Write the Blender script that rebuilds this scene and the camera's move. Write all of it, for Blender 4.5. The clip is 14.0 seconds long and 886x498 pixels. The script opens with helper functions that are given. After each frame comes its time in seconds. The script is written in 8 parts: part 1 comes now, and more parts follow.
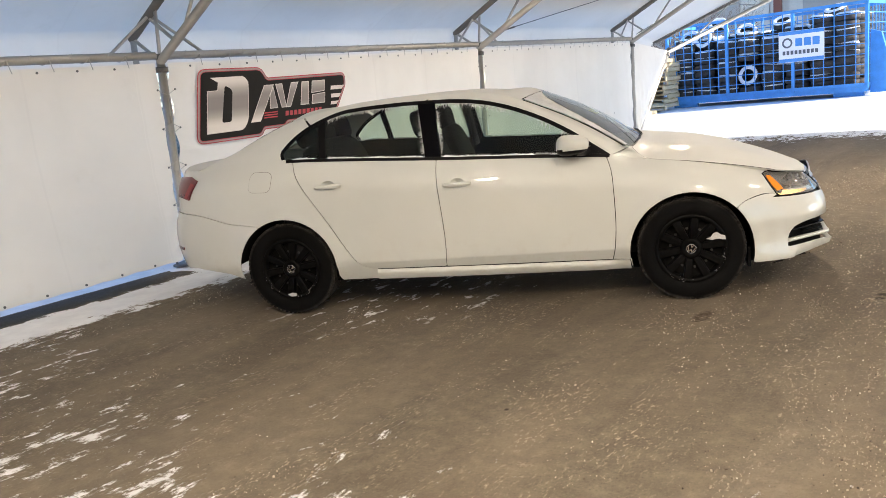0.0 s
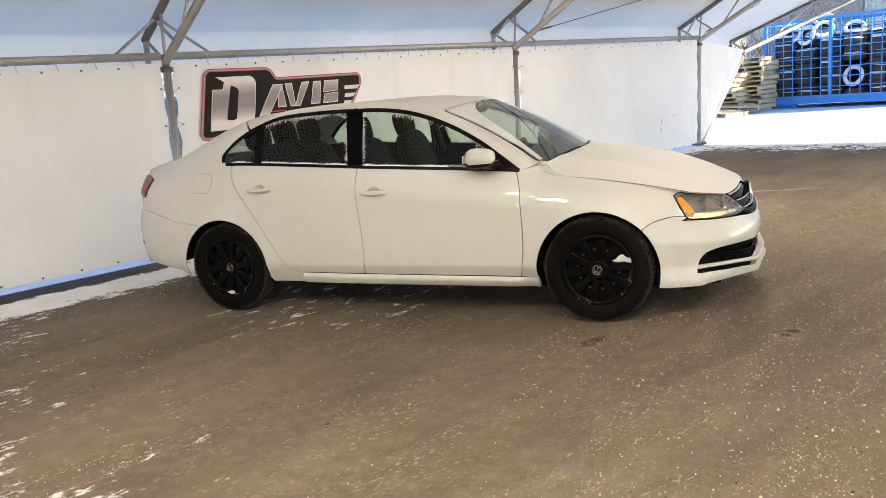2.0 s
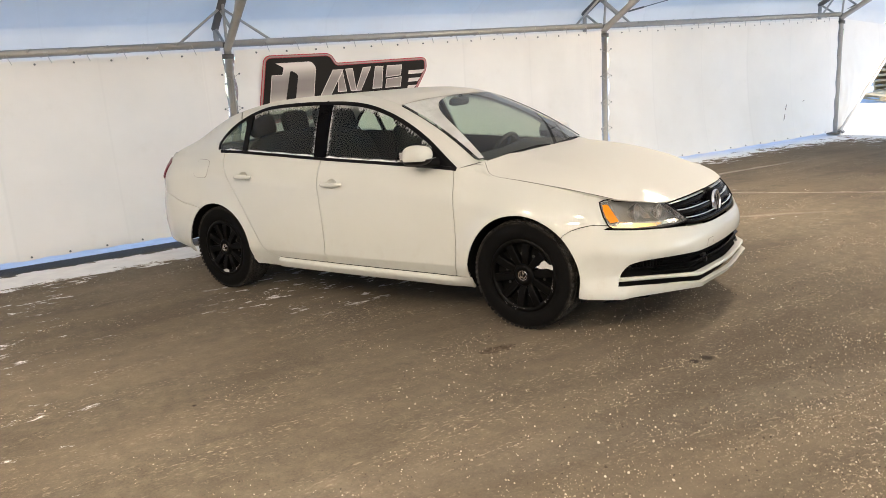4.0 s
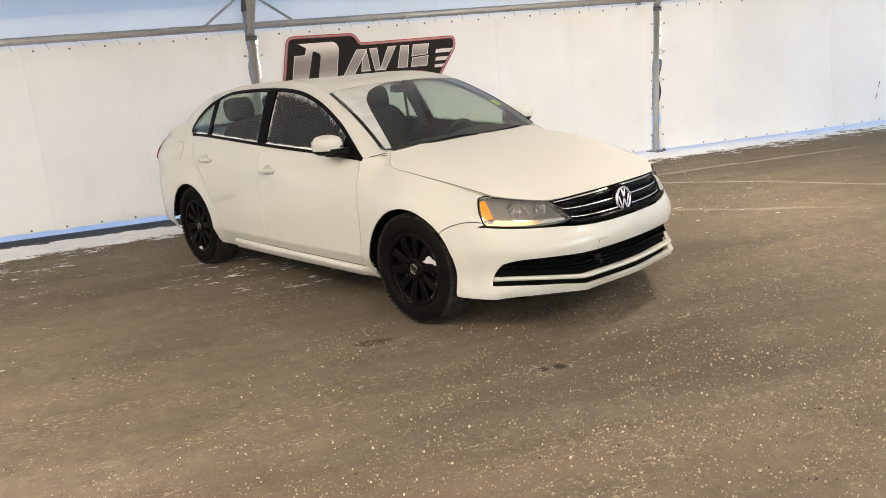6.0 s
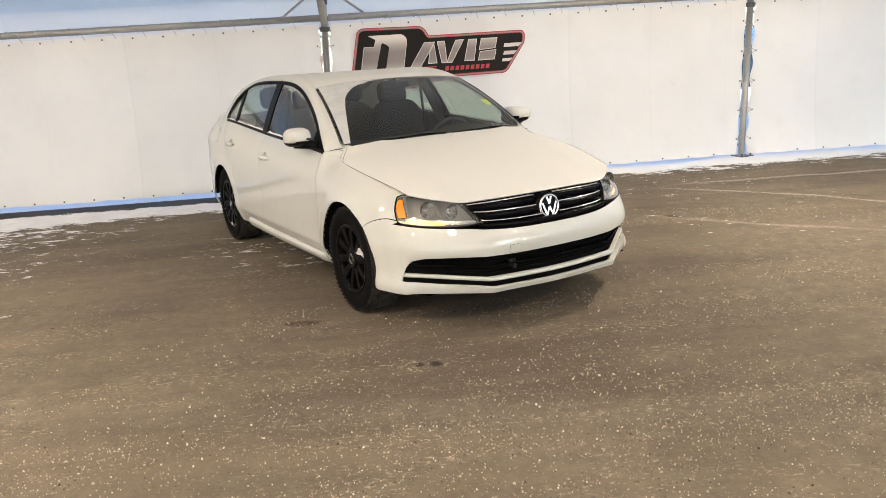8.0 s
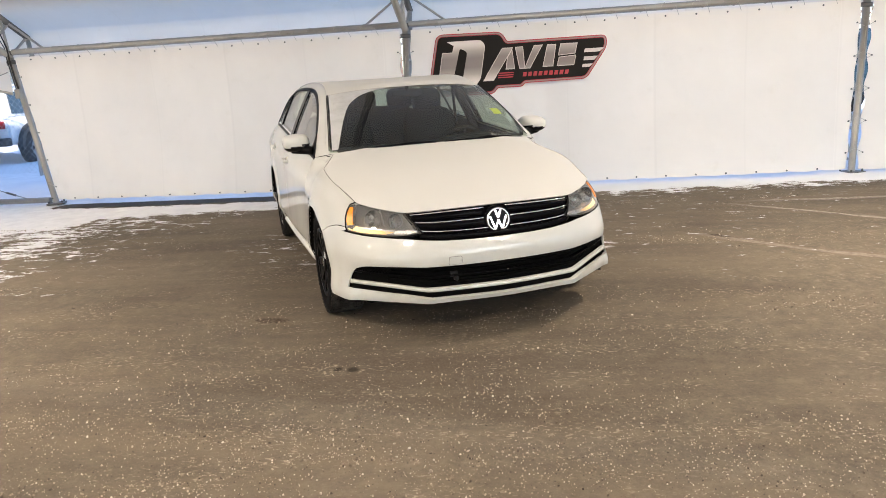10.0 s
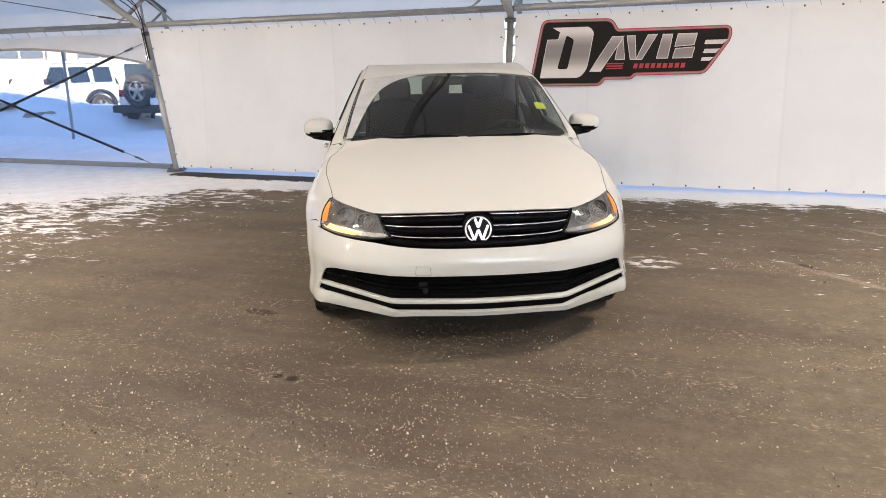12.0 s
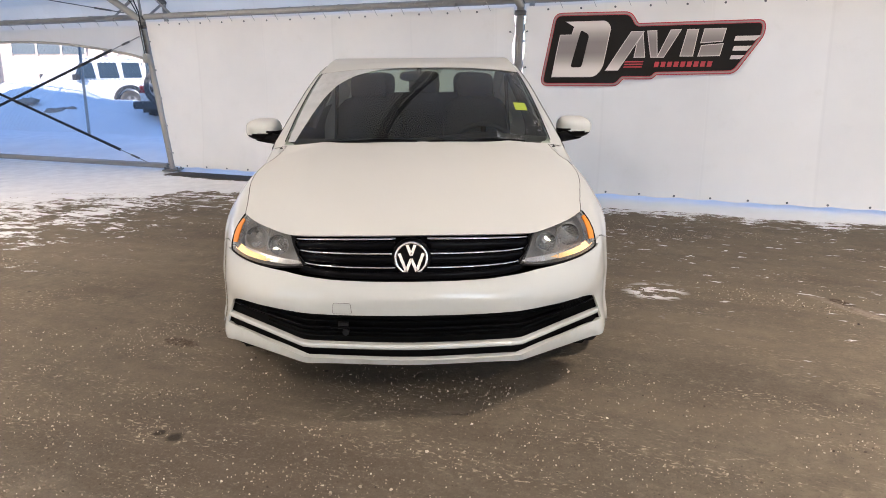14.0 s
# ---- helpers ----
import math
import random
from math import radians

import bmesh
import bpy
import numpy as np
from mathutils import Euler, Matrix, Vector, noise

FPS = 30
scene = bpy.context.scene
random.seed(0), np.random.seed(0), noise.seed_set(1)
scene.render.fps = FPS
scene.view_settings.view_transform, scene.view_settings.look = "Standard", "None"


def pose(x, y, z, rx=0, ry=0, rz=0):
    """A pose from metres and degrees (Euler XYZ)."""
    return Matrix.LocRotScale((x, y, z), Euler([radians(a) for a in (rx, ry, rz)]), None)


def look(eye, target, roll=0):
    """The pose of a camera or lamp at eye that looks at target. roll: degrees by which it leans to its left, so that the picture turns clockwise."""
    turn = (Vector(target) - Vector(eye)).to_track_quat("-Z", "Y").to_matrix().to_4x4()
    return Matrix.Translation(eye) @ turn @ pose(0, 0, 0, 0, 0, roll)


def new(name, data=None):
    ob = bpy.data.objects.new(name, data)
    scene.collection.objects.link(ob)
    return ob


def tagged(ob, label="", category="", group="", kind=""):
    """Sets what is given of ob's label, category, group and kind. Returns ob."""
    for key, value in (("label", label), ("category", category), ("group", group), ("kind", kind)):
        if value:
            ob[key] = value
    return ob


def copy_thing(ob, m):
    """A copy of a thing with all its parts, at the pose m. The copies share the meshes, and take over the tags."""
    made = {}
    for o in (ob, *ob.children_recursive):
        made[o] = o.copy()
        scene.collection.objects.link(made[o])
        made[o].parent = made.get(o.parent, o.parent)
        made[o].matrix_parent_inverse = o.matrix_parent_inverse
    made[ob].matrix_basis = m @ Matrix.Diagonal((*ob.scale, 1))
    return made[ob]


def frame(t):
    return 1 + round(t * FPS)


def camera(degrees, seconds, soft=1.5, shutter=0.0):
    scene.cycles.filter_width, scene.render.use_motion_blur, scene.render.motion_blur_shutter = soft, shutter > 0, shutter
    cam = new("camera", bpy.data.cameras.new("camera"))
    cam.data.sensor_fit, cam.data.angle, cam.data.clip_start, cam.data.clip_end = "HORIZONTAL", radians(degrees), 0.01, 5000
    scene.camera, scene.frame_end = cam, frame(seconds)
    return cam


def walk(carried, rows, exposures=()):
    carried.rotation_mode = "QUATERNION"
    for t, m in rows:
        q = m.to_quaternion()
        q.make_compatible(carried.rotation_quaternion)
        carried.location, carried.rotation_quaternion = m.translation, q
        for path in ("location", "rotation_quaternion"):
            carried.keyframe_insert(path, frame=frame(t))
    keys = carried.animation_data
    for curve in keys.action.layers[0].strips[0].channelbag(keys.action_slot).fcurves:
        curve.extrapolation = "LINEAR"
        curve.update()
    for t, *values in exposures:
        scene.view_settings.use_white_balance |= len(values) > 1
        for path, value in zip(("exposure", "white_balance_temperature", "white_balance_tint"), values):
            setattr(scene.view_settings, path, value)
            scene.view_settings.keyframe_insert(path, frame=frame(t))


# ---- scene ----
cam = camera(60.3, 14.0, soft=0.55)
METRES, EYE, TILT, LEAN, TURN = 8.809, 1.418, 0.0, 0.0, 14.46
ROWS = [
    (0.0, 0.0, 0.0, 0.0, -1.25, -11.8, 6.01),
    (0.5, 0.0336, -0.001, -0.0002, 0.63, -11.86, 5.94),
    (1.0, 0.0705, -0.0037, -0.0007, 2.48, -11.87, 5.56),
    (1.5, 0.1062, 0.0038, -0.0007, 4.84, -11.74, 5.18),
    (2.0, 0.1457, 0.009, -0.0004, 7.72, -11.59, 5.0),
    (2.5, 0.1873, 0.0109, 0.0011, 11.08, -11.58, 4.92),
    (3.0, 0.2267, 0.0247, 0.0013, 14.52, -11.73, 4.74),
    (5.5, 0.4147, 0.1035, -0.0003, 29.95, -13.39, 4.86),
    (6.0, 0.4457, 0.128, 0.0013, 31.96, -13.7, 4.89),
    (6.5, 0.4823, 0.1449, 0.0007, 34.24, -14.0, 4.67),
    (7.0, 0.5114, 0.1631, -0.0012, 37.29, -14.11, 4.28),
    (7.5, 0.541, 0.1869, 0.0006, 40.97, -14.07, 3.85),
    (8.0, 0.5752, 0.2076, 0.0013, 45.02, -13.81, 3.46),
    (10.5, 0.6743, 0.3496, -0.0014, 61.71, -12.97, 3.08),
    (11.0, 0.6841, 0.3838, -0.0003, 65.6, -13.16, 2.45),
    (11.5, 0.6794, 0.4139, -0.0029, 69.17, -13.33, 1.71),
    (12.0, 0.6645, 0.4398, -0.0034, 71.79, -13.52, 1.05),
    (12.5, 0.6511, 0.4684, -0.0043, 73.31, -13.59, 0.6),
    (13.0, 0.639, 0.4929, -0.0058, 74.12, -13.69, 0.34),
    (13.5, 0.6206, 0.5068, -0.0076, 74.69, -13.62, 0.37),
    (14.0, 0.602, 0.5138, -0.0088, 75.12, -13.43, 0.46),
]
walk(cam, [(t, pose(0.997, -5.540, EYE, TILT, LEAN, TURN) @ pose(METRES * x, METRES * y, METRES * z, 90 + pitch, roll, yaw)) for t, x, y, z, yaw, pitch, roll in ROWS],
     exposures=[(0.0, 1.34, 7060, 14), (3.0, 1.41, 7120, 14), (6.5, 1.49, 7080, 14), (8.2, 1.48, 7030, 14), (10.5, 1.46, 6900, 16), (14.0, 1.28, 6560, 18)])

# ---------------------------------------------------------------- world, sun
SUN_DIR = Vector((0.995, -0.065, 0.350)).normalized()   # towards the sun
world = bpy.data.worlds.new("world")
scene.world = world
world.use_nodes = True
wn = world.node_tree
sky = wn.nodes.new("ShaderNodeTexSky")
sky.sky_type = "NISHITA"
sky.sun_disc = False
sky.ozone_density = 5.0
sky.dust_density = 0.1
sky.sun_elevation = math.asin(SUN_DIR.z)
sky.sun_rotation = math.atan2(SUN_DIR.x, SUN_DIR.y)
wn.links.new(sky.outputs[0], wn.nodes["Background"].inputs[0])
wn.nodes["Background"].inputs[1].default_value = 0.17
sun_data = bpy.data.lights.new("sun", "SUN")
sun_data.energy, sun_data.angle, sun_data.color = 4.6, radians(0.5), (1.0, 0.95, 0.87)
sun = new("sun", sun_data)
sun.matrix_world = look(SUN_DIR * 60, (0, 0, 0))

# The tent's plan: s runs along its long wall, "inn" goes in from it.
WALL_O = Vector((-3.228, 1.035, 0))
WALL_D = Vector((0.4207, 0.9072, 0))
WALL_N = Vector((0.9072, -0.4207, 0))
EAVE, SLOPE, SPAN = 1.95, 0.50, 12.4


# ---------------------------------------------------------------- materials


class Mat:
    """A node material with short calls for its nodes."""

    def __init__(self, name):
        self.m = bpy.data.materials.new(name)
        self.m.use_nodes = True
        self.t = self.m.node_tree
        self.b = self.t.nodes["Principled BSDF"]
        self.out = self.t.nodes["Material Output"]

    def node(self, kind, **values):
        n = self.t.nodes.new(kind)
        for key, value in values.items():
            n.inputs[key.replace("_", " ")].default_value = value
        return n

    def link(self, a, b):
        self.t.links.new(a, b)

    def coords(self, which="Object"):
        return self.t.nodes.new("ShaderNodeTexCoord").outputs[which]

    def noise(self, scale, detail=4.0, rough=0.55, vec=None):
        n = self.node("ShaderNodeTexNoise", Scale=scale, Detail=detail, Roughness=rough)
        self.link(vec if vec is not None else self.coords(), n.inputs["Vector"])
        return n.outputs["Fac"]

    def ramp(self, fac, stops):
        n = self.t.nodes.new("ShaderNodeValToRGB")
        e = n.color_ramp.elements
        while len(e) < len(stops):
            e.new(0.5)
        for el, (p, c) in zip(e, stops):
            el.position = p
            el.color = (*c, 1) if isinstance(c, tuple) else (c, c, c, 1)
        self.link(fac, n.inputs[0])
        return n.outputs[0]

    def mix(self, fac, a, b, mode="MIX"):
        n = self.t.nodes.new("ShaderNodeMix")
        n.data_type, n.blend_type = "RGBA", mode
        for sock, v in ((n.inputs[0], fac), (n.inputs[6], a), (n.inputs[7], b)):
            if isinstance(v, (int, float)):
                sock.default_value = v
            elif isinstance(v, tuple):
                sock.default_value = (*v, 1)
            else:
                self.link(v, sock)
        return n.outputs[2]

    def math(self, op, a, b=0.0, clamp=False):
        n = self.t.nodes.new("ShaderNodeMath")
        n.operation, n.use_clamp = op, clamp
        for sock, v in zip(n.inputs, (a, b)):
            if isinstance(v, (int, float)):
                sock.default_value = v
            else:
                self.link(v, sock)
        return n.outputs[0]

    def range(self, v, a, b, c=0.0, d=1.0):
        n = self.node("ShaderNodeMapRange", From_Min=a, From_Max=b, To_Min=c, To_Max=d)
        self.link(v, n.inputs[0])
        return n.outputs[0]

    def bump(self, height, strength, distance=0.01):
        n = self.node("ShaderNodeBump", Strength=strength, Distance=distance)
        self.link(height, n.inputs["Height"])
        self.link(n.outputs[0], self.b.inputs["Normal"])
        return n.outputs[0]

    def set(self, **values):
        for key, value in values.items():
            sock = self.b.inputs[key.replace("_", " ")]
            if hasattr(value, "is_linked"):
                self.link(value, sock)
            elif isinstance(value, tuple) and len(value) == 3:
                sock.default_value = (*value, 1)
            else:
                sock.default_value = value
        return self


def plain(name, color, rough=0.5, metal=0.0, scale=14.0, vary=0.15, bump=0.0, coat=0.0, spec=0.5):
    """A surface with grain and slow stains."""
    m = Mat(name)
    fine, slow = m.noise(scale * 6), m.noise(scale * 0.35, 3)
    both = m.math("ADD", m.math("MULTIPLY", fine, 0.5), m.math("MULTIPLY", slow, 0.5))
    dark = tuple(c * (1 - vary) for c in color)
    light = tuple(min(1, c * (1 + vary)) for c in color)
    m.set(Base_Color=m.ramp(both, [(0.3, dark), (0.7, light)]), Metallic=metal,
          Roughness=m.range(slow, 0.3, 0.7, max(0.02, rough - 0.08), min(1, rough + 0.08)), Coat_Weight=coat, Specular_IOR_Level=spec)
    if bump:
        m.bump(fine, bump, 0.004)
    return m.m


def fabric_material(name, color, through_share):
    """White coated cloth: part of the light comes through it."""
    m = Mat(name)
    vec = m.coords()
    slow = m.noise(0.9, 4, 0.6, vec)
    fine = m.noise(240, 2, 0.5, vec)
    dirt = m.noise(3.5, 6, 0.7, vec)
    base = m.mix(m.range(slow, 0.35, 0.7), color, tuple(c * 0.93 for c in color))
    base = m.mix(m.range(dirt, 0.58, 0.8, 0, 0.35), base, tuple(c * f for c, f in zip(color, (0.80, 0.78, 0.72))))
    # welded widths of cloth, each a shade apart
    along = m.t.nodes.new("ShaderNodeVectorMath")
    along.operation = "DOT_PRODUCT"
    m.link(vec, along.inputs[0])
    along.inputs[1].default_value = WALL_D
    width = m.math("DIVIDE", m.math("SUBTRACT", along.outputs["Value"], 0.87), 1.01)
    cell = m.t.nodes.new("ShaderNodeTexWhiteNoise")
    cell.noise_dimensions = "1D"
    m.link(m.math("FLOOR", width), cell.inputs["W"])
    base = m.mix(m.range(cell.outputs["Value"], 0, 1, 0.0, 0.08), base, (0.45, 0.43, 0.40))
    seam = m.math("ABSOLUTE", m.math("SUBTRACT", m.math("FRACT", width), 0.02))
    base = m.mix(m.range(seam, 0.012, 0.008, 0, 0.06), base, (0.5, 0.48, 0.45))
    wrinkle = m.noise(1.6, 3, 0.5, vec)
    h = m.math("ADD", m.math("MULTIPLY", wrinkle, 1.0), m.math("MULTIPLY", fine, 0.02))
    m.set(Base_Color=base, Roughness=0.55)
    normal = m.bump(h, 0.35, 0.05)
    tr = m.t.nodes.new("ShaderNodeBsdfTranslucent")
    m.link(m.mix(1.0, base, (1.0, 0.90, 0.76), "MULTIPLY"), tr.inputs[0])
    m.link(normal, tr.inputs["Normal"])
    mx = m.t.nodes.new("ShaderNodeMixShader")
    mx.inputs[0].default_value = through_share
    m.link(m.b.outputs[0], mx.inputs[1])
    m.link(tr.outputs[0], mx.inputs[2])
    m.link(mx.outputs[0], m.out.inputs[0])
    return m.m


def tent(s, inn, z):
    return WALL_O + WALL_D * s + WALL_N * inn + Vector((0, 0, z))


# dark spots on the asphalt: x, y, size
STAINS = [(2.335, -0.905, 0.030), (2.372, -0.835, 0.044), (0.4, -2.4, 0.014), (3.05, -2.1, 0.016), (1.75, -0.35, 0.014)]
# brown prints of a shoe: x, y, half length, turn in degrees
PRINTS = [(1.352, -1.140, 0.13, 62), (0.80, 2.49, 0.10, 20)]


STREAKS = [((-0.04, 3.60), (1.0, 4.05), 0.035, 0.85), ((1.0, 4.05), (2.6, 4.36), 0.040, 0.6), ((-0.23, 3.96), (1.04, 6.41), 0.06, 0.7), ((0.87, 2.46), (2.04, 3.02), 0.05, 0.4),
           ((0.9, -3.6), (4.6, 1.2), 0.16, 0.06), ((2.9, -3.6), (5.2, 0.4), 0.2, 0.06)]


def ground_material():
    m = Mat("asphalt_with_snow")
    vec = m.coords()
    rot = m.t.nodes.new("ShaderNodeVectorMath")
    rot.operation = "DOT_PRODUCT"
    m.link(vec, rot.inputs[0])
    rot.inputs[1].default_value = WALL_N
    inn = m.math("SUBTRACT", rot.outputs["Value"], WALL_O.dot(WALL_N))
    rot2 = m.t.nodes.new("ShaderNodeVectorMath")
    rot2.operation = "DOT_PRODUCT"
    m.link(vec, rot2.inputs[0])
    rot2.inputs[1].default_value = WALL_D
    run = m.math("SUBTRACT", rot2.outputs["Value"], WALL_O.dot(WALL_D))
    # grit and stains
    grit = m.noise(75, 4, 0.8, vec)
    mid = m.noise(9, 6, 0.65, vec)
    slow = m.noise(0.55, 5, 0.6, vec)
    base = m.ramp(mid, [(0.30, (0.116, 0.098, 0.073)), (0.55, (0.168, 0.141, 0.106)), (0.75, (0.232, 0.197, 0.152))])
    base = m.mix(m.range(slow, 0.40, 0.68, 0, 0.75), base, (0.085, 0.068, 0.052))
    base = m.mix(m.range(grit, 0.55, 0.72, 0, 0.45), base, (0.28, 0.240, 0.185))
    base = m.mix(m.range(grit, 0.45, 0.34, 0, 0.50), base, (0.060, 0.050, 0.039))
    # dried salt and grit in bands along the drive lane
    cx = m.t.nodes.new("ShaderNodeCombineXYZ")
    m.link(m.math("MULTIPLY", inn, 1.7), cx.inputs[0])
    m.link(m.math("MULTIPLY", run, 0.32), cx.inputs[1])
    lane = m.noise(1.0, 6, 0.68, cx.outputs[0])
    base = m.mix(m.range(lane, 0.42, 0.70, 0, 0.42), base, (0.27, 0.215, 0.155))
    flow = m.t.nodes.new("ShaderNodeCombineXYZ")
    m.link(m.math("MULTIPLY", inn, 62.0), flow.inputs[0])
    m.link(m.math("MULTIPLY", run, 26.0), flow.inputs[1])
    speck = m.noise(1.0, 4, 0.7, flow.outputs[0])
    patch = m.noise(3.2, 4, 0.65, cx.outputs[0])
    base = m.mix(m.math("MULTIPLY", m.range(speck, 0.56, 0.62, 0, 0.75), m.range(patch, 0.48, 0.62, 0.08, 1.0)), base, (0.44, 0.375, 0.29))
    # dried pale tyre streaks: start, end, half width, strength
    for (ax, ay), (bx, by), wide, strong in STREAKS:
        d = Vector((bx - ax, by - ay, 0))
        size = d.length
        d.normalize()
        across = Vector((-d.y, d.x, 0))
        got = []
        for axis in (d, across):
            dot = m.t.nodes.new("ShaderNodeVectorMath")
            dot.operation = "DOT_PRODUCT"
            m.link(vec, dot.inputs[0])
            dot.inputs[1].default_value = axis
            got.append(m.math("SUBTRACT", dot.outputs["Value"], axis.dot(Vector((ax, ay, 0)))))
        bend = m.math("ADD", got[1], m.math("MULTIPLY", m.math("SUBTRACT", m.noise(1.1, 3, 0.6, vec), 0.5), 0.22))
        off = m.math("ABSOLUTE", bend)
        ends = m.math("MULTIPLY", m.range(got[0], -0.5, 0.2), m.range(got[0], size + 0.5, size - 0.2))
        ragged = m.math("MULTIPLY", m.range(off, wide, wide * 0.5), m.range(m.noise(26, 6, 0.75, vec), 0.34, 0.60))
        base = m.mix(m.math("MULTIPLY", m.math("MULTIPLY", ragged, ends), strong), base, (0.50, 0.45, 0.39))
    # oil and wet spots
    for sx, sy, sr in STAINS:
        dv = m.t.nodes.new("ShaderNodeVectorMath")
        dv.operation = "DISTANCE"
        m.link(vec, dv.inputs[0])
        dv.inputs[1].default_value = (sx, sy, 0)
        wobble = m.math("ADD", dv.outputs["Value"], m.math("MULTIPLY", m.math("SUBTRACT", m.noise(16, 5, 0.7, vec), 0.5), sr * 1.9))
        base = m.mix(m.range(wobble, sr, sr * 0.45, 0, 0.82), base, (0.020, 0.016, 0.013))
    for sx, sy, long, turn in PRINTS:
        mp = m.node("ShaderNodeMapping")
        mp.vector_type = "TEXTURE"
        mp.inputs["Location"].default_value = (sx, sy, 0)
        mp.inputs["Rotation"].default_value = (0, 0, radians(turn))
        mp.inputs["Scale"].default_value = (long, long * 0.42, 1.0)
        m.link(vec, mp.inputs[0])
        dv = m.t.nodes.new("ShaderNodeVectorMath")
        dv.operation = "LENGTH"
        m.link(mp.outputs[0], dv.inputs[0])
        reach = m.math("ADD", dv.outputs["Value"], m.math("MULTIPLY", m.math("SUBTRACT", m.noise(22, 5, 0.7, vec), 0.5), 1.1))
        lumps = m.range(m.noise(55, 4, 0.7, vec), 0.36, 0.58, 0.15, 1.0)
        base = m.mix(m.math("MULTIPLY", m.range(reach, 1.0, 0.72, 0, 0.85), lumps), base, (0.040, 0.027, 0.016))
    # snow
    st = m.t.nodes.new("ShaderNodeCombineXYZ")
    m.link(inn, st.inputs[0])
    m.link(m.math("MULTIPLY", run, 0.45), st.inputs[1])
    edge = m.noise(2.1, 8, 0.72, vec)
    crumbs = m.noise(9.0, 8, 0.78, st.outputs[0])
    rough_edge = m.math("ADD", m.math("MULTIPLY", edge, 0.55), m.math("MULTIPLY", crumbs, 0.90))
    # how much snow lies where: by the wall, out of the open bay, outside the end
    wall_in = m.math("MULTIPLY", m.range(inn, -0.3, 1.55, 0.74, 0.06), m.range(run, -0.5, 3.5, 1.0, 0.80))
    bay = m.math("MULTIPLY", m.range(run, -2.0, -5.0, 0.0, 0.95), m.range(inn, 3.2, 0.6, 0.30, 1.0))
    lawn = m.range(run, 7.6, 13.2, 0.0, 0.95)
    outside = m.range(inn, -0.05, -0.5, 0.0, 1.2)
    near = m.math("MULTIPLY", m.range(run, 0.8, -3.6, 0.0, 0.42), m.range(inn, 6.5, 1.2, 0.72, 0.90))
    # crumbs of snow that fell off the car
    fl = m.t.nodes.new("ShaderNodeCombineXYZ")
    m.link(m.math("MULTIPLY", inn, 12.0), fl.inputs[0])
    m.link(m.math("MULTIPLY", run, 5.5), fl.inputs[1])
    flakes = m.noise(1.0, 4, 0.65, fl.outputs[0])
    spots = []
    for px, py, pr, lo in ((-0.25, 2.15, 1.5, 0.635), (0.55, 1.48, 0.21, 0.50), (-0.85, -0.70, 0.8, 0.655), (-1.0, 1.9, 0.6, 0.60), (0.1, -0.45, 0.7, 0.66), (-0.75, -0.35, 1.0, 0.585), (0.9, 2.9, 1.6, 0.655), (-0.5, 3.4, 1.5, 0.64)):
        dv = m.t.nodes.new("ShaderNodeVectorMath")
        dv.operation = "DISTANCE"
        m.link(vec, dv.inputs[0])
        dv.inputs[1].default_value = (px, py, 0)
        spots.append(m.math("MULTIPLY", m.range(flakes, lo, lo + 0.035), m.range(dv.outputs["Value"], pr, pr * 0.6)))
    crumb = spots[0]
    for sp in spots[1:]:
        crumb = m.math("MAXIMUM", crumb, sp)
    amount = m.math("MAXIMUM", m.math("MAXIMUM", wall_in, bay), m.math("MAXIMUM", m.math("MAXIMUM", lawn, outside), near))
    # bare strip under the hem of the wall, with its shadow painted in
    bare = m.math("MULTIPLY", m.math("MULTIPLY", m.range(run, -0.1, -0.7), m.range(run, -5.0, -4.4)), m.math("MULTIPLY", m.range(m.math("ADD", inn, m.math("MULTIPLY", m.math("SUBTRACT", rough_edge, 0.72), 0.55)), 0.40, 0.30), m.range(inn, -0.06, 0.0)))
    drift = m.math("MULTIPLY", m.math("MULTIPLY", m.range(run, 0.5, -0.3), m.range(run, -5.4, -4.6)), m.math("MULTIPLY", m.range(inn, 1.25, 0.75), m.range(inn, 0.30, 0.45)))
    amount = m.math("ADD", amount, m.math("MULTIPLY", drift, 0.20))
    amount = m.math("SUBTRACT", amount, m.math("MULTIPLY", bare, 1.5))
    # the shadow along the hem is mixed into the asphalt colour
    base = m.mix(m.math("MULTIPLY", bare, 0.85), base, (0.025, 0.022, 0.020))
    cover = m.math("SUBTRACT", m.math("ADD", amount, rough_edge), 1.06)
    mask = m.math("MAXIMUM", m.range(cover, 0.0, 0.045), m.math("MULTIPLY", crumb, 0.85))
    snow = m.ramp(m.noise(5, 6, 0.6, vec), [(0.3, (0.78, 0.79, 0.81)), (0.7, (0.93, 0.94, 0.95))])
    m.set(Base_Color=m.mix(mask, base, snow),
          Roughness=m.range(mid, 0.3, 0.7, 0.70, 0.90), Specular_IOR_Level=0.12)
    h = m.math("ADD", m.math("MULTIPLY", grit, 0.6), m.math("ADD", m.math("MULTIPLY", mid, 0.5), m.math("MULTIPLY", mask, 0.8)))
    m.bump(h, 0.75, 0.010)
    return m.m


def snow_material():
    m = Mat("snow")
    vec = m.coords()
    soft, fine = m.noise(1.2, 5, 0.6, vec), m.noise(60, 3, 0.6, vec)
    m.set(Base_Color=m.ramp(soft, [(0.3, (0.78, 0.80, 0.83)), (0.7, (0.90, 0.91, 0.92))]), Roughness=0.8,
          Specular_IOR_Level=0.2)
    m.bump(m.math("ADD", soft, m.math("MULTIPLY", fine, 0.12)), 0.5, 0.06)
    return m.m


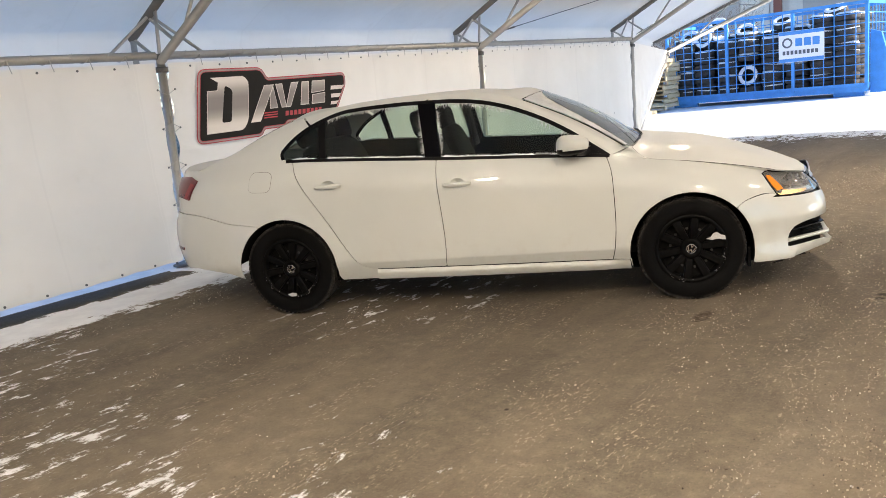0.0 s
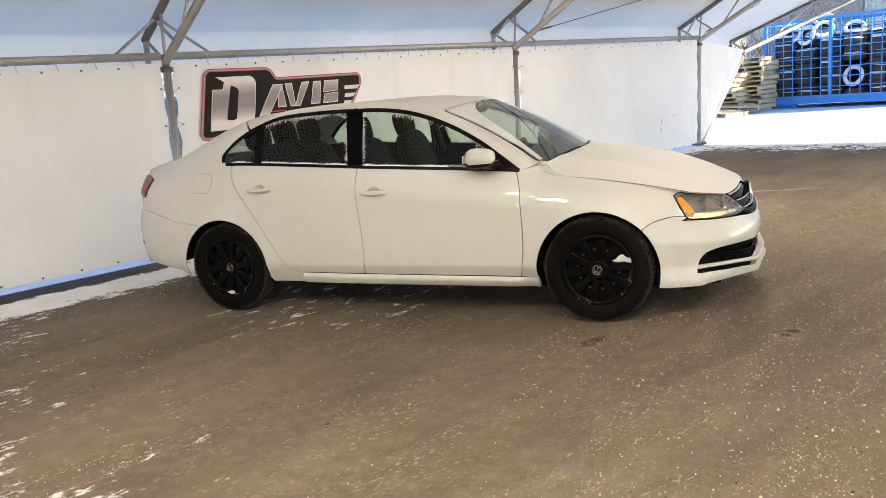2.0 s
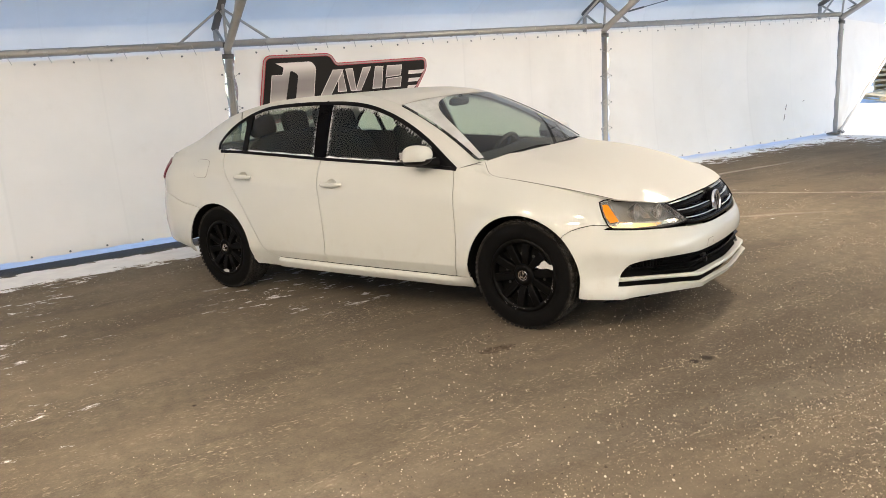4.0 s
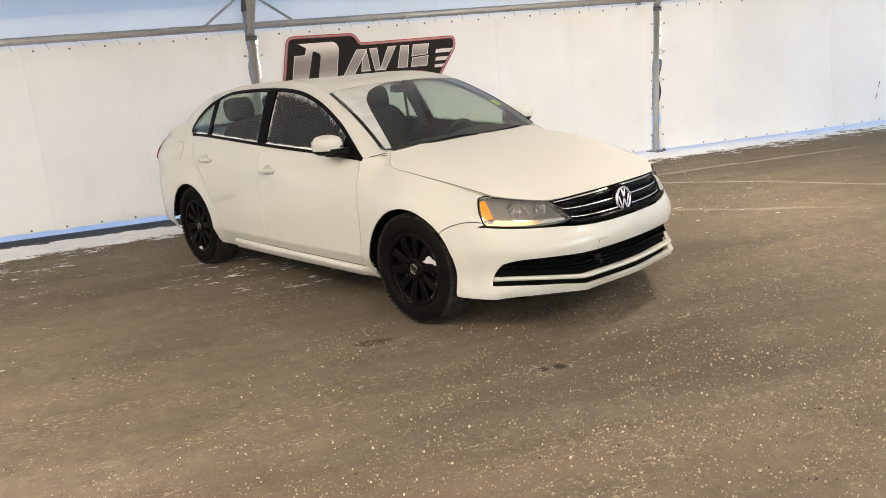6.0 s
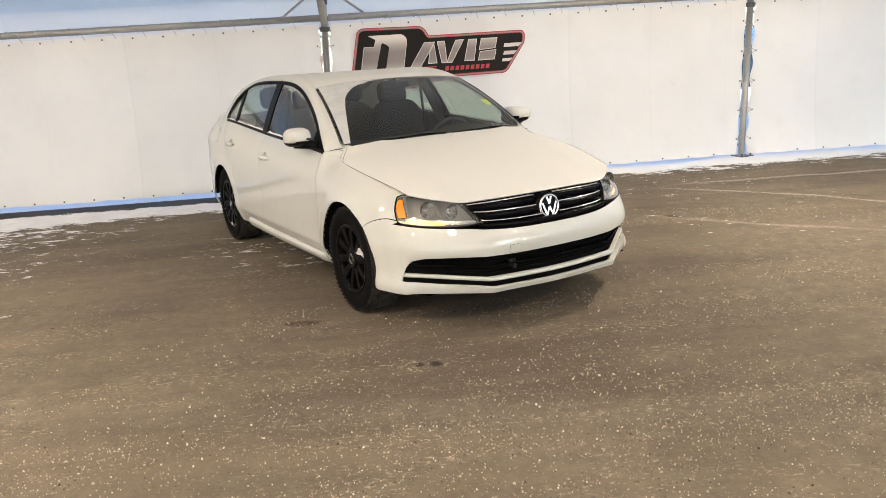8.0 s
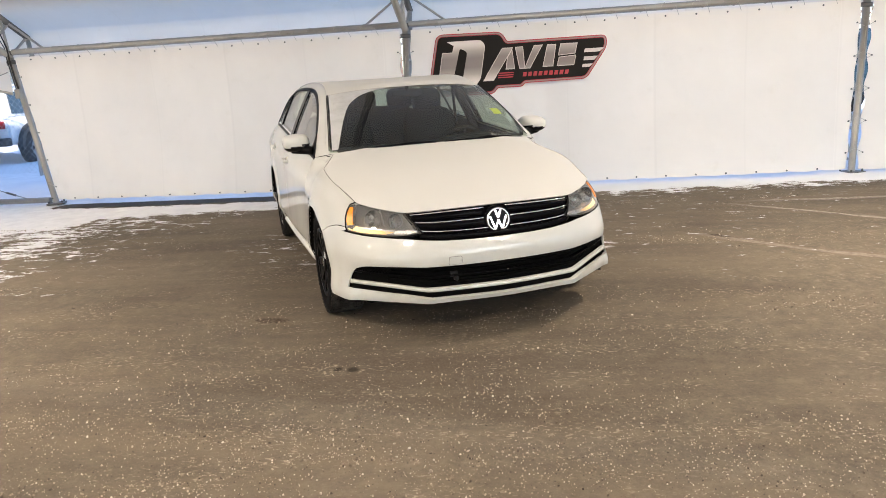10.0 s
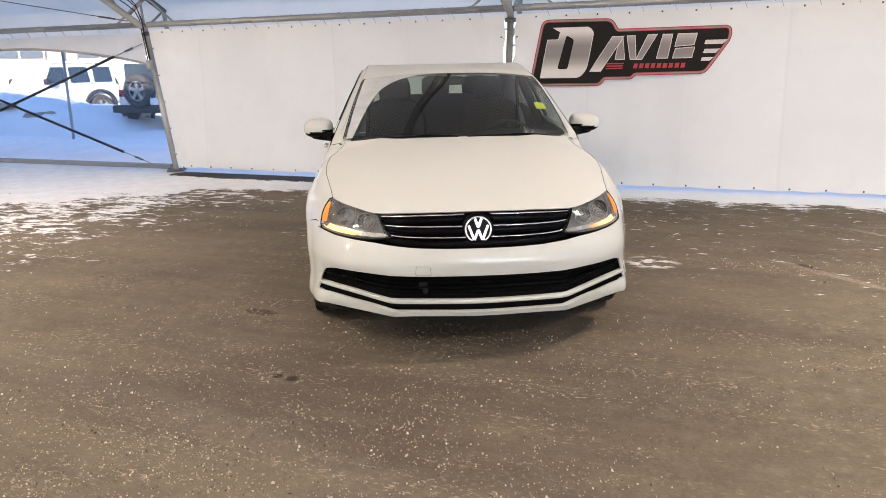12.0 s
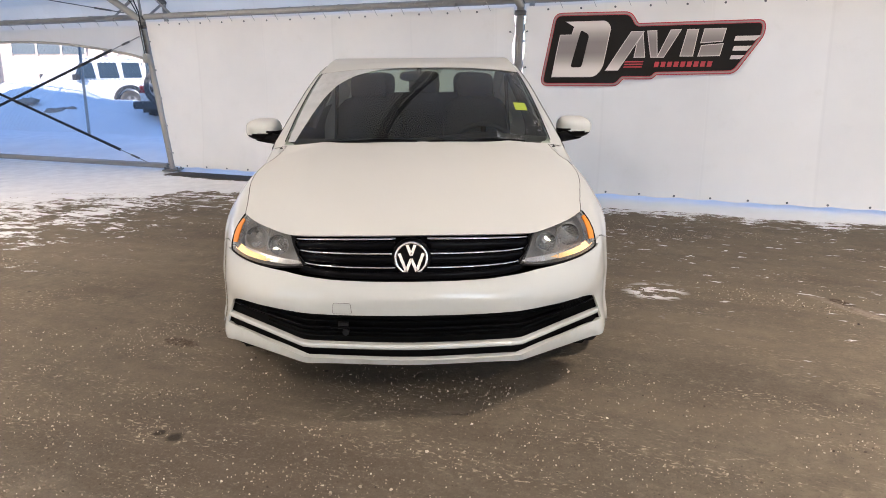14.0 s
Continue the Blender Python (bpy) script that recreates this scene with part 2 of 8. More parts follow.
def glass_material(name, tint, gloss_face=0.035, body=0.0):
    m = Mat(name)
    smear = m.noise(6, 5, 0.7)
    gl = m.t.nodes.new("ShaderNodeBsdfGlossy")
    gl.inputs["Color"].default_value = (1, 1, 1, 1)
    m.link(m.range(smear, 0.4, 0.75, 0.01, 0.06), gl.inputs["Roughness"])
    tp = m.t.nodes.new("ShaderNodeBsdfTransparent")
    m.link(m.mix(m.range(smear, 0.4, 0.8), tint, tuple(c * 0.93 for c in tint)), tp.inputs["Color"])
    lw = m.node("ShaderNodeLayerWeight", Blend=0.5)
    gloss = m.math("ADD", gloss_face, m.math("MULTIPLY", m.math("POWER", lw.outputs["Facing"], 3.3), 0.86))
    mx = m.t.nodes.new("ShaderNodeMixShader")
    m.link(gloss, mx.inputs[0])
    m.link(tp.outputs[0], mx.inputs[1])
    m.link(gl.outputs[0], mx.inputs[2])
    last = mx.outputs[0]
    if body:   # scratched, hazy plastic
        haze = m.t.nodes.new("ShaderNodeBsdfDiffuse")
        haze.inputs[0].default_value = (0.8, 0.8, 0.78, 1)
        m2 = m.t.nodes.new("ShaderNodeMixShader")
        m.link(m.range(smear, 0.35, 0.75, body * 0.6, body * 1.4), m2.inputs[0])
        m.link(last, m2.inputs[1])
        m.link(haze.outputs[0], m2.inputs[2])
        last = m2.outputs[0]
    m.link(last, m.out.inputs[0])
    return m.m


def galvanised(name, color):
    m = Mat(name)
    vec = m.coords()
    slow, streak = m.noise(4, 5, 0.6, vec), m.noise(45, 4, 0.6, vec)
    base = m.ramp(slow, [(0.3, tuple(c * 0.78 for c in color)), (0.7, color)])
    base = m.mix(m.range(streak, 0.60, 0.80, 0, 0.5), base, (0.25, 0.20, 0.15))
    m.set(Base_Color=base, Metallic=0.55, Roughness=m.range(slow, 0.3, 0.7, 0.42, 0.62))
    m.bump(streak, 0.12, 0.003)
    return m.m


GROUND = ground_material()
SNOW = snow_material()
FABRIC = fabric_material("wall_cloth", (0.90, 0.88, 0.845), 0.27)
ROOF_CLOTH = fabric_material("roof_cloth", (0.82, 0.82, 0.82), 0.45)
STEEL = galvanised("galvanised_steel", (0.42, 0.42, 0.40))
DARK_STEEL = galvanised("dark_steel", (0.16, 0.16, 0.16))
ROPE = plain("grey_rope", (0.42, 0.41, 0.38), 0.8)
SLEEVE = plain("black_sleeve", (0.02, 0.02, 0.022), 0.6)
BADGE_BLACK = plain("printed_black", (0.011, 0.010, 0.010), 0.6, spec=0.2)
BADGE_RED = plain("printed_red", (0.42, 0.035, 0.05), 0.45)
BADGE_DULL = plain("printed_dull_grey", (0.30, 0.22, 0.22), 0.45)
BADGE_PALE = plain("printed_pale_grey", (0.62, 0.58, 0.57), 0.45)


def brushed_print():
    m = Mat("printed_silver")
    sep = m.t.nodes.new("ShaderNodeSeparateXYZ")
    m.link(m.coords(), sep.inputs[0])
    wave = m.node("ShaderNodeTexWave", Scale=0.62, Distortion=0.4)
    wave.bands_direction = "Z"
    m.link(m.coords(), wave.inputs["Vector"])
    m.set(Base_Color=m.ramp(wave.outputs["Fac"], [(0.1, (0.24, 0.22, 0.22)), (0.55, (0.42, 0.39, 0.38)), (0.95, (0.72, 0.69, 0.67))]),
          Roughness=0.45)
    return m.m


BADGE_SILVER = brushed_print()

# ---------------------------------------------------------------- building helpers


def empty(name, m=None):
    ob = new(name)
    ob.empty_display_size = 0.2
    if m is not None:
        ob.matrix_world = m
    return ob


def part(name, bm, material, parent=None, label="", smooth=False, loc=None):
    """Links a bmesh as one mesh object, under its thing if one is given."""
    me = bpy.data.meshes.new(name)
    bm.to_mesh(me)
    bm.free()
    if smooth:
        for p in me.polygons:
            p.use_smooth = True
    me.materials.append(material)
    ob = new(name, me)
    if parent is not None:
        ob.parent = parent
    if loc is not None:
        ob.matrix_basis = loc
    return tagged(ob, label)


def add_box(bm, x0, x1, y0, y1, z0, z1, m=None, bevel=0.0):
    vs = [bm.verts.new((x, y, z)) for x in (x0, x1) for y in (y0, y1) for z in (z0, z1)]
    fs = [bm.faces.new([vs[i] for i in q]) for q in ((0, 1, 3, 2), (4, 6, 7, 5), (0, 4, 5, 1), (2, 3, 7, 6), (0, 2, 6, 4), (1, 5, 7, 3))]
    if bevel:
        es = list({e for f in fs for e in f.edges})
        r = bmesh.ops.bevel(bm, geom=es, offset=bevel, segments=2, affect="EDGES", profile=0.5)
        vs = list({v for f in r["faces"] for v in f.verts} | {v for v in vs if v.is_valid})
    if m is not None:
        bmesh.ops.transform(bm, matrix=m, verts=[v for v in vs if v.is_valid])
    return vs


def add_tube(bm, points, r, sides=8, r_end=None, caps=True):
    """A round bar along points."""
    pts = [Vector(p) for p in points]
    rings = []
    n = len(pts)
    up = None
    for i, p in enumerate(pts):
        d = (pts[min(i + 1, n - 1)] - pts[max(i - 1, 0)]).normalized()
        if up is None:
            up = Vector((0, 0, 1)) if abs(d.z) < 0.95 else Vector((1, 0, 0))
        a = d.cross(up).normalized()
        b = a.cross(d).normalized()
        up = b
        rr = r if r_end is None else r + (r_end - r) * i / max(1, n - 1)
        rings.append([bm.verts.new(p + (a * math.cos(k * 2 * math.pi / sides) + b * math.sin(k * 2 * math.pi / sides)) * rr) for k in range(sides)])
    for q, w in zip(rings, rings[1:]):
        for k in range(sides):
            f = bm.faces.new((q[k], q[(k + 1) % sides], w[(k + 1) % sides], w[k]))
            f.smooth = True
    if caps:
        bm.faces.new(rings[0])
        bm.faces.new(rings[-1][::-1])
    return rings


def add_grid(bm, nu, nv, fn, smooth=True):
    """A sheet from fn(u, v), u and v from 0 to 1."""
    vs = [[bm.verts.new(fn(i / nu, j / nv)) for j in range(nv + 1)] for i in range(nu + 1)]
    for i in range(nu):
        for j in range(nv):
            f = bm.faces.new((vs[i][j], vs[i + 1][j], vs[i + 1][j + 1], vs[i][j + 1]))
            f.smooth = smooth
    return vs


def tube_obj(name, points, r, material, parent=None, sides=8, label=""):
    bm = bmesh.new()
    add_tube(bm, points, r, sides)
    return part(name, bm, material, parent, label)


def thicken(bm, t):
    """Gives a sheet a back at the distance t."""
    bmesh.ops.solidify(bm, geom=list(bm.faces), thickness=t)


def wob(x, y, s=1.0, seed=0.0):
    return noise.noise(Vector((x * s, y * s, seed)))

# ---------------------------------------------------------------- ground


def build_ground():
    bm = bmesh.new()
    n = 110
    span = 420.0

    def coord(i):
        a = 2 * i / n - 1
        return math.copysign(abs(a) ** 3.0, a) * span

    def spot(u, v):
        x, y = coord(u * n), coord(v * n)
        far = max(0.0, math.hypot(x, y) - 30)
        return Vector((x, y, 0.012 * wob(x, y, 0.35, 3) - 0.006 + min(far * 0.004, 0.6)))
    add_grid(bm, n, n, spot)
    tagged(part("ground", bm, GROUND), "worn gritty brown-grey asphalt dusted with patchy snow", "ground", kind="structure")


build_ground()


def curve(*pts):
    """A smooth curve through (x, value) pairs: monotone cubic."""
    xs, ys = [p[0] for p in pts], [p[1] for p in pts]
    n = len(xs)
    d = [(ys[i + 1] - ys[i]) / (xs[i + 1] - xs[i]) for i in range(n - 1)]
    m = [d[0]] + [0 if d[i - 1] * d[i] <= 0 else 2 * d[i - 1] * d[i] / (d[i - 1] + d[i]) for i in range(1, n - 1)] + [d[-1]]

    def f(x):
        if x <= xs[0]:
            return ys[0] + m[0] * 0 * (x - xs[0])
        if x >= xs[-1]:
            return ys[-1]
        i = 0
        while x > xs[i + 1]:
            i += 1
        h = xs[i + 1] - xs[i]
        t = (x - xs[i]) / h
        return ((2 * t ** 3 - 3 * t * t + 1) * ys[i] + (t ** 3 - 2 * t * t + t) * h * m[i]
                + (-2 * t ** 3 + 3 * t * t) * ys[i + 1] + (t ** 3 - t * t) * h * m[i + 1])
    return f


def smooth_step(t):
    t = max(0.0, min(1.0, t))
    return t * t * (3 - 2 * t)


def build_pebbles():
    """Grit that lies loose on the asphalt in drifts, joined: crushed stones with a flat top and uneven sides."""
    rng = np.random.default_rng(5)
    # how thick the grit lies, on a coarse net over the lane
    x0, y0, cell, nx, ny = -3.5, -6.5, 0.10, 106, 111
    net = np.zeros((nx + 1, ny + 1))
    for i in range(nx + 1):
        for j in range(ny + 1):
            q = Vector((x0 + i * cell, y0 + j * cell, 0)) - WALL_O
            inn, run = q.dot(WALL_N), q.dot(WALL_D)
            net[i, j] = (noise.noise(Vector((inn * 1.1, run * 0.28, 9))) + 0.75 * noise.noise(Vector((inn * 3.6, run * 1.8, 4))) + 0.55 * noise.noise(Vector((inn * 9, run * 5, 2)))
                         + 0.12 * smooth_step((inn - 2.5) / 4.0) + 0.40 * smooth_step((inn - 6.0) / 2.2) - 0.60 * smooth_step((6.4 - inn) / 3.0))
    count = 420000
    x, y = rng.uniform(x0, x0 + nx * cell, count), rng.uniform(y0, y0 + ny * cell, count)
    fi, fj = (x - x0) / cell, (y - y0) / cell
    i, j = np.minimum(fi.astype(int), nx - 1), np.minimum(fj.astype(int), ny - 1)
    a, b = fi - i, fj - j
    bank = net[i, j] * (1 - a) * (1 - b) + net[i + 1, j] * a * (1 - b) + net[i, j + 1] * (1 - a) * b + net[i + 1, j + 1] * a * b
    keep = bank > rng.uniform(-0.25, 0.86, count)
    x, y = x[keep], y[keep]
    n = len(x)
    r = 0.0014 + 0.0024 * rng.random(n) ** 2 + 0.0036 * rng.random(n) ** 9
    z = np.array([0.012 * wob(float(p), float(q), 0.35, 3) - 0.006 for p, q in zip(x, y)])
    turn, stretch = rng.uniform(0, 6.28, n), rng.uniform(0.55, 1.0, n)
    verts = np.zeros((n, 8, 3))
    for k in range(4):
        ang = k * math.pi / 2 + rng.uniform(-0.35, 0.35, n)
        for level, size, high in ((0, 1.2, -0.2), (1, 0.75, 1.15)):
            rr = r * size * rng.uniform(0.7, 1.2, n)
            u, v = rr * np.cos(ang), rr * np.sin(ang) * stretch
            verts[:, k + 4 * level, 0] = x + u * np.cos(turn) - v * np.sin(turn)
            verts[:, k + 4 * level, 1] = y + u * np.sin(turn) + v * np.cos(turn)
            verts[:, k + 4 * level, 2] = z + r * (high * rng.uniform(0.6, 1.2, n) if level else high)
    quads = np.array([(0, 1, 5, 4), (1, 2, 6, 5), (2, 3, 7, 6), (3, 0, 4, 7), (4, 5, 6, 7)])
    faces = (np.arange(n)[:, None, None] * 8 + quads[None]).reshape(-1, 4)
    me = bpy.data.meshes.new("gravel")
    me.from_pydata(verts.reshape(-1, 3).tolist(), [], faces.tolist())
    m = Mat("pale_grit")
    geo = m.t.nodes.new("ShaderNodeNewGeometry")
    m.set(Base_Color=m.ramp(geo.outputs["Random Per Island"], [(0.0, (0.045, 0.034, 0.025)), (0.20, (0.17, 0.135, 0.10)), (0.50, (0.33, 0.27, 0.20)), (0.84, (0.52, 0.445, 0.345)), (1.0, (0.76, 0.70, 0.60))]), Roughness=0.85)
    me.materials.append(m.m)
    tagged(new("gravel", me), "loose pale grit scattered over the asphalt", "gravel", kind="stuff")


build_pebbles()

# ---------------------------------------------------------------- tent
POSTS = [-15.7, -10.5, -5.2, 0.0, 5.18, 10.38]
FOOT = {-5.2: 0.30, 0.0: -0.07, 5.18: -0.06, 10.38: -0.10}   # how far a post's foot stands off along the wall


def roof_z(inn):
    """Height of the roof cloth above the plan."""
    a = inn if inn < SPAN / 2 else SPAN - inn
    return 2.44 + SLOPE * a


def frame_line(k):
    """Knee points of one frame in (inn, z): the lower chord and the upper chord."""
    half = SPAN / 2
    low = [(0.0, EAVE), (half, EAVE + SLOPE * half), (SPAN, EAVE)]
    top = [(-0.42, 2.20), (half, 2.42 + SLOPE * half), (SPAN + 0.42, 2.20)]
    return low, top


def build_frame(s, lean=0.0, far_post=True):
    """One steel frame of the tent: two posts and a lattice truss. lean tips it out along s."""
    root = empty("tent_frame", Matrix.Translation(tent(s, 0, 0)))
    inv = -tent(s, 0, 0)

    def at(inn, z):
        if lean:
            h = z * 1.19
            back = 0.26 * max(0.0, 1 - z / EAVE)
            return tent(s - back + h * math.sin(lean), inn, h * math.cos(lean)) + inv
        off = FOOT.get(s, 0.0) * max(0.0, 1 - z / EAVE) if inn == 0.0 else 0.0
        return tent(s + off, inn, z) + inv
    low, top = frame_line(s)
    for side in (0, 1):
        x = 0.0 if side == 0 else SPAN
        bm = bmesh.new()
        add_tube(bm, [at(x, 0.03), at(x, EAVE)], 0.040, 12)
        post = part("post", bm, STEEL, root)
        bm = bmesh.new()
        add_box(bm, -0.11, 0.11, -0.11, 0.11, 0.0, 0.022, bevel=0.004)
        for bx, by in ((-0.08, -0.08), (0.08, -0.08), (-0.08, 0.08), (0.08, 0.08)):
            add_tube(bm, [(bx, by, 0.02), (bx, by, 0.05)], 0.011, 6)
        part("base_plate", bm, DARK_STEEL, post, "rusty bolted base plate", loc=Matrix.Translation(at(x, 0.0) + Vector((0, 0, 0.012))))
        # gusset and clamp at the knee
        for z0, r0 in ((-0.10, 0.062), (0.02, 0.056)):
            bm = bmesh.new()
            add_tube(bm, [at(x, EAVE + z0), at(x, EAVE + z0 + 0.05)], r0, 10)
            part("clamp", bm, DARK_STEEL, root)
    if not lean:   # the outer leg of each lattice post, outside the cloth
        for side in (0, 1):
            far = -0.40 if side == 0 else SPAN + 0.40
            near = 0.0 if side == 0 else SPAN
            off = FOOT.get(s, 0.0) if side == 0 else 0.0

            def leg(inn, z):
                return tent(s + off * max(0.0, 1 - z / EAVE), inn, z) + inv
            bm = bmesh.new()
            add_tube(bm, [leg(far, 0.03), leg(far, 2.21)], 0.030, 10)
            part("outer_post", bm, STEEL, root)
            for i in range(5):
                z = 0.16 + 0.36 * i
                for z2 in (z, z + 0.36):
                    bm = bmesh.new()
                    add_tube(bm, [leg(near, z), leg(far, z2)], 0.015, 6)
                    part("web", bm, STEEL, root)
    bm = bmesh.new()
    add_tube(bm, [at(*p) for p in low], 0.043, 10)
    part("lower_chord", bm, STEEL, root, smooth=False)
    bm = bmesh.new()
    add_tube(bm, [at(*p) for p in top], 0.040, 10)
    part("upper_chord", bm, DARK_STEEL, root)
    # knee struts and lattice
    def low_z(i):
        return EAVE + SLOPE * min(i, SPAN - i)

    def top_z(i):
        return 2.40 + SLOPE * min(i, SPAN - i)
    half = SPAN / 2
    webs = []
    for mirror in (0, 1):
        f = (lambda v: v) if mirror == 0 else (lambda v: SPAN - v)
        webs.append((f(0.0), EAVE, f(-0.40), 2.21))
        webs.append((f(0.0), EAVE, f(0.06), top_z(0.06)))
        webs.append((f(0.30), low_z(0.30), f(-0.05), top_z(-0.05) - 0.03))
        i, up = 0.45, True
        while i < half - 0.6:
            j = i + 0.62
            webs.append((f(i), low_z(i), f(j), top_z(j)) if up else (f(i), top_z(i), f(j), low_z(j)))
            i, up = j, not up
    for a, b, c, e in webs:
        bm = bmesh.new()
        add_tube(bm, [at(a, b), at(c, e)], 0.017, 6)
        part("web", bm, STEEL, root)
    tagged(root, "galvanised steel tent frame with lattice truss and posts", "tent frame", "frames of the tent")
    return root


for s_post in POSTS:
    build_frame(s_post)
END_LEAN = radians(43)
build_frame(10.62, END_LEAN)


def eave_rails():
    """Pipes from frame to frame along both eaves, with the lacing of the cloth."""
    for inn in (0.0, SPAN):
        for a, b in zip(POSTS, POSTS[1:]):
            mid = (a + b) / 2
            root = empty("eave_rail", Matrix.Translation(tent(mid, inn, EAVE + 0.055)))
            base = tent(mid, inn, EAVE + 0.055)
            tube_obj("pipe", [tent(a + 0.05, inn, EAVE + 0.055) - base, tent(b - 0.05, inn, EAVE + 0.055) - base], 0.038, STEEL, root, 12)
            tagged(root, "round galvanised eave pipe wound with white lacing rope", "rail", "eave rails")
            if inn > 0:
                continue
            s = a + 0.25
            while s < b - 0.35:
                bm = bmesh.new()
                loop = []
                for i in range(9):
                    q = i / 8 * 2 * math.pi
                    loop.append(tent(s + 0.16 * i / 8, inn + 0.043 * math.cos(q), EAVE + 0.055 + 0.043 * math.sin(q)) - base)
                add_tube(bm, loop + [tent(s + 0.20, inn + 0.006, EAVE - 0.045) - base], 0.0035, 4)
                s += 0.34
                part("lacing", bm, ROPE, root, "thin grey lacing rope")
            # short braces from the rail up to the truss
            for c, sgn in ((a, 1), (b, -1)):
                if c == POSTS[0] or c == POSTS[-1] and sgn == 1:
                    continue
                tube_obj("brace", [tent(c + sgn * 0.55, inn, EAVE + 0.03) - base, tent(c + sgn * 0.03, inn - 0.05, 2.36) - base], 0.015, STEEL, root, 6)


eave_rails()


def wall_panel(a, b, inn, low, label, ripple=0.030, pull=1.0):
    """One laced cloth between two posts, gathered a little at its grommets."""
    out = 1 if inn == 0 else -1
    bm = bmesh.new()
    width = b - a

    def fn(u, v):
        z = low + (EAVE - (0.012 if inn == 0 else 0.06) - low) * v
        k = max(0.0, 1 - z / EAVE) if inn == 0 else 0.0
        sa, sb = a + FOOT.get(a, 0.0) * k + 0.060, b + FOOT.get(b, 0.0) * k - 0.060
        s = sa + (sb - sa) * u
        edge = min(u, 1 - u) * width
        bow = -0.05 * math.sin(math.pi * u) * math.sin(math.pi * min(1, v * 1.1)) * out
        tilt = 0.018 * (((s - a - 0.89) / 1.01) % 1.0 - 0.5) * wob(math.floor((s - a - 0.89) / 1.01) * 7.3, a, 1.0, 12)
        fold = tilt + ripple * (wob(s * 1.9, z * 0.35, 1.3, a) + 0.5 * wob(s * 5, z * 1.2, 1.0, b))
        z -= 0.012 * abs(math.sin(s * 2 * math.pi / 0.68)) * (1 - v)
        fold += 0.011 * math.exp(-edge / 0.45) * math.sin((z + 0.35 * edge) * 2 * math.pi / 0.36 + 2 * wob(s, z, 1.0, 6))
        ends = math.exp(-edge / 0.12) * 0.010 * math.sin(z * 2 * math.pi / 0.36)
        foot_in = 0.13 * (1 - v) ** 2 * math.sin(math.pi * u) ** 0.5 if inn == 0 and 0 < u < 1 else 0.0
        p = tent(s + ends * (1 if u < 0.5 else -1), inn + bow + fold + foot_in, z)
        return p - tent(a, inn, 0)
    nu = max(24, int(width / 0.06))
    add_grid(bm, nu, 40, fn)
    ob = part("wall_cloth", bm, FABRIC)
    ob.matrix_world = Matrix.Translation(tent(a, inn, 0))
    tagged(ob, label, "tent wall", kind="structure")
    if inn == 0:
        def lace(e, i, z):
            post = a if e - a < b - e else b
            return tent(e + FOOT.get(post, 0.0) * max(0.0, 1 - z / EAVE), i, z) - tent(a, inn, 0)
        bm = bmesh.new()
        s = a + 0.30
        while s < b - 0.2:
            p = tent(s, 0.016 + 0.125 * math.sin(math.pi * (s - a) / width) ** 0.5, low + 0.016) - tent(a, inn, 0)
            q = tent(s, 0.018, EAVE - 0.050) - tent(a, inn, 0)
            for c in (p, q):
                add_tube(bm, [c, c + WALL_N * 0.004], 0.011, 8)
            s += 0.34
        z = 0.25
        while z < EAVE - 0.1:
            for e in (a + 0.092, b - 0.092):
                c = lace(e, 0.03, z)
                add_tube(bm, [c, c + WALL_N * 0.004], 0.010, 8)
            z += 0.36
        part("grommet_row", bm, DARK_STEEL, ob)
        bm = bmesh.new()
        z = 0.25
        while z < EAVE - 0.45:
            for e, c in ((a + 0.092, a), (b - 0.092, b)):
                add_tube(bm, [lace(e, 0.03, z), lace(c, 0.042, z + 0.05), lace(c, 0.042, z + 0.31), lace(e, 0.03, z + 0.36)], 0.003, 4)
            z += 0.36
        part("side_lacing", bm, ROPE, ob)
    return ob


wall_panel(-5.2, 0.0, 0, 0.082, "cream-white laced tent wall cloth with small grommets")
wall_panel(0.0, 5.18, 0, 0.068, "cream-white laced tent wall cloth carrying a printed badge")
wall_panel(5.18, 10.38, 0, 0.062, "white laced tent wall cloth with soft folds", 0.03)
for a, b in zip(POSTS, POSTS[1:]):
    if a not in (-5.2, 5.18):
        wall_panel(a, b, SPAN, 0.10, "white laced tent wall cloth")


def valance():
    """The cut-away cloth over the open bay, with its roped curved hem."""
    a, b = -10.5, -5.2
    for a, b in ((-10.5, -5.2), (-15.7, -10.5)):
        bm = bmesh.new()

        def hem(u):
            return 1.48 + 0.26 * math.sin(math.pi * u) ** 0.8

        def fn(u, v):
            s = a + 0.06 + (b - a - 0.12) * u
            z = hem(u) + (EAVE - 0.05 - hem(u)) * v
            return tent(s, 0.02 * wob(s, z, 2.0, 4) - 0.02, z)
        add_grid(bm, 60, 10, fn)
        ob = tagged(part("valance_cloth", bm, ROOF_CLOTH), "grey-white cloth valance with curved roped hem above the open bay", "valance", kind="structure")
        bm = bmesh.new()
        add_tube(bm, [fn(i / 40, 0) for i in range(41)], 0.018, 8)
        part("hem", bm, ROPE, ob)


valance()


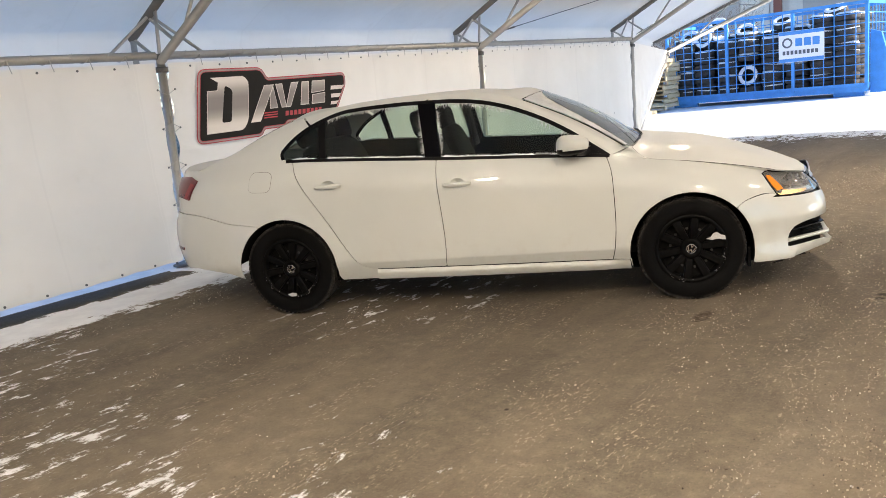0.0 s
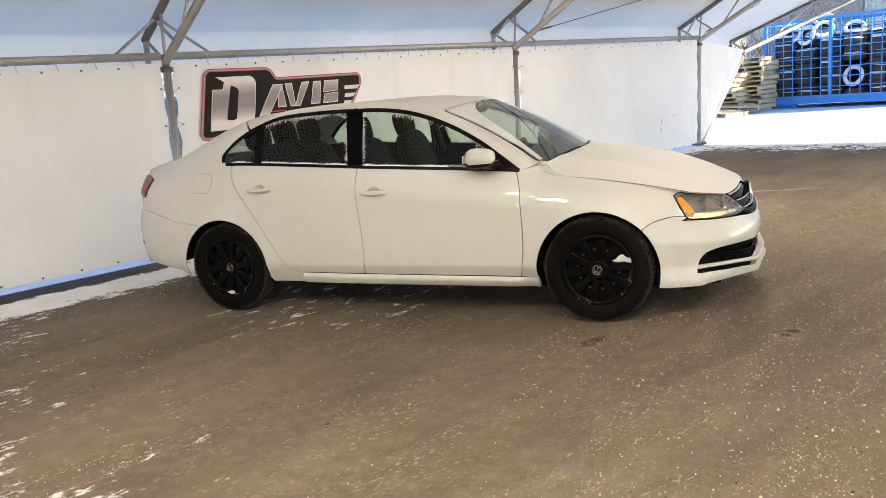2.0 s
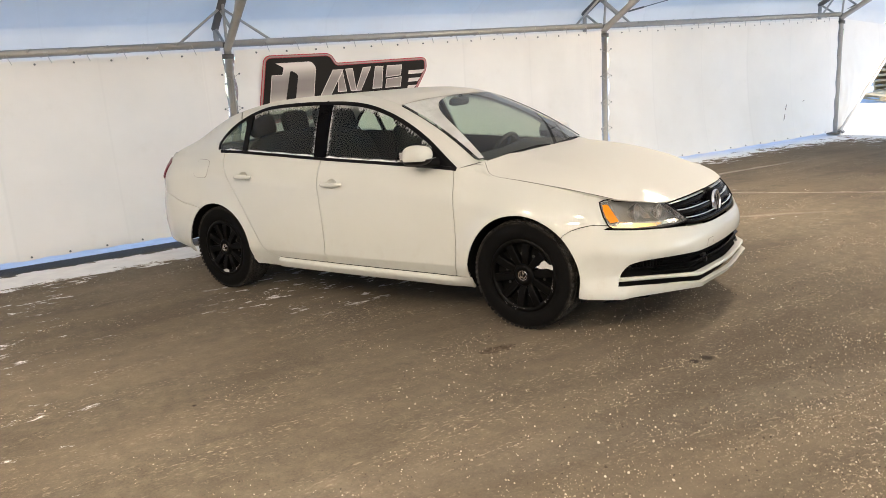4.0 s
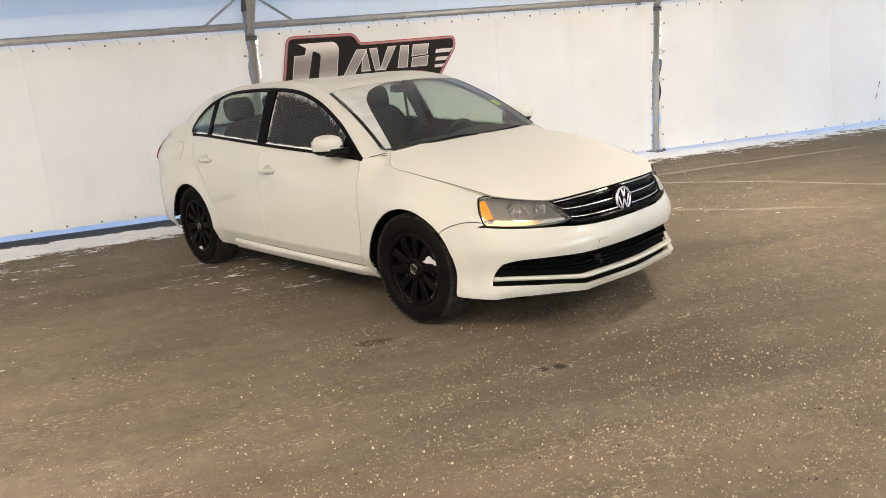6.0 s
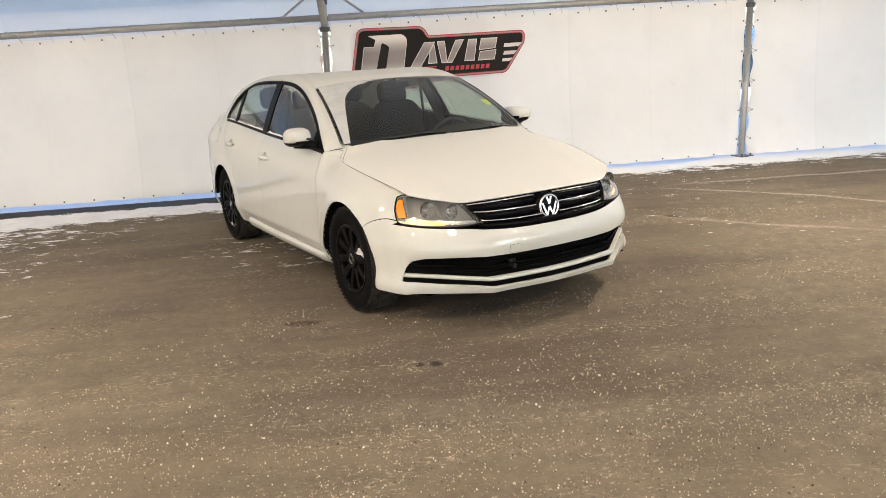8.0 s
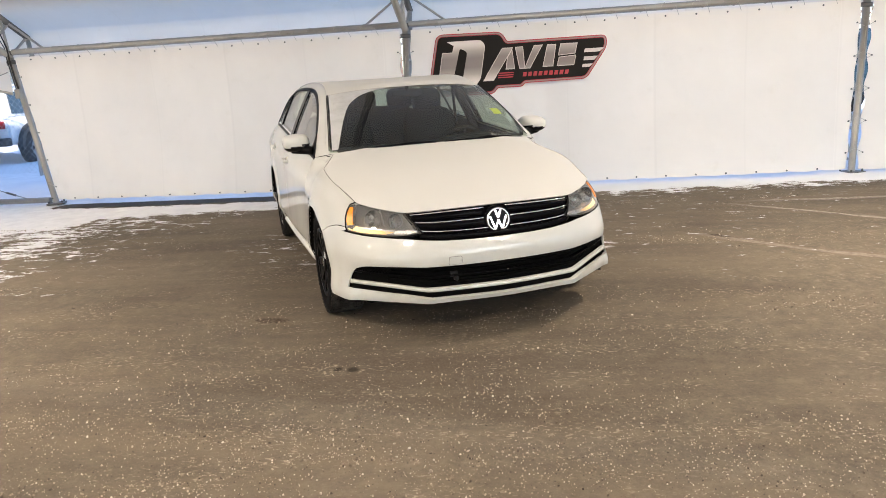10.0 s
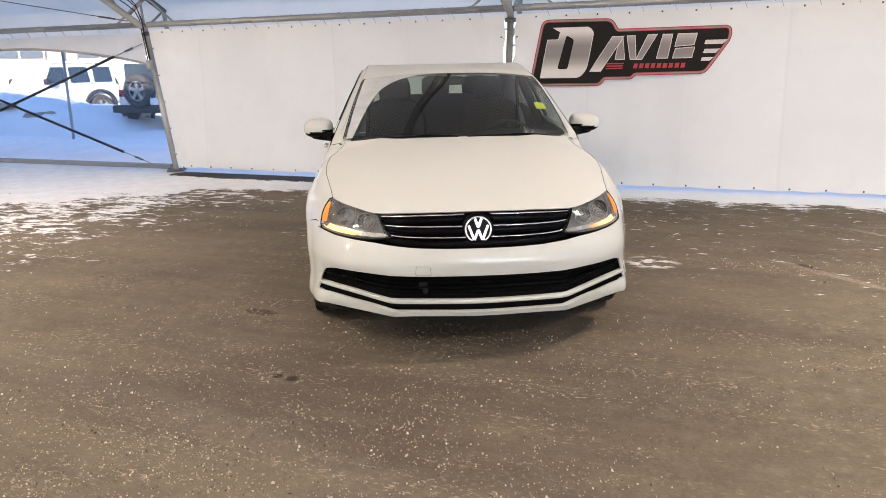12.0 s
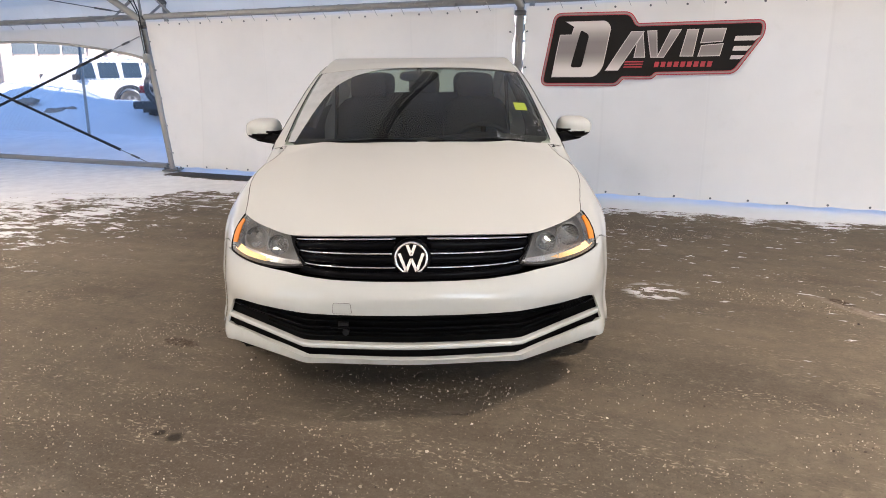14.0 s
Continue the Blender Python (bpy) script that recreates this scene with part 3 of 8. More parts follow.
def bracing():
    """Crossed wire bracing in sleeves and a ground bar in the open bay."""
    for a, b in ((-10.5, -5.2),):
        for p, q in ((tent(b - 0.05, 0.03, 1.76), tent(a + 0.05, 0.03, 0.10)), (tent(b - 0.05, 0.06, 0.10), tent(a + 0.05, 0.06, 1.76))):
            root = empty("brace_cable", Matrix.Translation(p))
            v = q - p
            tube_obj("wire", [Vector(), v], 0.006, STEEL, root, 6)
            tube_obj("sleeve", [v * 0.10, v * 0.90], 0.020, SLEEVE, root, 8, "black foam sleeve")
            tube_obj("turnbuckle", [v * 0.035, v * 0.06], 0.014, DARK_STEEL, root, 8)
            tagged(root, "steel bracing wire in a black protective sleeve", "cable", "bracing cables")
        root = empty("ground_bar", Matrix.Translation(tent(b, 0, 0.07)))
        tube_obj("bar", [WALL_D * 0.22, tent(a, 0, 0) - tent(b, 0, 0)], 0.038, STEEL, root, 10)
        tagged(root, "galvanised ground bar lying in snow", "bar")
    # thin cables under the roof, from truss to eave
    for p, q in ((tent(5.18, 0.25, 2.12), tent(10.2, 2.5, 3.2)), (tent(-5.3, 0.2, 2.05), tent(-10.4, 2.2, 3.0)), (tent(10.38, 0.1, 2.08), tent(12.6, 0.9, 2.9))):
        root = empty("roof_cable", Matrix.Translation(p))
        tube_obj("wire", [Vector(), q - p], 0.006, DARK_STEEL, root, 5)
        tube_obj("turnbuckle", [(q - p) * 0.03, (q - p) * 0.07], 0.013, DARK_STEEL, root, 6)
        tagged(root, "thin steel roof bracing cable with turnbuckle", "cable", "roof cables")


bracing()


def roof():
    """Cloth over the frames: two slopes, and the steep hem down to the outside of the eaves."""
    half = SPAN / 2
    bm = bmesh.new()
    prof = [(-0.49, 1.90), (-0.46, 2.14), (-0.40, 2.27)]
    k = 14
    for i in range(k + 1):
        inn = -0.30 + (half + 0.30) * i / k
        prof.append((inn, roof_z(inn) + 0.02))
    prof += [(SPAN - i, z) for i, z in prof[-2::-1]]
    n = len(prof) - 1
    s0, s1 = POSTS[0] - 0.2, POSTS[-1]

    def fn(u, v):
        q = v * n
        i = min(int(q + 1e-6), n - 1)
        f = q - i
        inn = prof[i][0] + (prof[i + 1][0] - prof[i][0]) * f
        z = prof[i][1] + (prof[i + 1][1] - prof[i][1]) * f
        s = s0 + (s1 - s0) * u
        gap = min(abs(s - p) for p in POSTS)
        sag = -0.05 * min(1, gap / 2.0) * (1 if 0 < inn < SPAN else 0.2) + 0.012 * wob(s, inn, 1.1, 7)
        return tent(s, inn, z + sag)
    add_grid(bm, 100, n * 2, fn)
    tagged(part("roof_cloth", bm, ROOF_CLOTH), "white translucent tent roof cloth over steel trusses", "tent roof", kind="structure")
    # unseen snow assumed on the roof, added to let daylight through only near the eaves
    bm = bmesh.new()
    i0 = 0.12

    def pack(u, v):
        inn = i0 + (SPAN - 2 * i0) * v
        s = s0 + (s1 - s0) * u
        edge = min(inn - i0, SPAN - i0 - inn)
        inn += 0.10 * wob(s, inn, 1.3, 5) * (1 - smooth_step(edge / 0.6)) * (1 if v < 0.5 else -1)
        return tent(s, inn, roof_z(inn) + 0.075 + 0.02 * smooth_step(edge / 0.5) + 0.006 * wob(s, inn, 1.5, 8))
    add_grid(bm, 60, 60, pack)
    thicken(bm, 0.05)
    tagged(part("roof_snow", bm, SNOW), "unseen snow assumed on the tent roof, blocking daylight", "snow", kind="structure")
    # the leaning end, from the last upright frame to the tipped one
    bm = bmesh.new()

    def at_end(inn, z):
        h = z * 1.19
        return tent(10.62 + h * math.sin(END_LEAN), inn, h * math.cos(END_LEAN))

    def fn2(u, v):
        q = v * n
        i = min(int(q + 1e-6), n - 1)
        f = q - i
        inn = prof[i][0] + (prof[i + 1][0] - prof[i][0]) * f
        z = prof[i][1] + (prof[i + 1][1] - prof[i][1]) * f
        return tent(s1, inn, z).lerp(at_end(inn, z), u)
    add_grid(bm, 14, n * 2, fn2)
    tagged(part("roof_cloth", bm, ROOF_CLOTH), "white cloth awning at the open tent end", "tent roof", kind="structure")
    # unseen snow sheet added above the awning to keep the sun off its cloth
    bm = bmesh.new()

    def pack_end(u, v):
        return fn2(0.02 + 0.90 * u, 0.16 + 0.68 * v) + Vector((0, 0, 0.07 + 0.05 * smooth_step(min(v, 1 - v, 1 - u) / 0.1)))
    add_grid(bm, 16, 40, pack_end)
    thicken(bm, 0.04)
    tagged(part("roof_snow", bm, SNOW), "unseen snow sheet added over the cloth awning to block the sun", "snow", kind="structure")
    # corner cloths beside the open end
    for inn in (0.0, SPAN):
        bm = bmesh.new()

        def fn3(u, v):
            z = 0.07 + (EAVE - 0.02 - 0.07) * v
            p = tent(10.44 - 0.10 * (1 - v), inn, z)
            q = at_end(inn, 0.05 + (EAVE - 0.02) * v) - WALL_D * 0.24 * (1 - v)
            r = p.lerp(q, u)
            return r + WALL_N * 0.05 * math.sin(math.pi * u) * (1 if inn == 0 else -1) * math.sin(v * 3) + WALL_N * (0.03 * wob(u * 3, v * 4, 1, 2) + 0.022 * wob(u * 9 + v * 5, v * 6, 1, 5))
        add_grid(bm, 36, 60, fn3)
        tagged(part("corner_cloth", bm, FABRIC), "white wrinkled cloth flap laced to the leaning end frame", "tent wall", kind="structure")
    # far gable closes the place
    bm = bmesh.new()

    def fn4(u, v):
        inn = SPAN * u
        return tent(POSTS[0] - 0.1, inn, 0.05 + (roof_z(inn) - 0.05) * v)
    add_grid(bm, 24, 12, fn4)
    tagged(part("gable_cloth", bm, FABRIC), "white tent gable cloth", "tent wall", kind="structure")


roof()


def poly_sheet(pts, inn, thick, radius=0.0):
    """A flat printed shape on the wall; points in (s, z)."""
    bm = bmesh.new()
    vs = [bm.verts.new(tent(s, inn, z) - tent(0, 0, 0)) for s, z in pts]
    f = bm.faces.new(vs)
    bm.normal_update()
    if f.normal.dot(WALL_N) < 0:
        f.normal_flip()
    r = bmesh.ops.extrude_face_region(bm, geom=[f])
    bmesh.ops.translate(bm, vec=WALL_N * thick, verts=[v for v in r["geom"] if isinstance(v, bmesh.types.BMVert)])
    return bm


def rounded(pts, r, seg=5):
    """Rounds the corners of an outline; r may be one number or one each."""
    out = []
    n = len(pts)
    for i in range(n):
        p0, p, p1 = Vector(pts[i - 1]), Vector(pts[i]), Vector(pts[(i + 1) % n])
        rr = r[i] if isinstance(r, (list, tuple)) else r
        if rr <= 0:
            out.append(tuple(p))
            continue
        a, b = (p0 - p), (p1 - p)
        k = min(rr, a.length * 0.45, b.length * 0.45)
        a, b = p + a.normalized() * k, p + b.normalized() * k
        for j in range(seg + 1):
            t = j / seg
            out.append(tuple(a * (1 - t) ** 2 + p * 2 * t * (1 - t) + b * t * t))
    return out


def grown(pts, d):
    """An outline moved outwards by d (points run anticlockwise)."""
    out = []
    n = len(pts)
    for i in range(n):
        p0, p, p1 = Vector(pts[i - 1]), Vector(pts[i]), Vector(pts[(i + 1) % n])
        e0, e1 = (p - p0).normalized(), (p1 - p).normalized()
        n0, n1 = Vector((e0.y, -e0.x)), Vector((e1.y, -e1.x))
        m = (n0 + n1)
        m = m / max(0.3, m.dot(n0))
        out.append(tuple(p + m * d))
    return out


def wall_badge():
    """The printed badge on the wall cloth: plain shapes in its colours."""
    root = empty("wall_badge", Matrix.Translation(tent(0, 0, 0)))
    base = [(0.245, 1.155), (1.02, 1.155), (1.075, 1.222), (1.36, 1.222), (1.40, 1.262), (2.115, 1.272), (2.345, 1.61), (2.345, 1.725),
            (1.20, 1.722), (1.135, 1.835), (0.385, 1.845)]
    outline = rounded(base, [0.07, 0.05, 0.02, 0.02, 0.02, 0.05, 0.06, 0.07, 0.03, 0.06, 0.07])
    part("red_border", poly_sheet(grown(outline, 0.018), 0.020, 0.0035), BADGE_RED, root)
    part("pale_border", poly_sheet(grown(outline, 0.008), 0.020, 0.007), BADGE_DULL, root)
    part("inner_border", poly_sheet(grown(outline, -0.008), 0.020, 0.009), BADGE_RED, root)
    part("field", poly_sheet(grown(outline, -0.015), 0.020, 0.011), BADGE_BLACK, root)

    def block(pts, mat=None, name="silver_block", lift=0.0135):
        if mat is None:   # each silver slab lies on a thin pale edge
            part("slab_edge", poly_sheet(grown(pts, 0.007), 0.020, lift - 0.0012), BADGE_PALE, root)
        part(name, poly_sheet(pts, 0.020, lift), mat or BADGE_SILVER, root)
    # a large slab with a dark slot, then leaning slabs
    block(rounded([(0.36, 1.235), (0.80, 1.235), (0.875, 1.32), (0.945, 1.71), (0.90, 1.765), (0.50, 1.77), (0.585, 1.725), (0.56, 1.64), (0.44, 1.64)], [0, 0.05, 0.06, 0.05, 0.04, 0, 0, 0, 0]))
    block(rounded([(0.55, 1.325), (0.665, 1.325), (0.735, 1.64), (0.65, 1.69)], 0.03), BADGE_BLACK, "dark_slot", 0.0160)
    block([(0.919, 1.298), (1.031, 1.298), (1.267, 1.656), (1.153, 1.657)])
    block([(1.190, 1.421), (1.285, 1.420), (1.264, 1.632), (1.212, 1.548)])
    block([(1.350, 1.419), (1.405, 1.419), (1.389, 1.661), (1.309, 1.659)])
    block([(1.412, 1.418), (1.467, 1.417), (1.615, 1.666), (1.526, 1.663)])
    block([(1.625, 1.426), (1.734, 1.425), (1.774, 1.663), (1.682, 1.664)])
    block([(1.79, 1.424), (1.978, 1.426), (2.001, 1.527), (1.815, 1.515)])
    block([(1.808, 1.545), (1.994, 1.556), (2.02, 1.665), (1.835, 1.665)])
    for z in (1.318, 1.343, 1.368):
        d = 0.22 * (z - 1.318)
        block([(1.085 + d, z), (1.265 + d, z), (1.270 + d, z + 0.013), (1.09 + d, z + 0.013)], BADGE_RED, "red_stripe")
    for x in np.linspace(1.38, 1.87, 9):
        block([(float(x), 1.322), (float(x) + 0.042, 1.322), (float(x) + 0.052, 1.372), (float(x) + 0.010, 1.372)], BADGE_RED, "red_bar")
    for a, b, c, z, h in ((2.098, 2.278, 2.327, 1.555, 0.043), (2.090, 2.217, 2.258, 1.465, 0.043), (2.071, 2.159, 2.201, 1.388, 0.036)):
        block([(a, z), (b, z), (c, z + h), (a + 0.012, z + h)], BADGE_PALE, "pale_stripe")
    tagged(root, "printed badge in black, silver and red on the cloth wall", "badge")


wall_badge()


def snow_strip(name, a, b, i0, i1, top, label, parent=None, seed=0):
    """A low ridge of snow in the tent's plan."""
    bm = bmesh.new()

    def fn(u, v):
        s = a + (b - a) * u
        edge = 0.16 * wob(s, seed, 1.3, seed) + 0.06 * wob(s, seed, 6, seed)
        inn = i0 + (i1 + edge - i0) * v
        crown = math.sin(math.pi * min(1.0, v)) ** 0.7 if i0 > -0.2 else max(0.0, 1 - v) ** 0.55
        z = -0.03 + (top + 0.035) * crown * (0.8 + 0.4 * wob(s, inn, 1.1, seed + 2)) + 0.012 * wob(s, inn, 7, seed)
        fade = min(1, u * 12, (1 - u) * 12)
        return tent(s, inn, -0.03 + (z + 0.03) * fade)
    add_grid(bm, int((b - a) / 0.06), 22, fn)
    return tagged(part(name, bm, SNOW), label, "snow", kind="stuff")


snow_strip("snow_ridge", -0.6, 8.0, -2.2, 0.52, 0.125, "blown snow lying along the foot of the tent wall", seed=1)
snow_strip("snow_ridge", -5.3, -0.2, -2.4, 0.02, 0.07, "blown snow outside the foot of the tent wall", seed=5)
# ---------------------------------------------------------------- outside the tent
BIN_BLUE = plain("blue_bin_paint", (0.040, 0.27, 0.66), 0.45, vary=0.2)
SIGN_WHITE = plain("sign_white", (0.80, 0.81, 0.82), 0.4, vary=0.04)
SIGN_BLUE = plain("sign_blue", (0.05, 0.25, 0.62), 0.4)
SIGN_GREY = plain("sign_grey", (0.10, 0.11, 0.13), 0.5)
OLD_RUBBER = plain("old_rubber", (0.050, 0.046, 0.043), 0.8, scale=8, vary=0.6)
PALLET_WOOD = plain("pallet_wood", (0.66, 0.53, 0.33), 0.8, scale=6, vary=0.3)
SIDING = plain("beige_siding", (0.66, 0.62, 0.54), 0.6, scale=2, vary=0.1)
SIDING_DARK = plain("dark_siding", (0.36, 0.34, 0.31), 0.6, scale=2, vary=0.1)
RUST_POST = plain("rust_red_steel", (0.22, 0.07, 0.045), 0.6)
PALE_WALL = plain("pale_stucco", (0.48, 0.40, 0.35), 0.85, scale=3, vary=0.1)
WINDOW_DARK = plain("dark_window", (0.10, 0.12, 0.13), 0.15)
TWIG = plain("bare_twig", (0.16, 0.11, 0.085), 0.9)
CAR_WHITE = plain("white_vehicle_paint", (0.74, 0.75, 0.76), 0.3, coat=0.6)
CAR_BLUE = plain("dark_blue_vehicle_paint", (0.03, 0.07, 0.10), 0.3, coat=0.6)
CAR_GLASS = plain("dark_vehicle_glass", (0.03, 0.045, 0.06), 0.08)
CAR_BLACK = plain("black_vehicle_plastic", (0.02, 0.02, 0.022), 0.6)


def bar(bm, p, q, w, h=None):
    """A square bar between two points."""
    p, q = Vector(p), Vector(q)
    d = (q - p)
    m = Matrix.Translation(p) @ d.to_track_quat("X", "Z").to_matrix().to_4x4()
    add_box(bm, 0, d.length, -w / 2, w / 2, -(h or w) / 2, (h or w) / 2, m)


def bar_part(name, p, q, w, material, parent, h=None):
    bm = bmesh.new()
    bar(bm, p, q, w, h)
    return part(name, bm, material, parent)


def tyre_mesh():
    bm = bmesh.new()
    prof = [(0.20, -0.085), (0.24, -0.105), (0.295, -0.10), (0.322, -0.075), (0.328, 0.0), (0.322, 0.075), (0.295, 0.10), (0.24, 0.105), (0.20, 0.085), (0.215, 0.0)]
    n = 28
    rings = [[bm.verts.new((r * math.cos(2 * math.pi * i / n), r * math.sin(2 * math.pi * i / n), z)) for r, z in prof] for i in range(n)]
    for i in range(n):
        for k in range(len(prof)):
            f = bm.faces.new((rings[i][k], rings[(i + 1) % n][k], rings[(i + 1) % n][(k + 1) % len(prof)], rings[i][(k + 1) % len(prof)]))
            f.smooth = True
    bmesh.ops.recalc_face_normals(bm, faces=list(bm.faces))
    # tread grooves as shallow notches
    me = bpy.data.meshes.new("scrap_tyre")
    bm.to_mesh(me)
    bm.free()
    me.materials.append(OLD_RUBBER)
    return me


def snow_cap_mesh():
    """Snow lying in a ring on a tyre."""
    bm = bmesh.new()
    n = 24
    rings = []
    for i in range(n):
        a = 2 * math.pi * i / n
        t = 0.03 + 0.02 * noise.noise(Vector((math.cos(a) * 2, math.sin(a) * 2, 4)))
        rings.append([bm.verts.new((r * math.cos(a), r * math.sin(a), z)) for r, z in ((0.19, 0.085), (0.23, 0.105 + t), (0.28, 0.108 + t), (0.315, 0.080))])
    for i in range(n):
        for k in range(3):
            f = bm.faces.new((rings[i][k], rings[(i + 1) % n][k], rings[(i + 1) % n][k + 1], rings[i][k + 1]))
            f.smooth = True
    bmesh.ops.recalc_face_normals(bm, faces=list(bm.faces))
    me = bpy.data.meshes.new("snow_cap")
    bm.to_mesh(me)
    bm.free()
    me.materials.append(SNOW)
    return me


BIN_A, BIN_B = Vector((2.35, 21.4, 0)), Vector((7.55, 18.6, 0))


def build_bin():
    """A blue mesh-sided bin full of scrap tyres, with a sign."""
    ax = (BIN_B - BIN_A)
    length = ax.length
    rot = Matrix.Translation(BIN_A + Vector((0, 0, 0.12))) @ Matrix.Rotation(math.atan2(ax.y, ax.x), 4, "Z")
    root = empty("tyre_bin", rot)
    depth, h = 2.3, 2.45
    bm = bmesh.new()
    add_box(bm, 0, length, 0, depth, 0.0, 0.16)
    part("floor", bm, BIN_BLUE, root)
    for y in (0.0, depth):
        for k, z in enumerate(np.linspace(0.2, h, 9)):
            big = k in (0, 8)
            bar_part("rail" if big else "mesh_bar", (0, y, z), (length, y, z), 0.085 if big else 0.022, BIN_BLUE, root)
        for k, x in enumerate(np.linspace(0.0, length, 22)):
            big = k in (0, 7, 14, 21)
            bar_part("upright" if big else "mesh_bar", (x, y, 0.1), (x, y, h), 0.085 if big else 0.022, BIN_BLUE, root)
    for x in (0.0, length):
        for k, z in enumerate(np.linspace(0.2, h, 9)):
            big = k in (0, 8)
            bar_part("rail" if big else "mesh_bar", (x, 0, z), (x, depth, z), 0.085 if big else 0.022, BIN_BLUE, root)
        for k, y in enumerate(np.linspace(0.25, depth - 0.25, 6)):
            bar_part("mesh_bar", (x, y, 0.1), (x, y, h), 0.022, BIN_BLUE, root)
    # hook end with side plates
    bm = bmesh.new()
    vs = [(length + 0.03, 0.0), (length + 0.55, 0.0), (length + 0.50, 0.9), (length + 0.30, 1.65), (length + 0.03, 1.75)]
    lo = [bm.verts.new((x, 0.25, z - 0.05)) for x, z in vs]
    hi = [bm.verts.new((x, 0.40, z - 0.05)) for x, z in vs]
    bm.faces.new(lo)
    bm.faces.new(hi[::-1])
    for i in range(len(vs)):
        bm.faces.new((lo[i], lo[(i + 1) % 5], hi[(i + 1) % 5], hi[i]))
    bmesh.ops.recalc_face_normals(bm, faces=list(bm.faces))
    part("end_plate", bm, BIN_BLUE, root)
    for x in (0.5, length - 0.5):
        bar_part("skid", (x - 0.4, 0.2, -0.06), (x + 0.4, 0.2, -0.06), 0.12, BIN_BLUE, root)
    tagged(root, "blue steel mesh bin stacked with scrap tyres, standing on snow", "bin")
    # sign with plain shapes
    sign = empty("bin_sign", rot @ pose(3.56, -0.07, 1.00) @ Matrix.Diagonal((1.13, 1.0, 1.13, 1.0)))
    bm = bmesh.new()
    add_box(bm, 0, 1.12, -0.015, 0.0, 0, 0.80, bevel=0.004)
    part("board", bm, SIGN_WHITE, sign)
    bm = bmesh.new()
    add_box(bm, 0.01, 1.11, -0.022, -0.012, 0.70, 0.79)
    part("top_band", bm, SIGN_BLUE, sign)
    bm = bmesh.new()
    add_box(bm, 0.01, 1.11, -0.022, -0.012, 0.01, 0.10)
    part("bottom_band", bm, SIGN_BLUE, sign)
    bm = bmesh.new()
    rings = []
    for i in range(28):
        a = 2 * math.pi * i / 28
        rings.append([bm.verts.new((0.22 + r * math.cos(a), -0.02, 0.50 + r * math.sin(a))) for r in (0.085, 0.13)])
    for i in range(28):
        bm.faces.new((rings[i][0], rings[(i + 1) % 28][0], rings[(i + 1) % 28][1], rings[i][1]))
    part("round_mark", bm, SIGN_GREY, sign)
    for x in (0.42, 0.63, 0.84):
        bm = bmesh.new()
        add_box(bm, x, x + 0.17, -0.020, -0.014, 0.40, 0.60, bevel=0.002)
        part("blue_block", bm, SIGN_BLUE, sign)
    for x in np.linspace(0.10, 0.90, 9):
        bm = bmesh.new()
        add_box(bm, float(x), float(x) + 0.07, -0.020, -0.014, 0.20, 0.30)
        part("dark_bar", bm, SIGN_GREY, sign)
    tagged(sign, "white and blue sign board on the bin's mesh side", "sign")
    # tyres: stacks lying flat, a few on edge on top
    me, cap = tyre_mesh(), snow_cap_mesh()
    rng = random.Random(11)

    def tyre(m, snowy, scale=1.0):
        ob = new("scrap_tyre", me)
        ob.matrix_world = rot @ m @ Matrix.Scale(scale, 4)
        tagged(ob, "worn black scrap tyre dusted with snow" if snowy else "worn black scrap tyre in a stack", "tyre", "scrap tyres in the bin")
        if snowy:
            c = new("snow_cap", cap)
            c.parent = ob
            tagged(c, "snow on the tyre")
    for row in range(3):
        y = 0.42 + 0.72 * row
        for col in range(8):
            x = 0.42 + 0.70 * col + rng.uniform(-0.03, 0.03)
            if x > length - 0.3:
                continue
            stand = row == 0 and col == 3
            n = 9 if row else rng.choice((7, 8, 8, 9))
            if col > 5:
                n = 10
            for k in range(n):
                z = 0.27 + 0.205 * k
                if z > h - 0.15 + (0.15 if row else 0):
                    continue
                if stand and 1 <= k <= 4:
                    if k == 1:
                        tyre(pose(x, y - 0.06, z + 0.25, 80, 0, rng.uniform(-8, 8)), True)
                    continue
                tyre(pose(x + rng.uniform(-0.03, 0.03), y + rng.uniform(-0.03, 0.03), z, rng.uniform(-5, 5), rng.uniform(-5, 5), 0), k == n - 1 or (row == 0 and rng.random() < 0.5))
    for x, y, z, rx in ((0.6, 0.5, 2.02, 50), (1.1, 0.45, 2.00, 70), (1.5, 0.6, 2.10, 62), (2.3, 0.8, 2.05, 40), (3.4, 0.9, 2.20, 25), (1.15, 1.4, 2.4, 30), (4.8, 1.2, 2.35, 20)):
        tyre(pose(x, y, z, rx, rng.uniform(-14, 14), rng.uniform(-25, 25)), True)
    # snow lying on the bin floor and rails
    bm = bmesh.new()
    add_grid(bm, 30, 10, lambda u, v: rot @ Vector((0.05 + (length - 0.1) * u, 0.05 + (depth - 0.1) * v, 0.19 + 0.03 * wob(u * 20, v * 8, 1, 3))))
    tagged(part("bin_snow", bm, SNOW), "snow on the floor of the bin", "snow", kind="stuff")


build_bin()


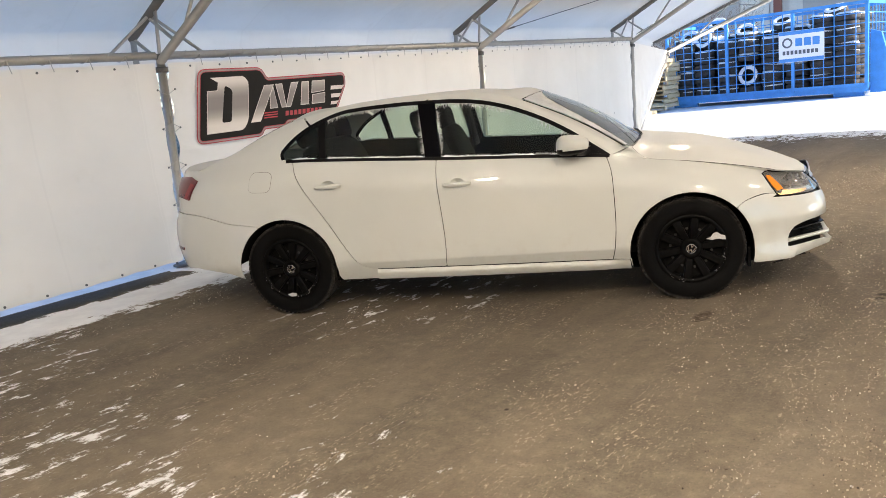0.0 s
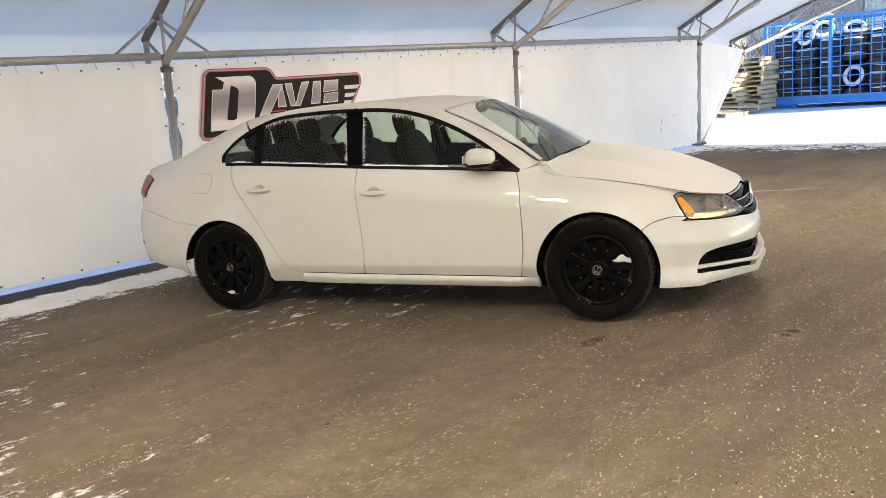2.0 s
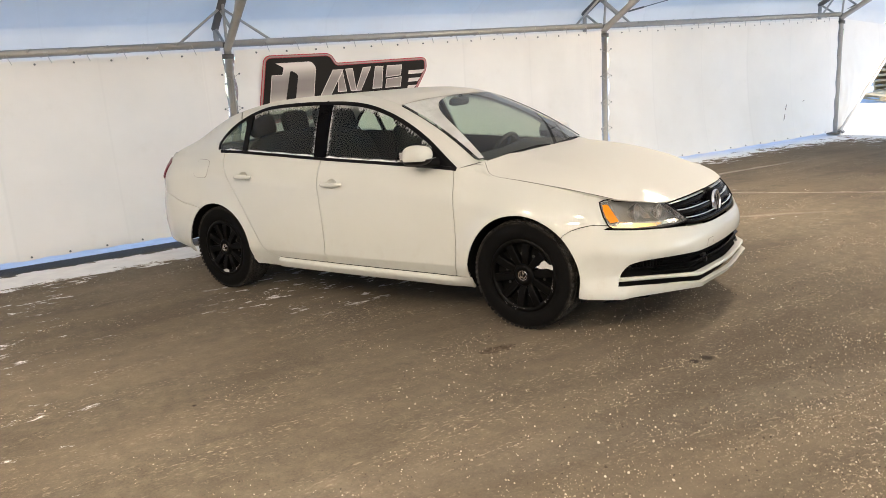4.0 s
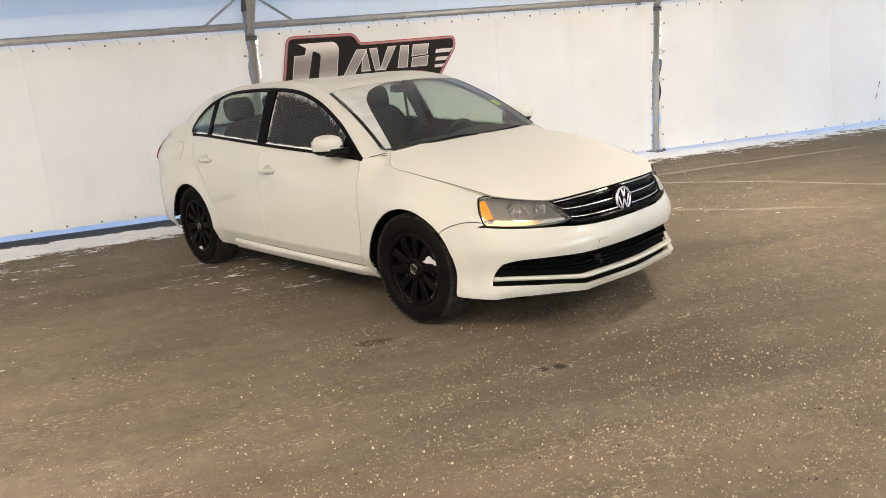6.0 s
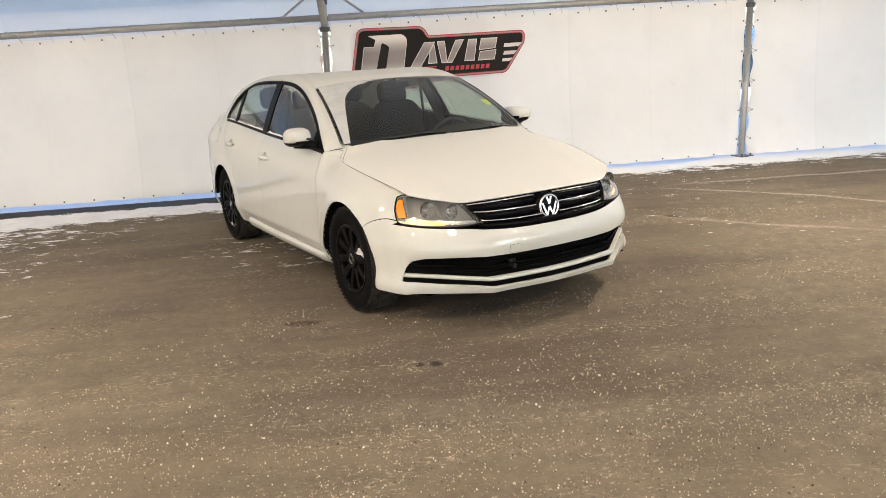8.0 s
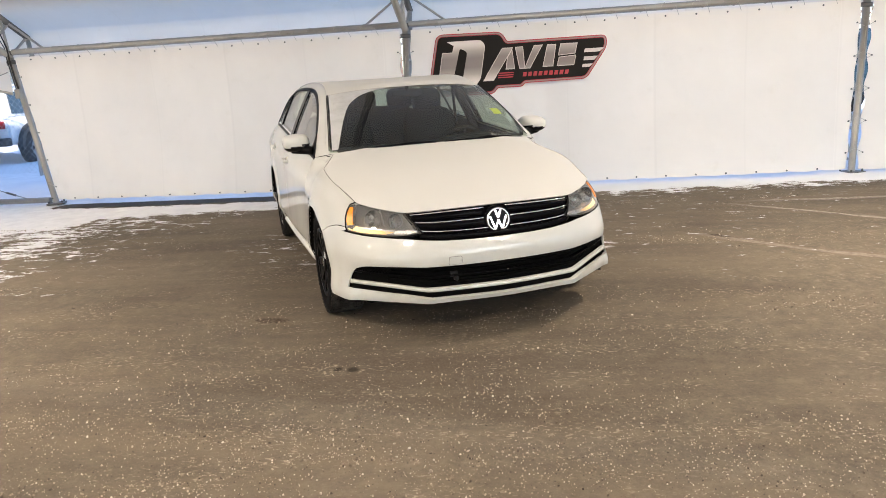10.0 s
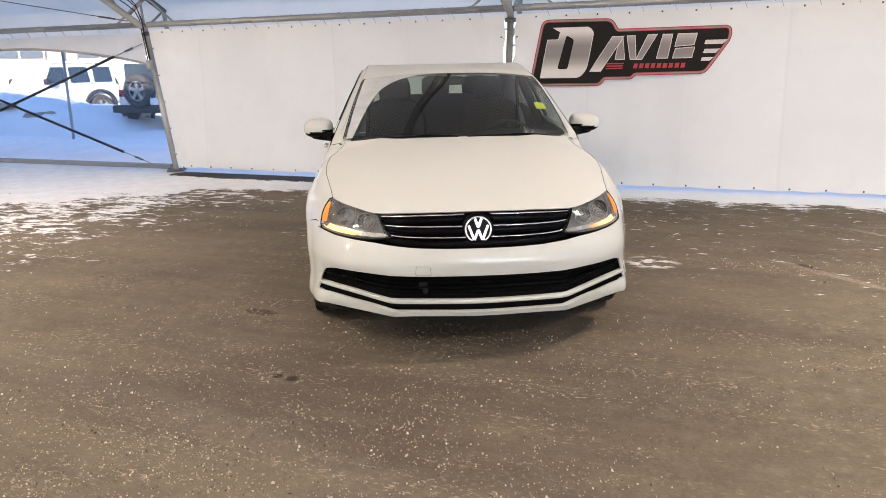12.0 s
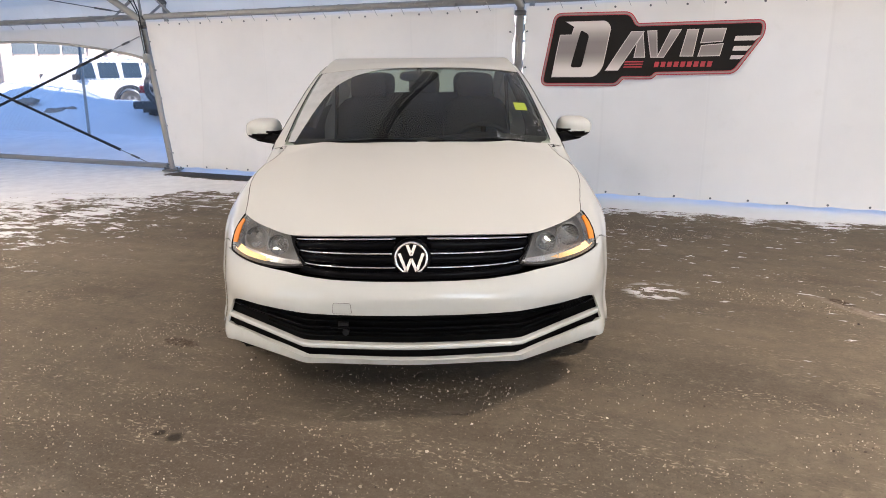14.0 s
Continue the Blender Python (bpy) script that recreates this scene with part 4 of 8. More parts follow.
def build_pallet():
    root = empty("pallet")
    for y in np.linspace(0.05, 0.95, 7):
        bm = bmesh.new()
        add_box(bm, 0, 1.2, float(y) - 0.05, float(y) + 0.05, 0.115, 0.137)
        part("deck_board", bm, PALLET_WOOD, root)
    for y in (0.05, 0.5, 0.95):
        bm = bmesh.new()
        add_box(bm, 0, 1.2, y - 0.05, y + 0.05, 0.0, 0.02)
        part("bottom_board", bm, PALLET_WOOD, root)
    for x in (0.03, 0.6, 1.17):
        bm = bmesh.new()
        add_box(bm, x - 0.022, x + 0.022, 0, 1.0, 0.022, 0.113)
        part("stringer", bm, PALLET_WOOD, root)
    return tagged(root, "raw timber pallet in a leaning stack", "pallet", "stacked pallets")


def stack_pallets():
    rng = random.Random(4)
    first = build_pallet()
    spots = []
    for k in range(11):
        spots.append(pose(1.15 + rng.uniform(-0.07, 0.07), 21.0 + rng.uniform(-0.06, 0.06), 0.08 + 0.142 * k, 0, 0, -28 + rng.uniform(-5, 5)))
    for k in range(8):
        spots.append(pose(0.35 + rng.uniform(-0.1, 0.1), 20.3 + rng.uniform(-0.1, 0.1), 0.08 + 0.142 * k, 0, 0, -20 + rng.uniform(-9, 9)))
    spots.append(pose(0.3, 19.0, 0.10, 0, 6, -35))
    spots.append(pose(1.0, 19.4, 0.12, 5, 3, 12))
    first.matrix_world = spots[0]
    for m in spots[1:]:
        copy_thing(first, m)


stack_pallets()


def bare_shrub(place, tall, seed, spread_r=0.9, stems=9):
    """A leafless bush: many forking twigs."""
    rng = random.Random(seed)
    root = empty("bare_shrub", Matrix.Translation(place))
    for k in range(stems):
        bm = bmesh.new()

        def grow(p, d, length, r, level):
            pts = [p]
            q = p.copy()
            dd = d.copy()
            for i in range(4):
                dd = (dd + Vector((rng.uniform(-0.22, 0.22), rng.uniform(-0.22, 0.22), rng.uniform(-0.05, 0.15)))).normalized()
                q = q + dd * length / 4
                pts.append(q.copy())
                if level < 3 and i > 0:
                    for _ in range(2):
                        side = Vector((rng.uniform(-1, 1), rng.uniform(-1, 1), rng.uniform(0.1, 1.0))).normalized()
                        grow(q, (dd * 0.5 + side).normalized(), length * rng.uniform(0.30, 0.5), r * 0.55, level + 1)
            add_tube(bm, pts, r, 4 if level else 5, r * 0.4, caps=False)
        a = rng.uniform(0, 2 * math.pi)
        lean = Vector((math.cos(a) * 0.35 * spread_r, math.sin(a) * 0.35 * spread_r, 1)).normalized()
        grow(Vector((rng.uniform(-0.3, 0.3), rng.uniform(-0.3, 0.3), -0.05)), lean, tall * rng.uniform(0.55, 0.9), 0.016, 0)
        part("branch", bm, TWIG, root)
    tagged(root, "leafless brown shrub with fine twigs", "shrub", "bare shrubs")


for k, (x, y, t) in enumerate(((1.6, 23.8, 3.4), (0.3, 24.2, 3.6), (2.9, 24.6, 3.6), (-1.2, 24.0, 3.2), (4.4, 25.0, 3.8), (9.6, 21.6, 3.0), (10.8, 21.0, 3.0))):
    bare_shrub(Vector((x, y, 0)), t, 20 + k, 1.0, 6)


def right_building():
    """Metal-clad building behind the bin: ribbed siding, door bay, red posts."""
    m = Matrix.Translation((1.5, 37.0, 0)) @ Matrix.Rotation(radians(-24), 4, "Z")
    root = empty("industrial_building", m)
    bm = bmesh.new()
    add_box(bm, 0, 26, 0, 0.3, 0, 7.5)
    part("wall", bm, SIDING, root)
    bm = bmesh.new()
    for k in range(86):
        x = 0.05 + 0.3 * k
        add_box(bm, x, x + 0.09, -0.045, 0.0, 0, 7.5)
    tagged(part("ribs", bm, SIDING, root), "", kind="stuff")
    for x in (7.0, 13.2, 19.0):
        bm = bmesh.new()
        add_box(bm, x, x + 0.32, -0.35, -0.06, 0, 7.5)
        part("steel_post", bm, RUST_POST, root)
    for x in (1.2, 8.2):
        bm = bmesh.new()
        add_box(bm, x, x + 4.2, -0.10, -0.05, 0, 4.6)
        door = part("roller_door", bm, SIDING_DARK, root)
        for z in np.linspace(0.3, 4.5, 14):
            bm = bmesh.new()
            add_box(bm, x + 0.03, x + 4.17, -0.125, -0.10, float(z) - 0.02, float(z) + 0.02)
            part("door_rib", bm, SIDING_DARK, door)
    bm = bmesh.new()
    add_box(bm, -0.3, 26.3, -0.6, 0.6, 7.5, 7.8)
    part("roof_edge", bm, SIDING_DARK, root)
    tagged(root, "beige ribbed metal industrial building with rust-red posts", "building")


right_building()


def fence():
    """Chain-link fence along the tent's shaded side."""
    inn, a, b, h = -3.85, -17.0, 6.0, 1.95
    base = tent(a, inn, 0)
    root = empty("chain_link_fence", Matrix.Translation(base))
    for s in np.arange(-10.86 - 6.1, b, 3.05):
        tube_obj("post", [tent(float(s), inn, -0.05) - base, tent(float(s), inn, h + 0.05) - base], 0.032, STEEL, root, 8)
    tube_obj("top_rail", [tent(a, inn, h) - base, tent(b, inn, h) - base], 0.021, STEEL, root, 8)
    verts, faces = [], []
    pitch, r = 0.115, 0.0028
    up = Vector((0, 0, 1))
    for sgn in (1, -1):
        s = a - h
        while s < b + h:
            s0, s1 = s, s + sgn * (h - 0.06)
            lo, hi = min(s0, s1), max(s0, s1)
            if lo >= a and hi <= b:
                p, q = tent(s0, inn + 0.03, 0.05) - base, tent(s1, inn + 0.03, h) - base
                side = (WALL_D * -sgn * 0.7 + up * 0.7) * r
                k = len(verts)
                for pt in (p, q):
                    verts += [tuple(pt + side), tuple(pt - side * 0.5 + WALL_N * r), tuple(pt - side * 0.5 - WALL_N * r)]
                for i in range(3):
                    faces.append((k + i, k + (i + 1) % 3, k + 3 + (i + 1) % 3, k + 3 + i))
            s += pitch
    me = bpy.data.meshes.new("wire_mesh")
    me.from_pydata(verts, [], faces)
    me.materials.append(STEEL)
    ob = new("wire_mesh", me)
    ob.parent = root
    tagged(ob, kind="stuff")
    tagged(root, "grey chain-link fence with round posts standing in snow", "fence")


fence()


def mound(name, s0, s1, i0, i1, top, seed, label):
    """A ploughed heap of snow in the tent's plan."""
    bm = bmesh.new()

    def fn(u, v):
        s, i = s0 + (s1 - s0) * u, i0 + (i1 - i0) * v
        shape = (math.sin(math.pi * u) ** 0.7) * (math.sin(math.pi * v) ** 0.9)
        lump = 0.75 + 0.45 * wob(s, i, 0.55, seed) + 0.16 * wob(s, i, 2.3, seed) + 0.05 * wob(s, i, 7, seed)
        return tent(s, i, -0.05 + top * shape * lump)
    add_grid(bm, 70, 40, fn)
    tagged(part(name, bm, SNOW), label, "snow", kind="stuff")


BANK = curve((-22.0, 0.30), (-20.0, 0.62), (-16.8, 0.75), (-15.7, 0.90), (-14.7, 0.82), (-14.0, 0.56), (-13.3, 0.60), (-12.3, 0.36), (-11.7, 0.20), (-11.2, 0.06), (-10.6, -0.04))


def ploughed_bank():
    """The bank behind the fence, high at one end and running out at the other."""
    bm = bmesh.new()

    def fn(u, v):
        s, i = -22.0 + 11.4 * u, -9.2 + 5.0 * v
        lump = 1.0 + 0.22 * wob(s, i, 1.1, 3) + 0.13 * wob(s, i, 2.6, 3) + 0.06 * wob(s, i, 7, 3)
        return tent(s, i, -0.05 + (BANK(s) + 0.05) * math.sin(math.pi * v) ** 0.9 * lump)
    add_grid(bm, 110, 50, fn)
    tagged(part("snow_bank", bm, SNOW), "ploughed snow bank behind the fence", "snow", kind="stuff")


ploughed_bank()
mound("snow_bank", -7.5, 3.0, -7.5, -4.4, 0.40, 6, "low snow bank behind the fence")
mound("snow_bank", -12, -4.5, -3.6, -0.6, 0.16, 8, "drifted snow outside the open bay")


def clods():
    rng = random.Random(3)
    for k, (s, i, z, size) in enumerate(((-14.75, -5.45, 0.56, 0.20), (-14.5, -5.40, 0.60, 0.14), (-13.75, -5.35, 0.36, 0.17), (-13.5, -5.42, 0.40, 0.12), (-13.25, -5.5, 0.44, 0.09),
                                         (-14.5, -4.75, 0.10, 0.10), (-13.7, -4.7, 0.06, 0.08), (-15.2, -5.1, 0.40, 0.09))):
        bm = bmesh.new()
        bmesh.ops.create_icosphere(bm, subdivisions=3, radius=size)
        for v in bm.verts:
            v.co *= 1 + 0.45 * noise.noise(v.co * 9 + Vector((k, 0, 0))) + 0.2 * noise.noise(v.co * 26)
            v.co.z *= 0.55
            v.co.x *= rng.uniform(1.1, 1.5)
        ob = part("snow_clod", bm, DIRTY_SNOW, smooth=True)
        ob.matrix_world = Matrix.Translation(tent(s, i, z)) @ Matrix.Rotation(math.atan2(WALL_D.y, WALL_D.x), 4, "Z")
        tagged(ob, "lump of dirty ploughed snow on the bank", "snow lump", "snow lumps")


DIRTY_SNOW = plain("dirty_snow", (0.30, 0.25, 0.21), 0.85, scale=5, vary=0.6, bump=0.4)
clods()


def boxy_suv(m, paint, label):
    """An upright off-road car: body, cabin, flares, wheels, spare."""
    root = empty("off_road_car", m)
    W = 0.90
    # body tub with slanted ends
    bm = bmesh.new()
    prof = [(-2.05, 0.55), (-2.05, 1.12), (0.70, 1.15), (1.95, 1.08), (2.05, 0.85), (2.05, 0.60), (1.7, 0.5), (-1.8, 0.5)]
    lo = [bm.verts.new((x, -W + 0.06, z)) for x, z in prof]
    hi = [bm.verts.new((x, W - 0.06, z)) for x, z in prof]
    bm.faces.new(lo)
    bm.faces.new(hi[::-1])
    for i in range(len(prof)):
        bm.faces.new((lo[i], hi[i], hi[(i + 1) % len(prof)], lo[(i + 1) % len(prof)]))
    bmesh.ops.recalc_face_normals(bm, faces=list(bm.faces))
    bmesh.ops.bevel(bm, geom=list(bm.edges), offset=0.05, segments=2, affect="EDGES")
    part("body", bm, paint, root)
    bm = bmesh.new()
    prof = [(-2.00, 1.10), (-1.90, 1.80), (0.28, 1.80), (0.78, 1.14)]
    lo = [bm.verts.new((x, -W + 0.10 + 0.10 * (z > 1.5), z)) for x, z in prof]
    hi = [bm.verts.new((x, W - 0.10 - 0.10 * (z > 1.5), z)) for x, z in prof]
    bm.faces.new(lo)
    bm.faces.new(hi[::-1])
    for i in range(4):
        bm.faces.new((lo[i], hi[i], hi[(i + 1) % 4], lo[(i + 1) % 4]))
    bmesh.ops.recalc_face_normals(bm, faces=list(bm.faces))
    bmesh.ops.bevel(bm, geom=list(bm.edges), offset=0.05, segments=2, affect="EDGES")
    part("cabin", bm, paint, root)
    for sgn in (-1, 1):
        for x0, x1, k in ((-1.82, -1.18, 0), (-1.02, -0.36, 0), (-0.22, 0.42, 1)):
            bm = bmesh.new()
            y0, y1 = (W - 0.105) * sgn, (W - 0.185) * sgn
            vs = [bm.verts.new(p) for p in ((x0, y0, 1.20), (x1 + 0.06 * k, y0, 1.20), (x1 - 0.20 * k, y1, 1.68), (x0 + 0.04, y1, 1.68))]
            f = bm.faces.new(vs)
            r = bmesh.ops.extrude_face_region(bm, geom=[f])
            bmesh.ops.translate(bm, vec=(0, 0.022 * sgn, 0), verts=[g for g in r["geom"] if isinstance(g, bmesh.types.BMVert)])
            bmesh.ops.recalc_face_normals(bm, faces=list(bm.faces))
            part("side_window", bm, CAR_GLASS, root)
        for x in (-1.28, 1.32):
            bm = bmesh.new()
            rows = []
            for i in range(13):
                a = radians(-8 + 196 * i / 12)
                rows.append([bm.verts.new((x + r * math.cos(a), y * sgn, 0.46 + r * 0.92 * math.sin(a))) for r, y in ((0.45, 0.82), (0.45, 0.95), (0.56, 0.95), (0.56, 0.82))])
            for p, q in zip(rows, rows[1:]):
                for k in range(3):
                    bm.faces.new((p[k], q[k], q[k + 1], p[k + 1]))
            part("wheel_flare", bm, CAR_BLACK, root)
            suv_wheel(root, pose(x, 0.84 * sgn, 0.40, 90 * sgn, 0, 0))
        bm = bmesh.new()
        add_box(bm, -2.10, -2.04, 0.66 * sgn - 0.09, 0.66 * sgn + 0.09, 0.88, 1.05, bevel=0.01)
        part("tail_lamp", bm, RED_VEHICLE, root)
        bm = bmesh.new()
        add_box(bm, 0.42, 0.60, sgn * 1.0 - 0.09, sgn * 1.0 + 0.09, 1.16, 1.34, bevel=0.03)
        part("mirror", bm, CAR_BLACK, root)
    bm = bmesh.new()
    add_box(bm, -2.02, -1.985, -0.58, 0.58, 1.22, 1.66, bevel=0.01)
    part("rear_window", bm, CAR_GLASS, root)
    bm = bmesh.new()
    add_box(bm, -2.25, -2.04, -0.86, 0.86, 0.50, 0.68, bevel=0.03)
    part("rear_bumper", bm, CAR_BLACK, root)
    bm = bmesh.new()
    add_box(bm, -2.262, -2.25, -0.62, -0.30, 0.70, 0.86, bevel=0.004)
    part("plate", bm, SIGN_WHITE, root)
    suv_wheel(root, pose(-2.18, 0.05, 1.02, 0, -90, 0), "spare_wheel")
    bm = bmesh.new()
    add_grid(bm, 20, 10, lambda u, v: Vector((-1.92 + 2.15 * u, -0.70 + 1.4 * v, 1.80 + 0.07 * math.sin(math.pi * min(1, max(0, u))) ** 0.4 * math.sin(math.pi * v) ** 0.4)))
    part("roof_snow", bm, SNOW, root)
    bm = bmesh.new()
    add_grid(bm, 20, 10, lambda u, v: Vector((0.85 + 1.1 * u, -0.72 + 1.44 * v, 1.09 + 0.10 * math.sin(math.pi * u) ** 0.4 * math.sin(math.pi * v) ** 0.4)))
    part("bonnet_snow", bm, SNOW, root)
    return tagged(root, label, "car", "parked off-road cars")


RED_VEHICLE = plain("vehicle_red_lens", (0.35, 0.015, 0.02), 0.25)


def suv_wheel(root, m, name="wheel"):
    bm = bmesh.new()
    prof = [(0.23, -0.10), (0.30, -0.13), (0.37, -0.125), (0.40, -0.09), (0.402, 0.09), (0.37, 0.125), (0.30, 0.13), (0.23, 0.10)]
    n = 28
    rings = [[bm.verts.new((r * math.cos(2 * math.pi * i / n), r * math.sin(2 * math.pi * i / n), z)) for r, z in prof] for i in range(n)]
    for i in range(n):
        for k in range(len(prof) - 1):
            f = bm.faces.new((rings[i][k], rings[(i + 1) % n][k], rings[(i + 1) % n][k + 1], rings[i][k + 1]))
            f.smooth = True
    tyre = part(name, bm, OLD_RUBBER, root, loc=m)
    bm = bmesh.new()
    for face in (-1, 1):
        for k in range(5):
            a = 2 * math.pi * k / 5
            bar(bm, (0.03 * math.cos(a), 0.03 * math.sin(a), 0.07 * face), (0.23 * math.cos(a), 0.23 * math.sin(a), 0.09 * face), 0.075, 0.03)
        add_tube(bm, [(0, 0, 0.05 * face), (0, 0, 0.10 * face)], 0.06, 10)
        add_tube(bm, [(0.225 * math.cos(i * math.pi / 12), 0.225 * math.sin(i * math.pi / 12), 0.09 * face) for i in range(25)], 0.014, 6, caps=False)
    part("spokes", bm, STEEL, tyre)
    bm = bmesh.new()
    add_tube(bm, [(0, 0, -0.05), (0, 0, 0.05)], 0.23, 20)
    part("rim", bm, CAR_BLACK, tyre)


def wall_yaw():
    return math.degrees(math.atan2(WALL_D.y, WALL_D.x))


def far_side():
    """Parked cars and the pale building across the yard."""
    yaw = wall_yaw()
    boxy_suv(Matrix.Translation((-19.85, -11.30, -0.12)) @ Matrix.Rotation(radians(-37), 4, "Z"), CAR_WHITE, "white off-road car with black flares under snow")
    boxy_suv(Matrix.Translation((-15.45, -5.50, -0.09)) @ Matrix.Rotation(radians(157), 4, "Z"), CAR_WHITE, "white off-road car with a spare wheel on its tailgate")
    boxy_suv(Matrix.Translation((-17.6, -16.6, -0.10)) @ Matrix.Rotation(radians(-62), 4, "Z"), CAR_WHITE, "white off-road car deep in snow")
    for place, turn in (((-8.3, 8.0, 0.0), 32), ((-6.6, 12.2, 0.0), 24)):
        boxy_suv(Matrix.Translation(place) @ Matrix.Rotation(radians(turn), 4, "Z"), CAR_BLUE, "dark blue off-road car parked behind the tent")
    m = Matrix.Translation((-20.0, -56.0, 0)) @ Matrix.Rotation(radians(117), 4, "Z")
    root = empty("office_building", m)
    bm = bmesh.new()
    add_box(bm, 0, 70, 0, 8, 0, 9)
    part("wall", bm, PALE_WALL, root)
    for k in range(13):
        x = 1.2 + 5.2 * k
        bm = bmesh.new()
        add_box(bm, x, x + 3.6, -0.10, 0.02, 2.2, 4.2)
        win = part("window", bm, WINDOW_DARK, root)
        for dx in (0.0, 1.2, 2.4, 3.6):
            bm = bmesh.new()
            add_box(bm, x + dx - 0.05, x + dx + 0.05, -0.16, -0.08, 2.15, 4.25)
            part("mullion", bm, PALE_WALL, win)
        bm = bmesh.new()
        add_box(bm, x - 1.2, x - 0.7, -0.35, 0.02, 0, 9)
        part("pilaster", bm, PALE_WALL, root)
    bm = bmesh.new()
    add_box(bm, -0.3, 70.3, -0.5, 8.3, 9, 9.4)
    part("roof_edge", bm, SIDING_DARK, root)
    tagged(root, "long pale building with banded windows across the yard", "building")


far_side()


def yard_woods():
    """Bare woods and sheds that close the horizon."""
    rng = random.Random(8)
    verts, faces = [], []
    for k in range(420):
        a = rng.uniform(0, 2 * math.pi)
        d = rng.uniform(70, 110)
        x, y = math.cos(a) * d, math.sin(a) * d
        h = rng.uniform(7, 14)
        for j in range(9):
            b = len(verts)
            z0 = h * (0.0 if j == 0 else rng.uniform(0.2, 0.7))
            ox, oy = (0, 0) if j == 0 else (rng.uniform(-2.4, 2.4), rng.uniform(-2.4, 2.4))
            z1 = h if j == 0 else z0 + rng.uniform(1.5, 4)
            w = 0.16 if j == 0 else 0.06
            verts += [(x - w, y - w, z0), (x + w, y - w, z0), (x, y + w, z0), (x + ox, y + oy, z1)]
            faces += [(b, b + 1, b + 3), (b + 1, b + 2, b + 3), (b + 2, b, b + 3)]
    me = bpy.data.meshes.new("far_woods")
    me.from_pydata(verts, [], faces)
    me.materials.append(TWIG)
    tagged(new("far_woods", me), "bare winter woods beyond the yard", "trees", kind="stuff")


yard_woods()


def strip_lamp(s, inn, z, watts):
    """A hanging lamp with two tubes, under the ridge."""
    root = empty("strip_lamp", Matrix.Translation(tent(s, inn, z)) @ Matrix.Rotation(math.atan2(WALL_D.y, WALL_D.x), 4, "Z"))
    bm = bmesh.new()
    add_box(bm, -0.30, 0.30, -0.11, 0.11, 0.0, 0.05, bevel=0.01)
    part("housing", bm, SIGN_WHITE, root)
    for y in (-0.055, 0.055):
        bm = bmesh.new()
        add_tube(bm, [(-0.28, y, -0.018), (0.28, y, -0.018)], 0.016, 8)
        part("tube", bm, TUBE_GLOW, root, "glowing tube")
    for x in (-0.2, 0.2):
        bm = bmesh.new()
        add_tube(bm, [(x, 0, 0.04), (x, 0, 0.45)], 0.004, 5)
        part("hanger", bm, DARK_STEEL, root)
    tagged(root, "hanging strip lamp with two lit tubes", "lamp", "strip lamps under the ridge")
    data = bpy.data.lights.new("strip_lamp_light", "AREA")
    data.shape, data.size, data.size_y = "RECTANGLE", 0.56, 0.18
    data.energy, data.color = watts, (1.0, 0.885, 0.715)
    ob = new("strip_lamp_light", data)
    ob.matrix_world = Matrix.Translation(tent(s, inn, z - 0.05)) @ Matrix.Rotation(math.atan2(WALL_D.y, WALL_D.x), 4, "Z")


_g = Mat("glowing_tube")
_g.set(Base_Color=(0.9, 0.88, 0.82), Emission_Color=(1.0, 0.885, 0.715), Emission_Strength=76.0)
TUBE_GLOW = _g.m
# unseen lamps, known by a reflection; number, places and watts chosen for fill light
for s_l, inn_l, watts in ((0.2, 8.9, 9), (5.3, 8.9, 47), (-2.4, 7.4, 22), (4.3, 3.8, 49), (-5.0, 8.9, 55), (-4.6, 5.2, 52)):
    strip_lamp(s_l, inn_l, 3.42, watts)
# fill lamp added out of view in the far wall's bay, standing for daylight
fill = bpy.data.lights.new("bay_daylight", "AREA")
fill.shape, fill.size, fill.size_y = "RECTANGLE", 4.9, 1.75
fill.energy, fill.color = 32.0, (0.78, 0.89, 1.0)
fill_ob = new("bay_daylight", fill)
fill_ob.matrix_world = look(tent(7.78, SPAN - 0.12, 1.0), tent(7.78, 0.0, 1.0))

# ---------------------------------------------------------------- the car: surfaces
# Car coordinates: x forwards, y to its left, z up, origin on the ground amid the axles.
from mathutils import geometry as flat_geometry


def smooth01(t):
    t = max(0.0, min(1.0, t))
    return t * t * (3 - 2 * t)


AXLE, HUB_Z, ARCH_R = 1.3255, 0.308, 0.362
FRONT0, REAR0 = 1.30, -1.45
belt = curve((-2.45, 1.015), (-1.95, 1.035), (-1.6, 1.052), (-1.25, 1.050), (-0.7, 1.020), (-0.2, 0.985), (0.4, 0.948), (0.86, 0.915),
             (1.0, 0.896), (1.15, 0.868), (1.3, 0.850), (1.5, 0.817), (1.7, 0.775), (1.834, 0.745), (2.03, 0.692), (2.15, 0.64))
edge_in = curve((-2.4, 0.15), (-1.7, 0.12), (-1.2, 0.080), (0.86, 0.080), (1.0, 0.145), (1.15, 0.105), (1.3, 0.108), (1.5, 0.115), (1.7, 0.100), (1.834, 0.070), (2.1, 0.02))
half_width = curve((0.15, 0.76), (0.185, 0.79), (0.205, 0.825), (0.235, 0.848), (0.285, 0.8665), (0.338, 0.8905), (0.348, 0.8925), (0.36, 0.8920), (0.45, 0.8905), (0.55, 0.8890),
                   (0.65, 0.8875), (0.75, 0.8860), (0.82, 0.885), (1.2, 0.885))
